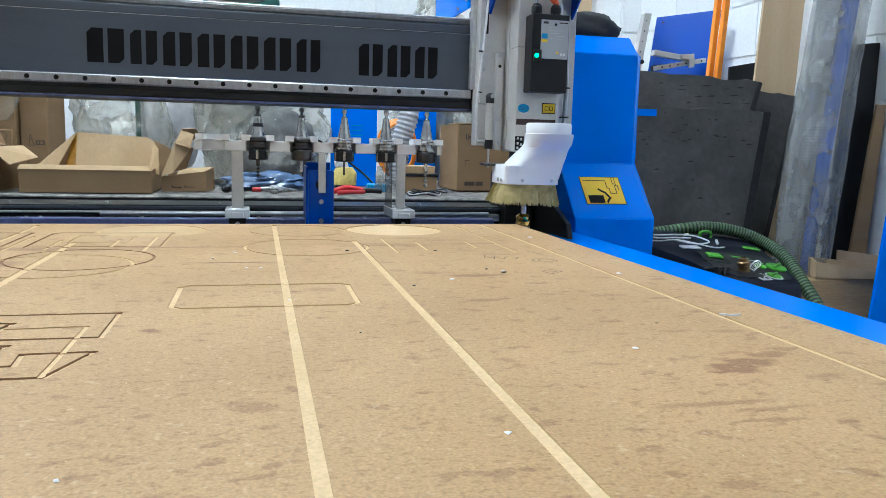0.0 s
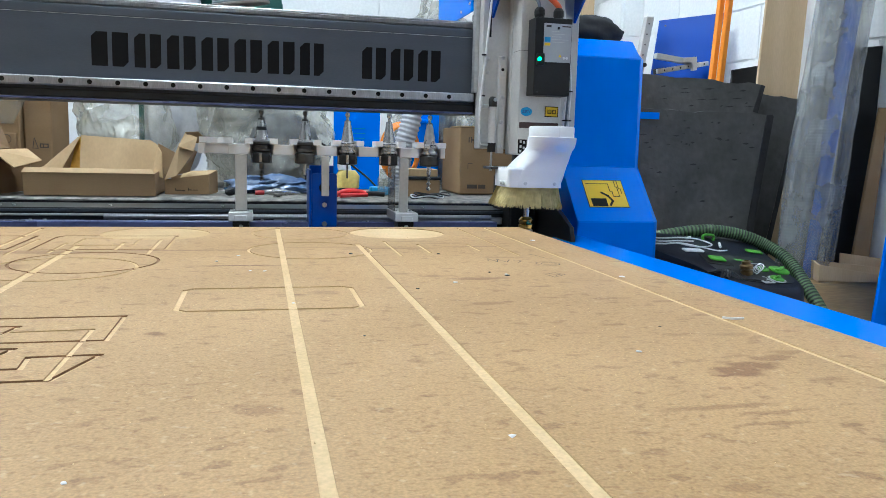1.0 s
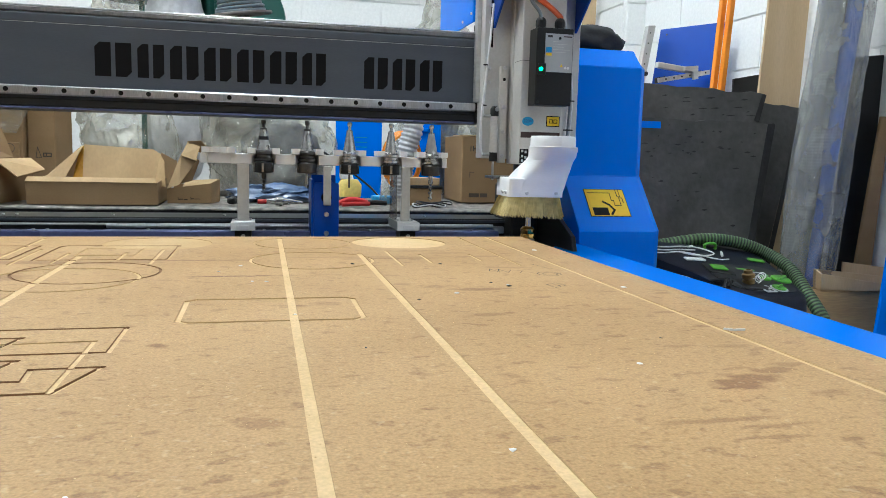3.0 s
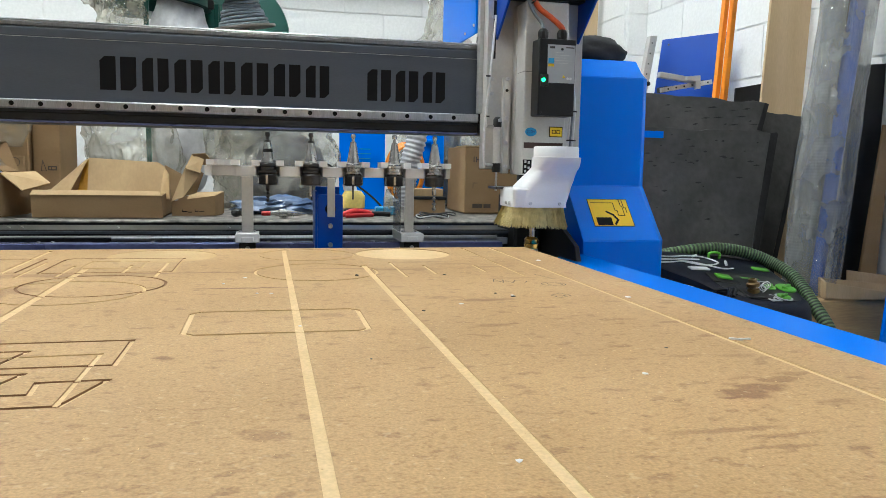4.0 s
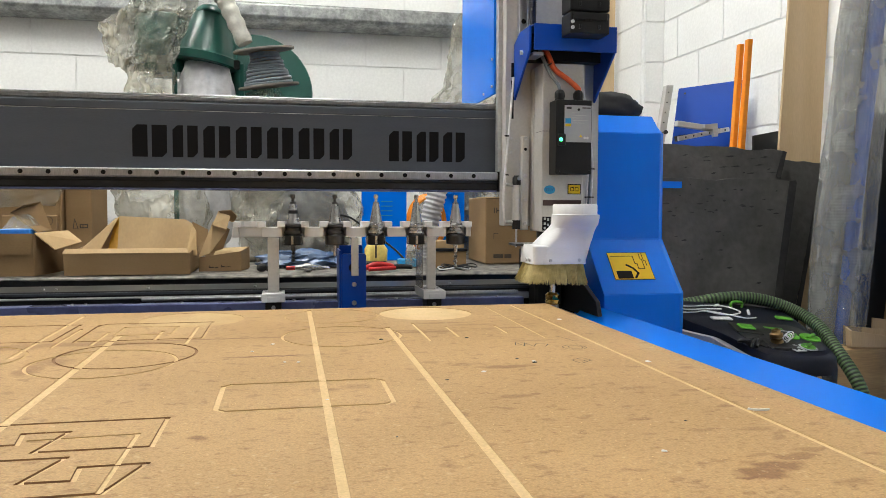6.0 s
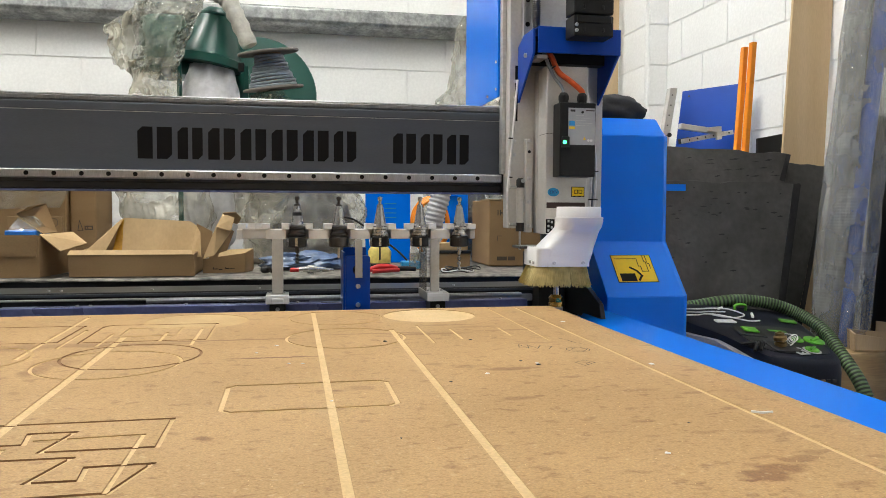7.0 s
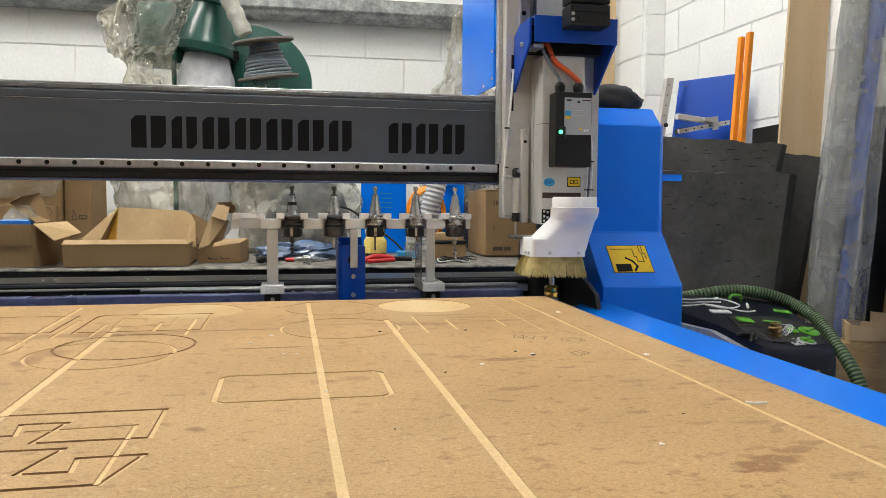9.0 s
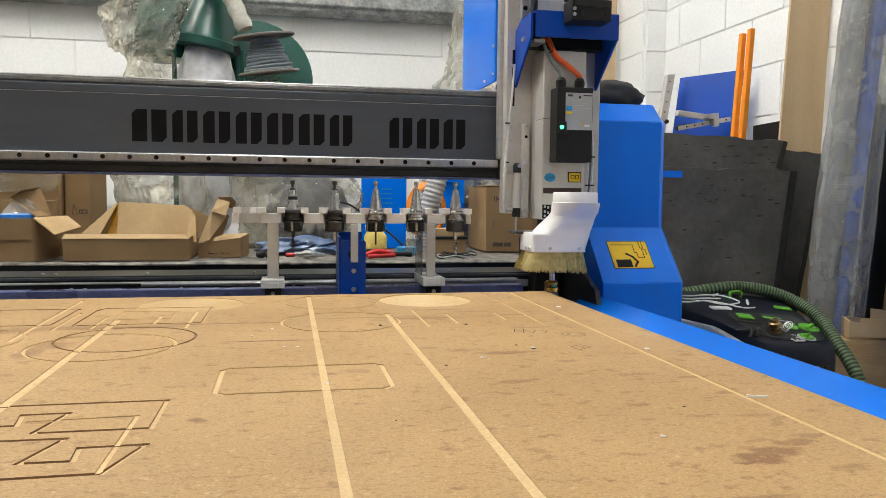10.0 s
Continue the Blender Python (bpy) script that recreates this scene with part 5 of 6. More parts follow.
solo("carton_film", draped([(-1.50, 2.985, 1.045), (-0.850, 2.985, 1.075), (-0.735, 2.98, 1.31), (-1.50, 2.975, 1.31)], 6.6, 0.010, 0.0, 60, 30), film("glossy_film", (0.62, 0.56, 0.44), clear=0.80, rough=0.06, bump=1.0, scale=9, milky=0.25), "glossy clear film stretched over the tall cartons", "plastic film", smooth=True)

# carton for a drive, with bars for its printing
drive = thing("shipping_carton", (0.85, 3.05, ZT + 0.003), "closed brown cardboard shipping carton with black printing", "cardboard box")
part("carton", box(0.800, 1.06, 2.90, 3.20, Z0, 1.112, 0.004), CARD, drive)
part("top_flap", box(0.799, 1.061, 2.899, 3.05, 1.1125, 1.116), CARDIN, drive)
bars("printed_mark", drive, (0.835, 2.8985, 1.05), [(0, 0.004, 0, 0.022), (0.010, 0.014, 0, 0.022), (0.022, 0.026, 0, 0.022), (0.014, 0.022, 0.008, 0.013), (0.034, 0.050, 0, 0.004), (0.034, 0.038, 0, 0.022), (0.046, 0.050, 0, 0.022)], PRINT)
bars("printed_mark", drive, (0.834, 2.8985, 0.865), [(0, 0.042, 0, 0.016), (0.047, 0.077, 0, 0.016)], PRINT)
bars("printed_mark", drive, (0.834, 2.8985, 0.945), [(0, 0.002, 0, 0.022), (0, 0.020, 0.020, 0.022)], PRINT)

bluepanel = thing("steel_sheet", (0.42, 3.2, ZT + 0.003), "bright blue painted steel sheet leaning upright", "steel sheet")
part("panel", box(0.318, 0.512, 3.15, 3.165, Z0, 1.30, 0.002), BLUE, bluepanel)
for i in range(4):
    part("slot", box(0.40, 0.45, 3.1485, 3.1495, 1.035 + 0.02 * i, 1.039 + 0.02 * i), SKYBLUE, bluepanel)
side_p = thing("blue_box", (0.72, 3.3, ZT + 0.003), "blue painted steel cabinet at the back of bench", "cabinet")
part("body", box(0.66, 0.80, 3.28, 3.45, Z0, 1.28, 0.004), BLUE, side_p)
part("knob", box(0.70, 0.74, 3.255, 3.2795, 1.13, 1.15, 0.004), BLUE, side_p)
hp = smooth_path([(0.60, 3.05, 0.87), (0.585, 3.04, 0.95), (0.60, 3.03, 1.05), (0.625, 3.03, 1.15), (0.63, 3.05, 1.27)], 22)
solo("flexible_duct", tube(hp, 0.04, 20, radii=lambda i: 0.0435 if i % 4 < 2 else 0.039), HOSEWHITE, "grey ribbed flexible duct standing on the bench", "hose")
oc = thing("orange_cable", (0.60, 3.12, ZT + 0.003), "coiled orange extension cable hanging behind the duct", "cable")
for k in range(4):
    ring_pts = [Vector((0.60 + (0.068 + 0.005 * k) * math.cos(a), 3.12 + 0.012 * k, 0.985 + (0.105 + 0.005 * k) * math.sin(a) + 0.02)) for a in [2 * math.pi * q / 40 for q in range(41)]]
    part("loop", tube(ring_pts, 0.007, 8), ORANGE, oc, "", True)

# small tools on the bench
glue = thing("yellow_tool", (0.33, 2.75, ZT + 0.003), "yellow and white hand tool lying on the bench", "hand tool")
part("shell", loft([(Z0 + 0.03, 0.292, 0.372, 2.70, 2.78, 0.02), (0.915, 0.290, 0.374, 2.70, 2.78, 0.022), (0.935, 0.300, 0.360, 2.71, 2.77, 0.02)]), surf("pale_yellow_plastic", (0.75, 0.60, 0.16), rough=0.45), glue, "pale yellow shell", True)
part("cap", loft([(0.936, 0.296, 0.345, 2.71, 2.77, 0.02), (0.956, 0.293, 0.340, 2.71, 2.77, 0.02), (0.966, 0.300, 0.325, 2.72, 2.76, 0.012)]), WHITE, glue, "", True)
part("foot", box(0.295, 0.37, 2.70, 2.78, Z0, Z0 + 0.029, 0.004), BLACK, glue)
crimp = thing("red_tool", (0.36, 2.64, ZT + 0.003), "red handled crimping tool lying on the bench", "hand tool")
part("handle", tube(smooth_path([(0.28, 2.62, 0.853), (0.32, 2.63, 0.866), (0.36, 2.64, 0.862), (0.385, 2.64, 0.855)]), 0.010), RED, crimp, "red handle", True)
part("handle", tube(smooth_path([(0.29, 2.60, 0.850), (0.34, 2.61, 0.852), (0.39, 2.63, 0.852)]), 0.008), RED, crimp, "", True)
part("jaw", tube(smooth_path([(0.385, 2.64, 0.856), (0.42, 2.645, 0.856), (0.455, 2.65, 0.853)]), 0.009), BLACK, crimp, "black jaw", True)
ld = thing("dark_lead", (0.4, 2.85, ZT + 0.003), "black cable arching over the tools", "cable")
part("lead", tube(smooth_path([(0.19, 2.95, Z0 + 0.006), (0.20, 2.95, 1.02), (0.24, 2.95, 1.035), (0.30, 2.95, 1.0), (0.42, 2.92, 0.91), (0.47, 2.9, 0.86), (0.50, 2.88, Z0 + 0.004)]), 0.004), BLACK, ld, "", True)
lying = thing("lying_tool_holder", (0.1, 2.62, ZT + 0.003), "steel tool holder lying on the bench", "tool holder")
part("shank", lathe([(0.006, 0), (0.012, 0.03), (0.0155, 0.032), (0.0155, 0.055), (0.012, 0.057), (0.006, 0.11), (0.004, 0.125)], (0.03, 2.63, 0.859), (1, 0.05, -0.04), 20), GUN, lying, "", True)
part("tip", lathe([(0.008, 0), (0.008, 0.03)], (0.0, 2.63, 0.856), (1, 0, 0), 14), RED, lying, "red tip", True)
for x, y, s in ((-0.085, 2.66, 0.02), (-0.06, 2.67, 0.014), (0.215, 2.66, 0.02)):
    solo("plastic_clamp", lump((x, y, Z0 + s * 0.7), (s, s, s * 0.8), x * 40, 0.15, sub=2, bottom=Z0), BLACK, "small black plastic clamp lying on the bench", "clamp", "knobs on the bench")
bluebag = lump((0.06, 2.88, 0.862), (0.17, 0.09, 0.05), 3.3, 0.35, 2.4, bottom=Z0)
solo("blue_bag", bluebag, surf("blue_film", (0.04, 0.085, 0.20), (0.12, 0.16, 0.24), scale=14, rough=0.25, bump=0.6, fine=22), "crumpled blue plastic bag lying on the bench", "plastic bag", smooth=True)
solo("clear_bag", lump((0.06, 3.2, 1.03), (0.28, 0.18, 0.28), 7.7, 0.2, 1.7, 6, bottom=Z0), CLEARFILM, "large crumpled clear plastic film bundle on the bench", "plastic film", smooth=True)
solo("grey_bundle", lump((0.07, 3.26, 1.0), (0.20, 0.12, 0.20), 2.7, 0.15, 2.0, 4, bottom=Z0), surf("grey_wrapped_part", (0.22, 0.22, 0.22), (0.12, 0.12, 0.125), scale=9, rough=0.5, bump=0.4, fine=30), "grey wrapped machine part inside clear film", "wrapped part", smooth=True)
bottle = thing("clear_bottle", (0.465, 2.75, ZT + 0.003), "small clear plastic bottle with a blue base", "bottle")
part("body", lathe([(0.019, 0), (0.02, 0.01), (0.02, 0.065), (0.012, 0.085), (0.010, 0.10)], (0.465, 2.75, Z0), seg=20), CLEARFILM, bottle, "", True)
part("base", box(0.425, 0.50, 2.79, 2.84, Z0, Z0 + 0.03, 0.004), SKYBLUE, bottle)
dbox = thing("black_edged_box", (0.615, 2.77, ZT + 0.003), "small brown box with a black rim", "box")
part("body", box(0.556, 0.678, 2.72, 2.83, Z0, 0.905, 0.002), CARD, dbox)
part("rim", box(0.552, 0.682, 2.716, 2.834, 0.9055, 0.916, 0.002), BLACK, dbox)
part("lid", box(0.560, 0.674, 2.74, 2.83, 0.9165, 0.945, 0.002), CARDIN, dbox)
coil = thing("thin_cable", (0.60, 2.62, ZT + 0.003), "loose loops of black and white thin cable", "cable")
for k, (r, m) in enumerate(((0.052, BLACK), (0.060, WHITE), (0.047, BLACK), (0.066, BLACK))):
    part("loop", tube([Vector((0.60 + 0.01 * k + r * math.cos(a), 2.63 + r * 0.8 * math.sin(a), Z0 + 0.004 + 0.004 * k + 0.004 * math.sin(3 * a))) for a in [2 * math.pi * q / 36 for q in range(37)]], 0.0024, 6), m, coil, "", True)

# ---- dust collector in plastic behind the bench, spool of cable on a wrapped bundle ----
dc = thing("dust_collector", (-0.33, 3.45, ZT + 0.003), "dark green dust collector with white filter bag, partly wrapped", "dust collector")
tip = Vector((0.17, 0.0, 1)).normalized()
part("hood", lathe([(0.134, -0.006), (0.139, -0.002), (0.139, 0.030), (0.134, 0.034), (0.131, 0.040), (0.086, 0.195), (0.076, 0.228), (0.056, 0.248), (0.0, 0.252)], (-0.345, 3.45, 1.708), tip, 44), GREEN, dc, "dark green enamelled hood", True)
part("hood_band", lathe([(0.082, 0.212), (0.085, 0.214), (0.0835, 0.222), (0.079, 0.223)], (-0.345, 3.45, 1.708), tip, 40), GREEN, dc, "", True)
part("filter_bag", lump((-0.342, 3.45, 1.33), (0.150, 0.125, 0.50), 5.0, 0.10, 2.5, 5, bottom=Z0), CLOTH, dc, "white creased filter bag", True)
part("frame_leg", box(-0.478, -0.458, 3.37, 3.39, Z0, 1.70, 0.002), GREEN, dc)
part("frame_leg", box(-0.200, -0.182, 3.48, 3.50, Z0, 1.72, 0.002), GREEN, dc)
part("fan_housing", lathe([(0.10, 0), (0.268, 0.004), (0.272, 0.012), (0.272, 0.10), (0.267, 0.108), (0.10, 0.112)], (-0.150, 3.64, 1.590), (0.05, -1, 0.1), 56), GREEN, dc, "round dark green fan housing", True)
part("duct", tube(smooth_path([(-0.40, 3.33, 2.00), (-0.33, 3.31, 2.000), (-0.262, 3.30, 1.968), (-0.220, 3.29, 1.890), (-0.165, 3.28, 1.768)], 8), 0.040, 20, radii=lambda i: 0.041 + 0.003 * math.sin(i * 1.7) - 0.006 * i / 32), surf("grey_wrapped_duct", (0.46, 0.45, 0.40), (0.36, 0.35, 0.30), scale=12, rough=0.35, bump=0.4, fine=60), dc, "pale wrapped duct", True)
part("motor_housing", lathe([(0.0, 1.66), (0.115, 1.665), (0.12, 1.68), (0.12, 1.90), (0.11, 1.92), (0.0, 1.925)], (-0.535, 3.53, 0), seg=32), GREEN, dc, "dark green housing behind bubble wrap", True)
part("latch", box(-0.215, -0.19, 3.29, 3.31, 1.66, 1.70, 0.003), BLACK, dc)
solo("bubble_wrap", draped([(-0.650, 3.34, 1.665), (-0.452, 3.27, 1.672), (-0.335, 3.27, 2.00), (-0.645, 3.33, 2.03)], 9.1, 0.030, 0.05, 96, 108, bubbles=0.0025), THINWRAP, "bubble wrap sheet draped over the dust collector", "bubble wrap", smooth=True)
solo("plastic_film", draped([(-0.668, 3.36, 1.40), (-0.468, 3.31, 1.40), (-0.455, 3.30, 1.71), (-0.672, 3.35, 1.70)], 4.6, 0.034, 0.05), MILKFILM, "yellowish plastic film hanging below the bubble wrap", "plastic film", smooth=True)
solo("plastic_film", draped([(-0.735, 3.37, 1.685), (-0.655, 3.36, 1.640), (-0.640, 3.36, 1.93), (-0.775, 3.37, 1.845)], 12.4, 0.018, 0.0, 24, 24), MILKFILM, "loose clear plastic film hanging beside bubble wrap", "plastic film", smooth=True)
solo("plastic_film", lump((-0.52, 3.35, 1.10), (0.20, 0.13, 0.33), 15.4, 0.24, 1.6, 6, bottom=Z0), MILKFILM, "milky crumpled plastic film standing on the bench", "plastic film", smooth=True)
solo("wrapped_part", lump((-0.08, 3.26, 1.20), (0.16, 0.13, 0.40), 21.0, 0.16, 2.3, 5, bottom=Z0), CLEARFILM, "bundle wrapped in shiny clear film on the bench", "wrapped part", smooth=True)
solo("wrapped_stock", box(-0.19, 0.02, 3.19, 3.33, Z0, 1.52, 0.02), surf("pale_wrapped_stock", (0.50, 0.48, 0.44), (0.36, 0.34, 0.30), scale=8, rough=0.5), "pale stock inside clear film on the bench", "wrapped part")
spool = thing("cable_spool", (-0.085, 3.25, 1.56), "grey cable wound on a wooden spool", "cable spool")
axis = Vector((-0.14, -0.10, 1)).normalized()
sp0 = Vector((-0.066, 3.25, 1.582))
part("flange", lathe([(0.126, 0), (0.128, 0.002), (0.128, 0.008), (0.126, 0.010)], sp0, axis, 40), surf("spool_board", (0.20, 0.175, 0.155), (0.15, 0.13, 0.11), rough=0.8), spool, "brown spool flange", True)
part("flange", lathe([(0.126, 0), (0.128, 0.002), (0.128, 0.008), (0.126, 0.010)], sp0 + axis * 0.150, axis, 40), surf("spool_board", (0.20, 0.175, 0.155), (0.15, 0.13, 0.11), rough=0.8), spool, "brown spool flange", True)
part("core", lathe([(0.05, 0.012), (0.05, 0.150)], sp0, axis, 24), CARD, spool)
q = Vector((0, 0, 1)).rotation_difference(axis).to_matrix()
for k in range(11):
    r = 0.096 - 0.0042 * k + 0.003 * math.sin(k * 2.1)
    pts = [sp0 + axis * (0.0185 + 0.0118 * k) + q @ Vector((r * math.cos(a), r * math.sin(a), 0.004 * math.sin(a + k))) for a in [2 * math.pi * s / 40 for s in range(41)]]
    part("winding", tube(pts, 0.0068, 8), GREYCABLE, spool, "grey cable winding" if k == 0 else "", True)
FALL = [(0.0, 0.21), (0.36, 0.205), (0.60, 0.185), (0.645, 0.150), (0.70, 0.10), (0.78, 0.078), (0.88, 0.066), (0.95, 0.055), (1.0, 0.020)]  # height share, half width


def gathered(cx, cy, z0, z1, seed, nseg=64, nz=120):
    """Film gathered upwards: wide folds at the foot, a narrow twisted neck."""
    t, rings = bmesh.new(), []
    for j in range(nz + 1):
        h = j / nz
        k = next(i for i in range(len(FALL) - 1) if h <= FALL[i + 1][0])
        f = (h - FALL[k][0]) / (FALL[k + 1][0] - FALL[k][0])
        r = FALL[k][1] + (FALL[k + 1][1] - FALL[k][1]) * f
        ring = []
        for i in range(nseg):
            th = 2 * math.pi * i / nseg
            fold = 0.14 * math.sin(7 * th + 5 * h + seed) + 0.22 * noise.fractal(Vector((math.cos(th) * 1.6, math.sin(th) * 1.6, h * 7 + seed)), 1.0, 2.0, 3) - 0.3 * abs(noise.noise(Vector((math.cos(th) * 4, math.sin(th) * 4, h * 22 + seed))))
            ring.append(t.verts.new((cx + r * (1 + fold) * math.cos(th), cy + 0.7 * r * (1 + fold) * math.sin(th), z0 + (z1 - z0) * h)))
        rings.append(ring)
    for a, b in zip(rings, rings[1:]):
        for i in range(nseg):
            t.faces.new((a[i], a[(i + 1) % nseg], b[(i + 1) % nseg], b[i]))
    t.faces.new(rings[0]), t.faces.new(rings[-1])
    return t


solo("plastic_film", gathered(0.868, 3.62, Z0, 2.03, 31.0), CLEARFILM, "clear plastic film gathered upwards in a twisted neck", "plastic film", smooth=True)
solo("wrapped_stock", lump((0.86, 3.63, 1.20), (0.11, 0.09, 0.38), 33.0, 0.2, 2.0, 4, bottom=Z0), surf("blue_grey_stock", (0.10, 0.16, 0.30), (0.30, 0.28, 0.22), scale=9, rough=0.5), "blue-grey stock inside gathered clear film", "wrapped part", smooth=True)


# ---- vacuum extractor beside the machine ----
vac = thing("dust_extractor", (1.40, 2.0, 0), "charcoal mobile dust extractor with bright green knobs", "vacuum cleaner")


def vac_top(x, y):
    return 0.705 - 0.08 * (x - 1.37) + 0.234 * (y - 1.97)


def smooth_loop(pts, steps=6):
    """A closed rounded outline through the points."""
    n = len(pts)
    P = [Vector((*p, 0)) for p in pts]
    out = []
    for i in range(n):
        a, b, c, d = P[i - 1], P[i], P[(i + 1) % n], P[(i + 2) % n]
        for s in range(steps):
            t = s / steps
            q = 0.5 * (2 * b + (c - a) * t + (2 * a - 5 * b + 4 * c - d) * t * t + (3 * b - a - 3 * c + d) * t ** 3)
            out.append((q.x, q.y))
    return out


def hull(points, cx, cy, levels):
    """Stacked outlines: each level has a shrink and a height, given or hung from the sloping top."""
    t = bmesh.new()
    rings = []
    for k, f in levels:
        rings.append([t.verts.new((cx + (x - cx) * k, cy + (y - cy) * k, f(cx + (x - cx) * k, cy + (y - cy) * k))) for x, y in points])
    n = len(points)
    for a, b in zip(rings, rings[1:]):
        for i in range(n):
            t.faces.new((a[i], a[(i + 1) % n], b[(i + 1) % n], b[i]))
    t.faces.new(rings[0]), t.faces.new(rings[-1])
    return t


foot = smooth_loop([(1.325, 1.790), (1.375, 1.768), (1.50, 1.768), (1.575, 1.80), (1.605, 1.87), (1.655, 2.10), (1.64, 2.19), (1.50, 2.215), (1.22, 2.215), (1.14, 2.18), (1.205, 2.03), (1.272, 1.93)])
part("lid", hull(foot, 1.40, 1.99, [(0.985, lambda x, y: 0.40), (1.0, lambda x, y: 0.42), (1.0, lambda x, y: vac_top(x, y) - 0.045), (0.985, lambda x, y: vac_top(x, y) - 0.016), (0.95, lambda x, y: vac_top(x, y) - 0.003), (0.90, vac_top)]),
     VACBODY, vac, "charcoal plastic motor lid", True)
part("tub", hull(foot, 1.40, 1.99, [(0.93, lambda x, y: 0.09), (0.97, lambda x, y: 0.12), (0.975, lambda x, y: 0.399)]), VACTUB, vac, "pale grey tub", True)
side = bmesh.new()
edge = [(1.312, 1.775), (1.284, 1.85), (1.255, 1.94), (1.192, 2.02), (1.122, 2.16)]
tops = [0.635, 0.658, 0.687, 0.698, 0.710]
lo = [side.verts.new((x - 0.006, y - 0.003, 0.40)) for x, y in edge]
hi = [side.verts.new((x - 0.006, y - 0.003, z)) for (x, y), z in zip(edge, tops)]
li = [side.verts.new((x + 0.045, y + 0.01, 0.40)) for x, y in edge]
hj = [side.verts.new((x + 0.045, y + 0.01, z)) for (x, y), z in zip(edge, tops)]
for i in range(4):
    side.faces.new((lo[i], lo[i + 1], hi[i + 1], hi[i])), side.faces.new((li[i], li[i + 1], hj[i + 1], hj[i])), side.faces.new((hi[i], hi[i + 1], hj[i + 1], hj[i])), side.faces.new((lo[i], lo[i + 1], li[i + 1], li[i]))
side.faces.new((lo[0], hi[0], hj[0], li[0])), side.faces.new((lo[4], hi[4], hj[4], li[4]))
part("side_panel", side, VACTUB, vac, "pale grey side panel")
for x in (1.22, 1.56):
    for y in (1.83, 2.14):
        part("wheel", lathe([(0.04, -0.015), (0.045, -0.01), (0.045, 0.01), (0.04, 0.015)], (x, y, 0.0452), (0, 1, 0), 20), BLACK, vac, "", True)
UP = Vector((0.08, -0.234, 1)).normalized()
tilt = Vector((0, 0, 1)).rotation_difference(UP).to_matrix().to_4x4()


def vac_at(x, y, lift=0.0):
    return Matrix.Translation(Vector((x, y, vac_top(x, y))) + UP * lift) @ tilt


def on_vac(name, t, x, y, mat, label="", lift=0.0, turn=0.0, smooth=False):
    bmesh.ops.transform(t, matrix=vac_at(x, y, lift) @ Matrix.Rotation(turn, 4, "Z"), verts=t.verts[:])
    return part(name, t, mat, vac, label, smooth)


def knob(x, y, r, h, mat, label):
    t = lathe([(r, 0), (r, h * 0.35), (r * 0.9, h * 0.5)], (0, 0, 0), seg=28)
    box(-r * 0.85, r * 0.85, -r * 0.2, r * 0.2, h * 0.45, h * 1.0, r * 0.08, bm=t, m=Matrix.Rotation(0.6, 4, "Z"))
    return on_vac("knob", t, x, y, mat, label, 0.002, 0.0, True)


on_vac("control_panel", prism(smooth_loop([(-0.12, -0.06), (-0.05, -0.085), (0.07, -0.075), (0.105, -0.02), (0.115, 0.10), (0.05, 0.13), (-0.10, 0.12), (-0.14, 0.04)]), "z", 0, 0.0018), 1.475, 1.895, BLACKMETAL, "dark control panel")
knob(1.568, 1.915, 0.031, 0.012, LIME, "large bright green knob")
knob(1.510, 1.916, 0.020, 0.010, LIME, "small bright green knob")
knob(1.506, 1.840, 0.021, 0.012, LIME, "small bright green knob")
on_vac("dial_arc", lathe([(0.0245, 0), (0.027, 0.001), (0.0245, 0.002)], (0, 0, 0), seg=24), 1.506, 1.840, LABELGREY, "", 0.002)
on_vac("socket_sticker", box(-0.020, 0.020, -0.024, 0.024, 0.002, 0.005, 0.001), 1.455, 1.826, LABELGREY, "", 0.0, 0.2)
for dx, dy in ((-0.008, -0.01), (0.008, -0.01), (-0.008, 0.01), (0.008, 0.01)):
    on_vac("socket_mark", box(-0.004, 0.004, -0.006, 0.006, 0.0052, 0.0056), 1.455 + dx, 1.826 + dy, BLACK)
on_vac("green_bar", box(-0.030, 0.030, -0.007, 0.007, 0.002, 0.0026), 1.490, 1.985, LIME, "green printed bar", 0, -0.1)
on_vac("text_bar", box(-0.035, 0.035, -0.003, 0.003, 0.002, 0.0026), 1.510, 1.965, LABELGREY, "", 0, -0.1)
on_vac("latch_well", box(-0.046, 0.040, -0.042, 0.034, 0.0005, 0.005, 0.002), 1.385, 1.968, BLACK, "", 0, -0.15)
on_vac("latch", box(-0.026, 0.024, -0.020, 0.018, 0.0055, 0.012, 0.004), 1.385, 1.968, LIME, "bright green latch", 0, -0.15)
on_vac("latch", box(-0.028, 0.028, -0.012, 0.012, 0.001, 0.008, 0.003), 1.590, 2.075, LIME, "bright green latch", 0, -0.2)
part("hook", tube(smooth_path([(1.462, 2.17, 0.735), (1.462, 2.17, 0.758), (1.498, 2.17, 0.758), (1.498, 2.17, 0.735)]), 0.005), LIME, vac, "bright green cable hook", True)
on_vac("coupling_plate", box(-0.045, 0.040, -0.036, 0.036, 0.0005, 0.006, 0.002), 1.420, 1.852, BLACK)
BRASS = surf("aged_brass", (0.30, 0.20, 0.09), (0.22, 0.14, 0.06), scale=30, rough=0.35, metal=0.9)
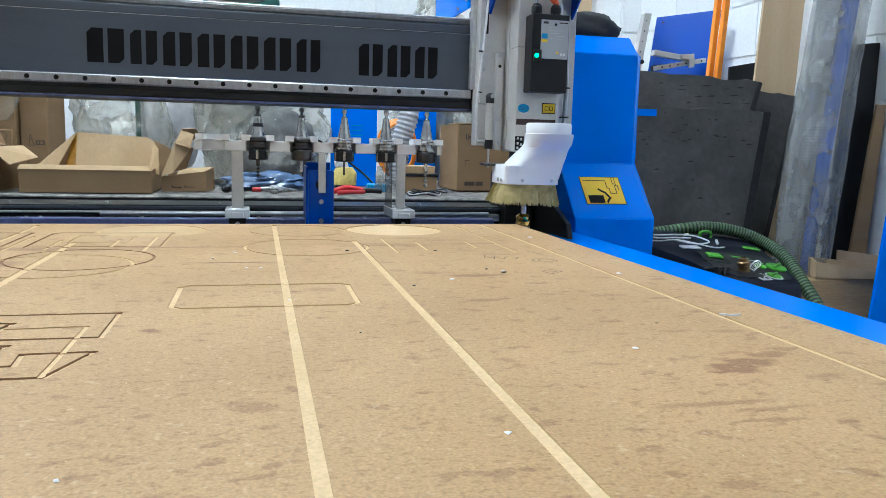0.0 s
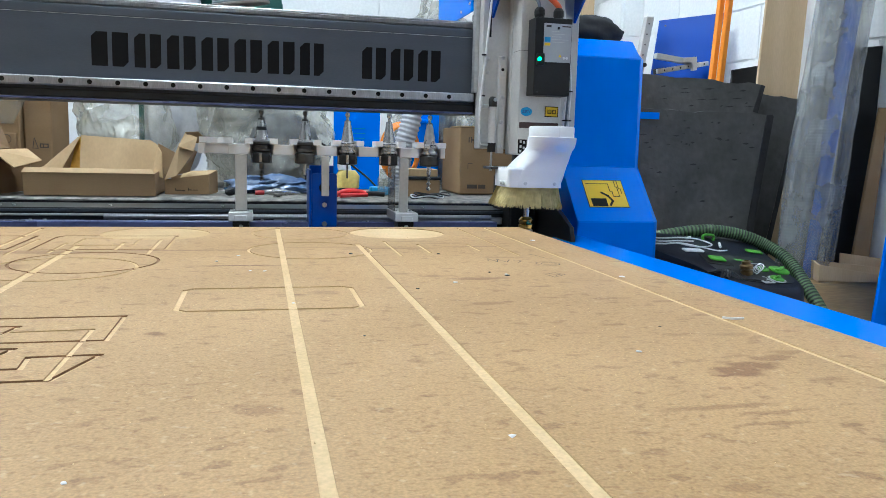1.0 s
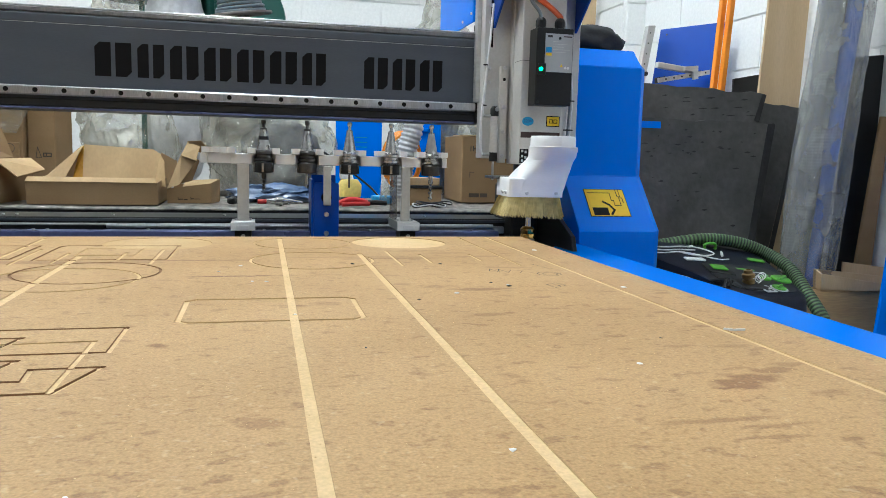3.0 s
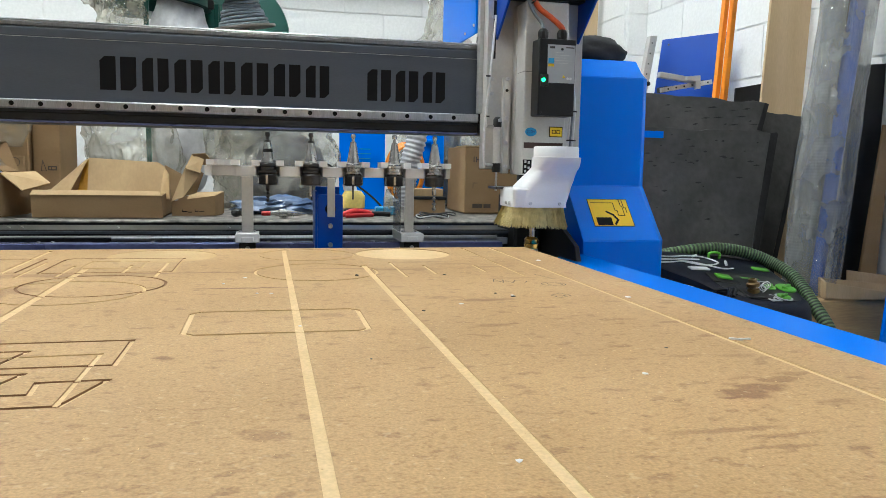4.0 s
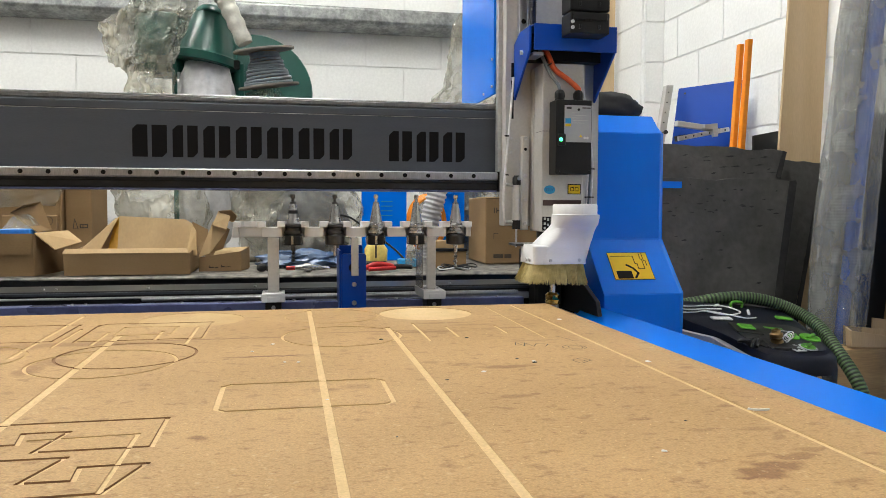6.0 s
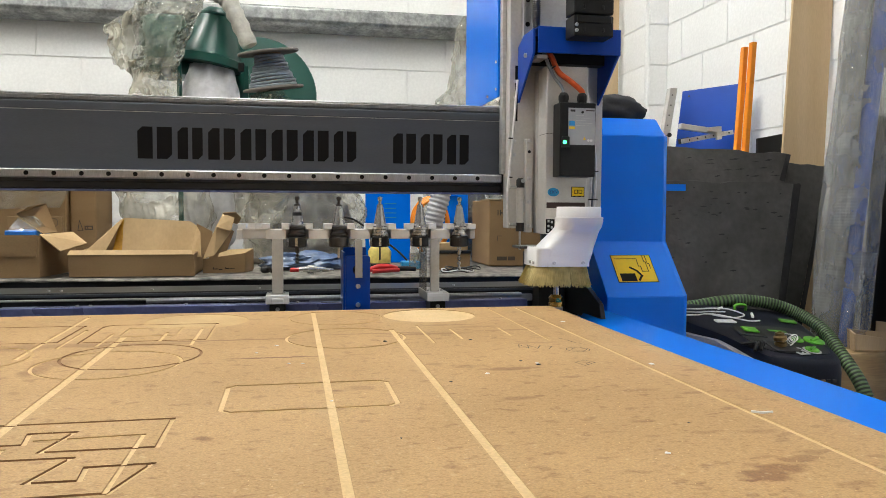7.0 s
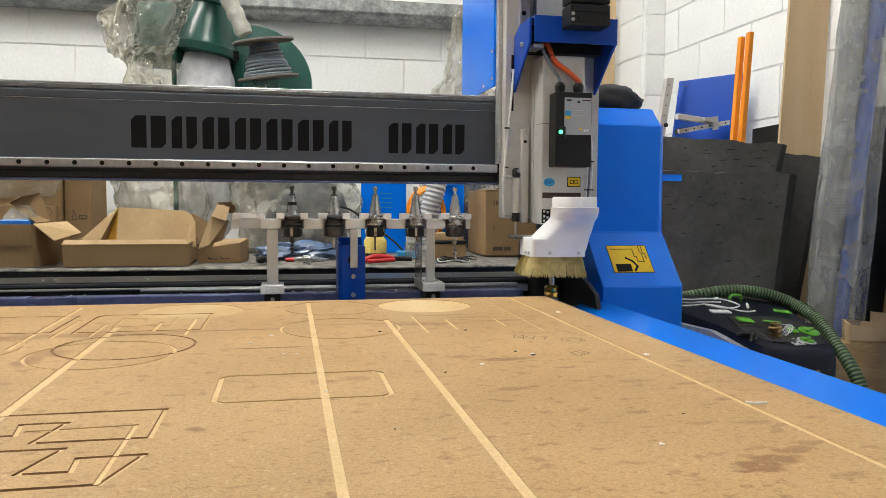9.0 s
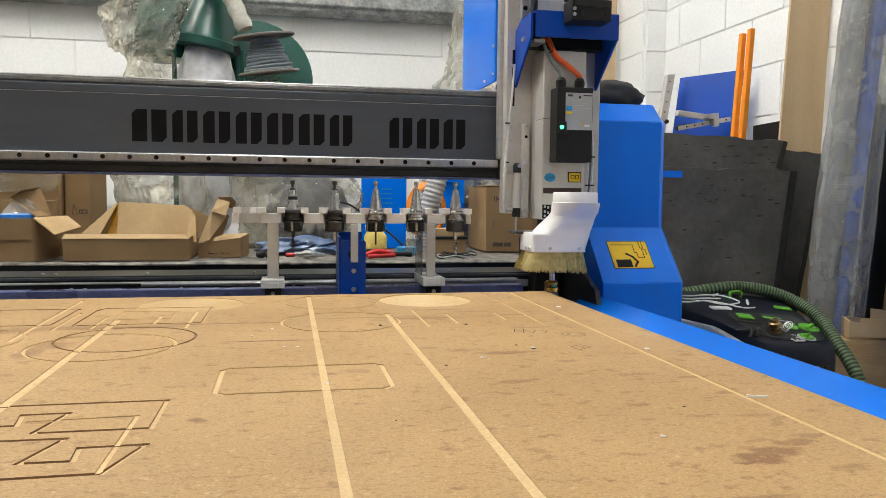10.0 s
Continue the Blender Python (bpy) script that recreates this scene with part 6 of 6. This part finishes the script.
on_vac("coupling", lathe([(0.018, 0.006), (0.018, 0.016), (0.014, 0.018), (0.014, 0.022), (0.019, 0.024), (0.019, 0.034), (0.013, 0.038), (0.013, 0.046), (0.008, 0.047), (0.007, 0.040)], (0, 0, 0), (-0.25, 0.2, 1), 20), 1.415, 1.855, BRASS, "aged brass air coupling", 0, 0, True)
for k in range(4):
    on_vac("spring", tube([Vector((0.008 * k + 0.004 * math.sin(a), 0.011 * math.cos(a), 0.014 + 0.003 * k + 0.010 * math.sin(a))) for a in [2 * math.pi * s / 16 for s in range(17)]], 0.0014, 6), 1.448, 1.868, STEEL, "", 0, 0.5, True)
for k in range(4):
    on_vac("side_clip", tube(smooth_path([(0.012 * k - 0.03, -0.02 + 0.01 * (k % 2), 0.002), (0.012 * k - 0.01, 0.0, 0.016), (0.02 * k - 0.03, 0.03, 0.002)]), 0.005, 6), 1.326, 1.842, BLACK, "", 0, 0.3, True)
for i in range(9):
    for j in range(3):
        part("vent_slot", box(1.375 + 0.018 * i, 1.388 + 0.018 * i, 1.7640, 1.7672, 0.545 + 0.020 * j, 0.556 + 0.020 * j), BLACKMETAL if (i + j) % 4 else BRASS, vac)
# white leads lying on the lid
leads = thing("white_cable", (1.32, 2.08, 0.74), "thin white cables and a plug lying on the extractor", "cable")


def lead_path(pts):
    return smooth_path([(x, y, vac_top(x, y) + 0.004) for x, y in pts])


for pts in ([(1.18, 2.14), (1.284, 2.135), (1.36, 2.155), (1.426, 2.158), (1.458, 2.12), (1.44, 2.095), (1.38, 2.075), (1.32, 2.10)], [(1.19, 2.07), (1.261, 2.078), (1.33, 2.10), (1.39, 2.08), (1.44, 2.055), (1.484, 2.065)], [(1.18, 2.11), (1.27, 2.105), (1.33, 2.12), (1.40, 2.13)]):
    part("lead", tube(lead_path(pts), 0.0024, 8), WHITE, leads, "", True)
for name, sx, sy, h, x, y, a in (("adapter", 0.036, 0.012, 0.007, 1.345, 2.040, 0.1), ("plug", 0.022, 0.004, 0.009, 1.485, 2.11, 1.1), ("plug", 0.016, 0.004, 0.008, 1.40, 2.162, 0.6)):
    t = box(-sx, sx, -sy, sy, 0.001, h, 0.002)
    bmesh.ops.transform(t, matrix=vac_at(x, y) @ Matrix.Rotation(a, 4, "Z"), verts=t.verts[:])
    part(name, t, WHITE, leads)
hpath = smooth_path([(1.15, 2.25, 0.70), (1.24, 2.24, 0.738), (1.333, 2.22, 0.752), (1.474, 2.20, 0.772), (1.582, 2.17, 0.764), (1.669, 2.13, 0.732), (1.703, 2.05, 0.690), (1.700, 1.96, 0.629), (1.690, 1.85, 0.545), (1.70, 1.80, 0.42), (1.73, 1.79, 0.22), (1.78, 1.80, 0.03)], 44)
solo("suction_hose", tube(hpath, 0.02, 16, radii=lambda i: 0.0205 if i % 4 < 3 else 0.0180, stripes=lambda i: 0 if i % 4 < 2 else 1), [HOSEG, HOSED], "green ribbed suction hose arching over the extractor", "hose")

# ---- sheets and boards leaning on the block wall ----


def slab(name, pts, ytop, ztop, lean, thick, mat, label, category, edge=None, group=""):
    """A thick sheet leaning back: its outline in x and z, its foot nearer by lean."""
    t = prism(pts, "y", 0, thick, 0.002)
    for v in t.verts:
        v.co.y += ytop - (ztop - v.co.z) * lean
    ob = solo(name, t, mat, label, category, group)
    if edge:
        e = prism(edge, "y", -0.003, 0.0)
        for v in e.verts:
            v.co.y += ytop - (ztop - v.co.z) * lean - 0.0005
        part("cut_edge", e, FOAMEDGE, ob, "dark cut edge")
    return ob


def ragged(x0, z0, x1, z1, seed, n=14, amp=0.006):
    r = random.Random(seed)
    return [(x0 + (x1 - x0) * i / n, z0 + (z1 - z0) * i / n + r.uniform(-amp, amp) * (0 < i < n)) for i in range(n + 1)]


foam_a = slab("foam_sheet", [(1.12, 0.02), (1.74, 0.02), (1.806, 1.192), (1.838, 1.288)] + ragged(1.838, 1.290, 1.12, 1.315, 2), 2.45, 1.30, 0.10, 0.035, FOAM, "dark grey foam sheet with chipped edges leaning", "foam sheet",
              [(1.800, 1.190), (1.820, 1.185), (1.850, 1.286), (1.834, 1.290)], "foam sheets leaning on the wall")
foam_b = slab("foam_sheet", [(1.10, 0.02), (1.545, 0.02), (1.775, 1.168)] + ragged(1.775, 1.172, 1.10, 1.178, 5), 2.32, 1.17, 0.12, 0.035, FOAM, "dark grey scuffed foam sheet leaning in front", "foam sheet",
              [(1.545, 0.02), (1.568, 0.02), (1.802, 1.168), (1.797, 1.175), (1.774, 1.172)], "foam sheets leaning on the wall")
foam_c = slab("foam_sheet", [(1.50, 0.02), (1.735, 0.02), (2.045, 1.246)] + ragged(2.045, 1.250, 1.50, 1.285, 7), 2.50, 1.26, 0.10, 0.030, FOAM, "dark grey foam sheet leaning behind the others", "foam sheet",
              [(1.735, 0.02), (1.760, 0.02), (2.058, 1.246), (2.044, 1.252)], "foam sheets leaning on the wall")
# chips and gouges in the foam
frng = random.Random(8)
gouges = bmesh.new()
for i in range(46):
    x, z = frng.uniform(1.28, 1.74), frng.choice((frng.uniform(1.05, 1.16), frng.uniform(0.75, 1.15)))
    if x > 1.545 + 0.2 * z - 0.03:
        continue
    y = 2.32 - (1.17 - z) * 0.12 - 0.0006
    w, h = frng.uniform(0.003, 0.016), frng.uniform(0.0012, 0.004)
    gouges.faces.new([gouges.verts.new((x + w * dx, y + 0.12 * h * dz, z + h * dz)) for dx, dz in ((-1, -0.3), (0.2, -1), (1, 0.2), (0.1, 1))])
tagged(part("gouge", gouges, FOAMEDGE, foam_b, "dark gouges"), kind="stuff")
part("blue_tape", box(1.22, 1.350, 2.3125, 2.3150, 1.143, 1.166), BLUE, foam_b, "strip of blue tape")
gouges = bmesh.new()
for i in range(16):
    x, z = frng.uniform(1.38, 1.80), frng.uniform(1.20, 1.27)
    y = 2.45 - (1.30 - z) * 0.10 - 0.0006
    w, h = frng.uniform(0.004, 0.024), frng.uniform(0.0015, 0.004)
    gouges.faces.new([gouges.verts.new((x + w * dx, y + 0.10 * h * dz, z + h * dz)) for dx, dz in ((-1, -0.6), (0.2, -0.7), (1, 0.6), (0.1, 1))])
tagged(part("gouge", gouges, FOAMEDGE, foam_a, "dark gouges"), kind="stuff")

slab("tall_board", [(1.794, 0.0), (2.03, 0.0), (2.062, 1.265), (2.094, 1.90), (2.097, 2.30), (1.946, 2.30)], 2.537, 1.3, 0.03, 0.012, PLANK, "tall pale brown board leaning on the block wall", "board")
slab("black_sheet", [(1.90, 0.0), (2.03, 0.0), (2.052, 1.402), (1.928, 1.378)], 2.78, 1.39, 0.03, 0.01, BLACK, "black plastic sheet behind the tall board", "sheet")
for x0, x1, t0, t1, zt, y in ((1.668, 1.689, 1.783, 1.804, 1.730, 2.665), (1.689, 1.710, 1.804, 1.825, 1.745, 2.640)):
    slab("orange_bar", [(x0, 0.0), (x1, 0.0), (t1, zt), (t0, zt)], y, zt, 0.02, 0.024, ORANGE, "long orange plastic bar leaning on the wall", "bar", group="orange bars")
bb = thing("blue_sheet", (1.85, 3.05, 0), "blue painted sheet with a slide bracket leaning", "panel")
part("sheet", sheet([(1.60, 3.16, 0.0), (1.83, 2.95, 0.0), (2.012, 3.0, 1.648), (1.810, 3.2, 1.632)], 0.008), NAVY, bb)
for sx, sy, sz in ((1.826, 3.17, 1.606), (1.985, 3.0, 1.63), (1.985, 2.99, 1.455)):
    part("screw_head", lathe([(0.005, 0), (0.004, 0.003)], (sx, sy, sz), (-0.8, -0.5, 0), 8), DARKSTEEL, bb)
part("slide_arm", box(-0.085, 0.085, -0.014, 0.014, -0.012, 0.012, 0.002, m=Matrix.Translation((1.768, 2.985, 1.435)) @ Matrix.Rotation(0.11, 4, "Y")), PALEALU, bb, "pale aluminium arm")
part("slide_end", prism([(1.805, 1.440), (1.868, 1.447), (1.872, 1.390), (1.850, 1.386), (1.848, 1.420), (1.806, 1.424)], "y", 2.955, 2.972, 0.001), ALU, bb)
slide = part("slide_rail", box(-0.125, 0.125, -0.008, 0.008, -0.010, 0.010, 0.002, m=Matrix.Translation((1.815, 2.980, 1.401)) @ Matrix.Rotation(-0.19, 4, "Y")), STEEL, bb, "short steel slide rail")
for k in range(6):
    part("rail_hole", lathe([(0.004, 0), (0.004, 0.0006)], (1.725 + 0.038 * k, 2.9718, 1.384 + 0.0072 * k), (0, -1, 0), 10), DECAL, slide)
for cx, w in ((1.712, 0.022), (1.885, 0.024)):
    part("slide_block", box(-w, w, -0.013, 0.013, -0.013, 0.012, 0.003, m=Matrix.Translation((cx, 2.998, 1.388 + 0.19 * (cx - 1.74))) @ Matrix.Rotation(-0.19, 4, "Y")), BLACK, bb)
wb = slab("drilled_bar", [(1.440, 0.0), (1.475, 0.0), (1.742, 1.634), (1.706, 1.632)], 3.12, 1.63, 0.02, 0.034, PALEALU, "pale drilled aluminium bar leaning on the wall", "bar")
for i in range(5):
    part("hole", lathe([(0.0035, 0), (0.0035, 0.001)], (1.716 - 0.0075 * i, 3.119 - 0.001 * i, 1.600 - 0.046 * i), (0, -1, 0), 10), DARKSTEEL, wb)
screw("bolt", (1.699, 3.11, 1.418), (0, -1, 0), 0.010, wb, BLACK)
slab("cardboard_strip", [(1.85, 0.0), (1.93, 0.0), (1.93, 2.6), (1.85, 2.6)], 4.20, 2.0, 0.0, 0.02, PLANK, "brown cardboard strip standing in the corner", "cardboard")
solo("black_cover", lump((0.935, 2.015, 1.366), (0.115, 0.075, 0.052), 41.0, 0.12, 1.8, 4, bottom=1.3385), BLACKCLOTH, "black fabric cover lying on the column", "cover", smooth=True)

# roll wrapped in bubble wrap, leaning
roll = thing("wrapped_roll", (1.78, 2.1, 0), "tall roll wrapped in bubble wrap leaning on wall", "wrapped roll")


def crumpled_roll(p0, p1, r0, r1, seed, amp, nseg=56, nz=110):
    t = bmesh.new()
    a, b = Vector(p0), Vector(p1)
    rings = []
    for j in range(nz + 1):
        c = a.lerp(b, j / nz)
        ring = []
        for i in range(nseg):
            th = 2 * math.pi * i / nseg
            d = Vector((math.cos(th), math.sin(th), 0))
            h = 18.0 * j / nz
            k = noise.fractal(Vector((d.x * 1.3, d.y * 1.3, h * 0.3)) + Vector((seed, 0, 0)), 1.2, 2.0, 3) + 0.6 * abs(noise.noise(Vector((d.x * 3, d.y * 3, h + seed)))) - 0.5 * abs(noise.noise(Vector((d.x * 6, d.y * 6, h * 1.6 - seed))))
            bubble = max(0.0, math.cos(math.pi * 2 * i / 3)) * max(0.0, math.cos(math.pi * 2 * j / 3))
            ring.append(t.verts.new(c + d * ((r0 + (r1 - r0) * j / nz) * (1 + amp * k) + 0.0018 * bubble)))
        rings.append(ring)
    for a1, b1 in zip(rings, rings[1:]):
        for i in range(nseg):
            t.faces.new((a1[i], a1[(i + 1) % nseg], b1[(i + 1) % nseg], b1[i]))
    t.faces.new(rings[0]), t.faces.new(rings[-1])
    return t


part("wrap", crumpled_roll((1.775, 2.13, 0.01), (1.962, 2.13, 2.35), 0.100, 0.077, 3.0, 0.11, 180, 690), WRAP, roll, "shiny bubble wrap", True)
part("blue_tube", rod((1.757, 2.102, 0.02), (1.996, 2.112, 2.33), 0.026, seg=20), surf("blue_grey_tube", (0.05, 0.15, 0.62), (0.04, 0.11, 0.48), rough=0.4), roll, "blue tube inside", True)
part("grey_tube", rod((1.735, 2.125, 0.02), (1.912, 2.14, 2.33), 0.036, seg=20), surf("grey_tube", (0.22, 0.21, 0.18), (0.12, 0.12, 0.11), rough=0.6), roll, "grey tube inside", True)
part("dark_tube", rod((1.815, 2.165, 0.02), (1.995, 2.165, 2.33), 0.036, seg=20), surf("dark_tube", (0.06, 0.06, 0.06), (0.03, 0.03, 0.03), rough=0.6), roll, "dark tube inside", True)
slab("black_board", [(1.885, 0.0), (2.06, 0.0), (2.094, 1.412), (1.980, 1.400)], 2.16, 1.4, 0.03, 0.02, BLACK, "black board leaning beside the wrapped roll", "board")
slab("brown_board", [(1.93, 0.0), (2.04, 0.0), (2.088, 1.20), (2.05, 1.20)], 2.10, 1.2, 0.0, 0.012, CARD, "brown board standing beside the black board", "board")
slab("blue_board", [(1.84, 0.0), (2.06, 0.0), (2.09, 1.20), (1.93, 1.10)], 1.86, 1.2, 0.0, 0.012, BLUE, "blue painted steel board standing on the floor", "panel")
solo("timber_beam", box(1.72, 2.09, 1.985, 2.075, 0.0, 0.625, 0.004), TIMBER, "thick sawn timber block by the extractor", "timber")
crate = thing("open_crate", (1.90, 2.02, 0.626), "open thin plywood box lying on the timber", "box")
part("board", sheet([(1.775, 1.985, 0.632), (2.066, 1.950, 0.626), (2.066, 1.950, 0.640), (1.771, 1.985, 0.684)], 0.006), PLANK, crate)
part("board", sheet([(1.800, 2.050, 0.628), (2.085, 2.010, 0.626), (2.085, 2.010, 0.662), (1.797, 2.050, 0.690)], 0.006), PLANK, crate)
part("end", sheet([(1.776, 1.992, 0.628), (1.800, 2.050, 0.628), (1.797, 2.050, 0.689), (1.772, 1.992, 0.683)], 0.006, (1, 0, 0)), PLANK, crate)
part("bottom", sheet([(1.784, 1.998, 0.6257), (2.062, 1.958, 0.6257), (2.082, 2.008, 0.6257), (1.808, 2.048, 0.6257)], 0.002, (0, 0, 1)), TIMBER, crate)
part("standing_panel", sheet([(1.92, 2.068, 0.626), (2.09, 2.05, 0.626), (2.09, 2.05, 0.69), (1.92, 2.068, 0.71)], 0.005), PLANK, crate)

# ---- painted blocks of the walls ----


def block_mesh(w, h, d):
    t = box(-w / 2, w / 2, -d, 0.006, -h / 2, h / 2)
    front = [e for e in t.edges if all(abs(v.co.y + d) < 1e-6 for v in e.verts)]
    bmesh.ops.bevel(t, geom=front, offset=0.0045, segments=2, affect="EDGES")
    return mesh_of("block", t, WALL)


BLOCKS = {}


def block(x, y, z, w, turn, parent):
    key = round(w, 3)
    if key not in BLOCKS:
        BLOCKS[key] = block_mesh(w - 0.0025, 0.2225, 0.0028)
    ob = new("block", BLOCKS[key])
    ob.matrix_basis = pose(x, y, z, 0, 0, turn)
    ob.parent = parent


for c in range(-4, 5):
    zc = 1.89 + 0.225 * c + 0.1125
    off = 0.225 * (c % 2) + 0.01
    for i in range(-7, 5):
        x = off + 0.45 * i - 0.0 + 0.225
        if x + 0.225 < 1.978:
            block(x, YB, zc, 0.45, 0, wall_north)
    for i in range(6):
        y0 = (3.305 if c % 2 == 0 else 3.08) + 0.45 * (1 - i)
        lo, hi = y0, min(y0 + 0.45, 3.935)
        if hi - lo > 0.1:
            block(XR, (lo + hi) / 2, zc, hi - lo, -90, wall_east)
    block(2.04, 3.91, zc, 0.116, 0, pier)
    block(1.975, 4.155, zc, 0.45, -90, pier)
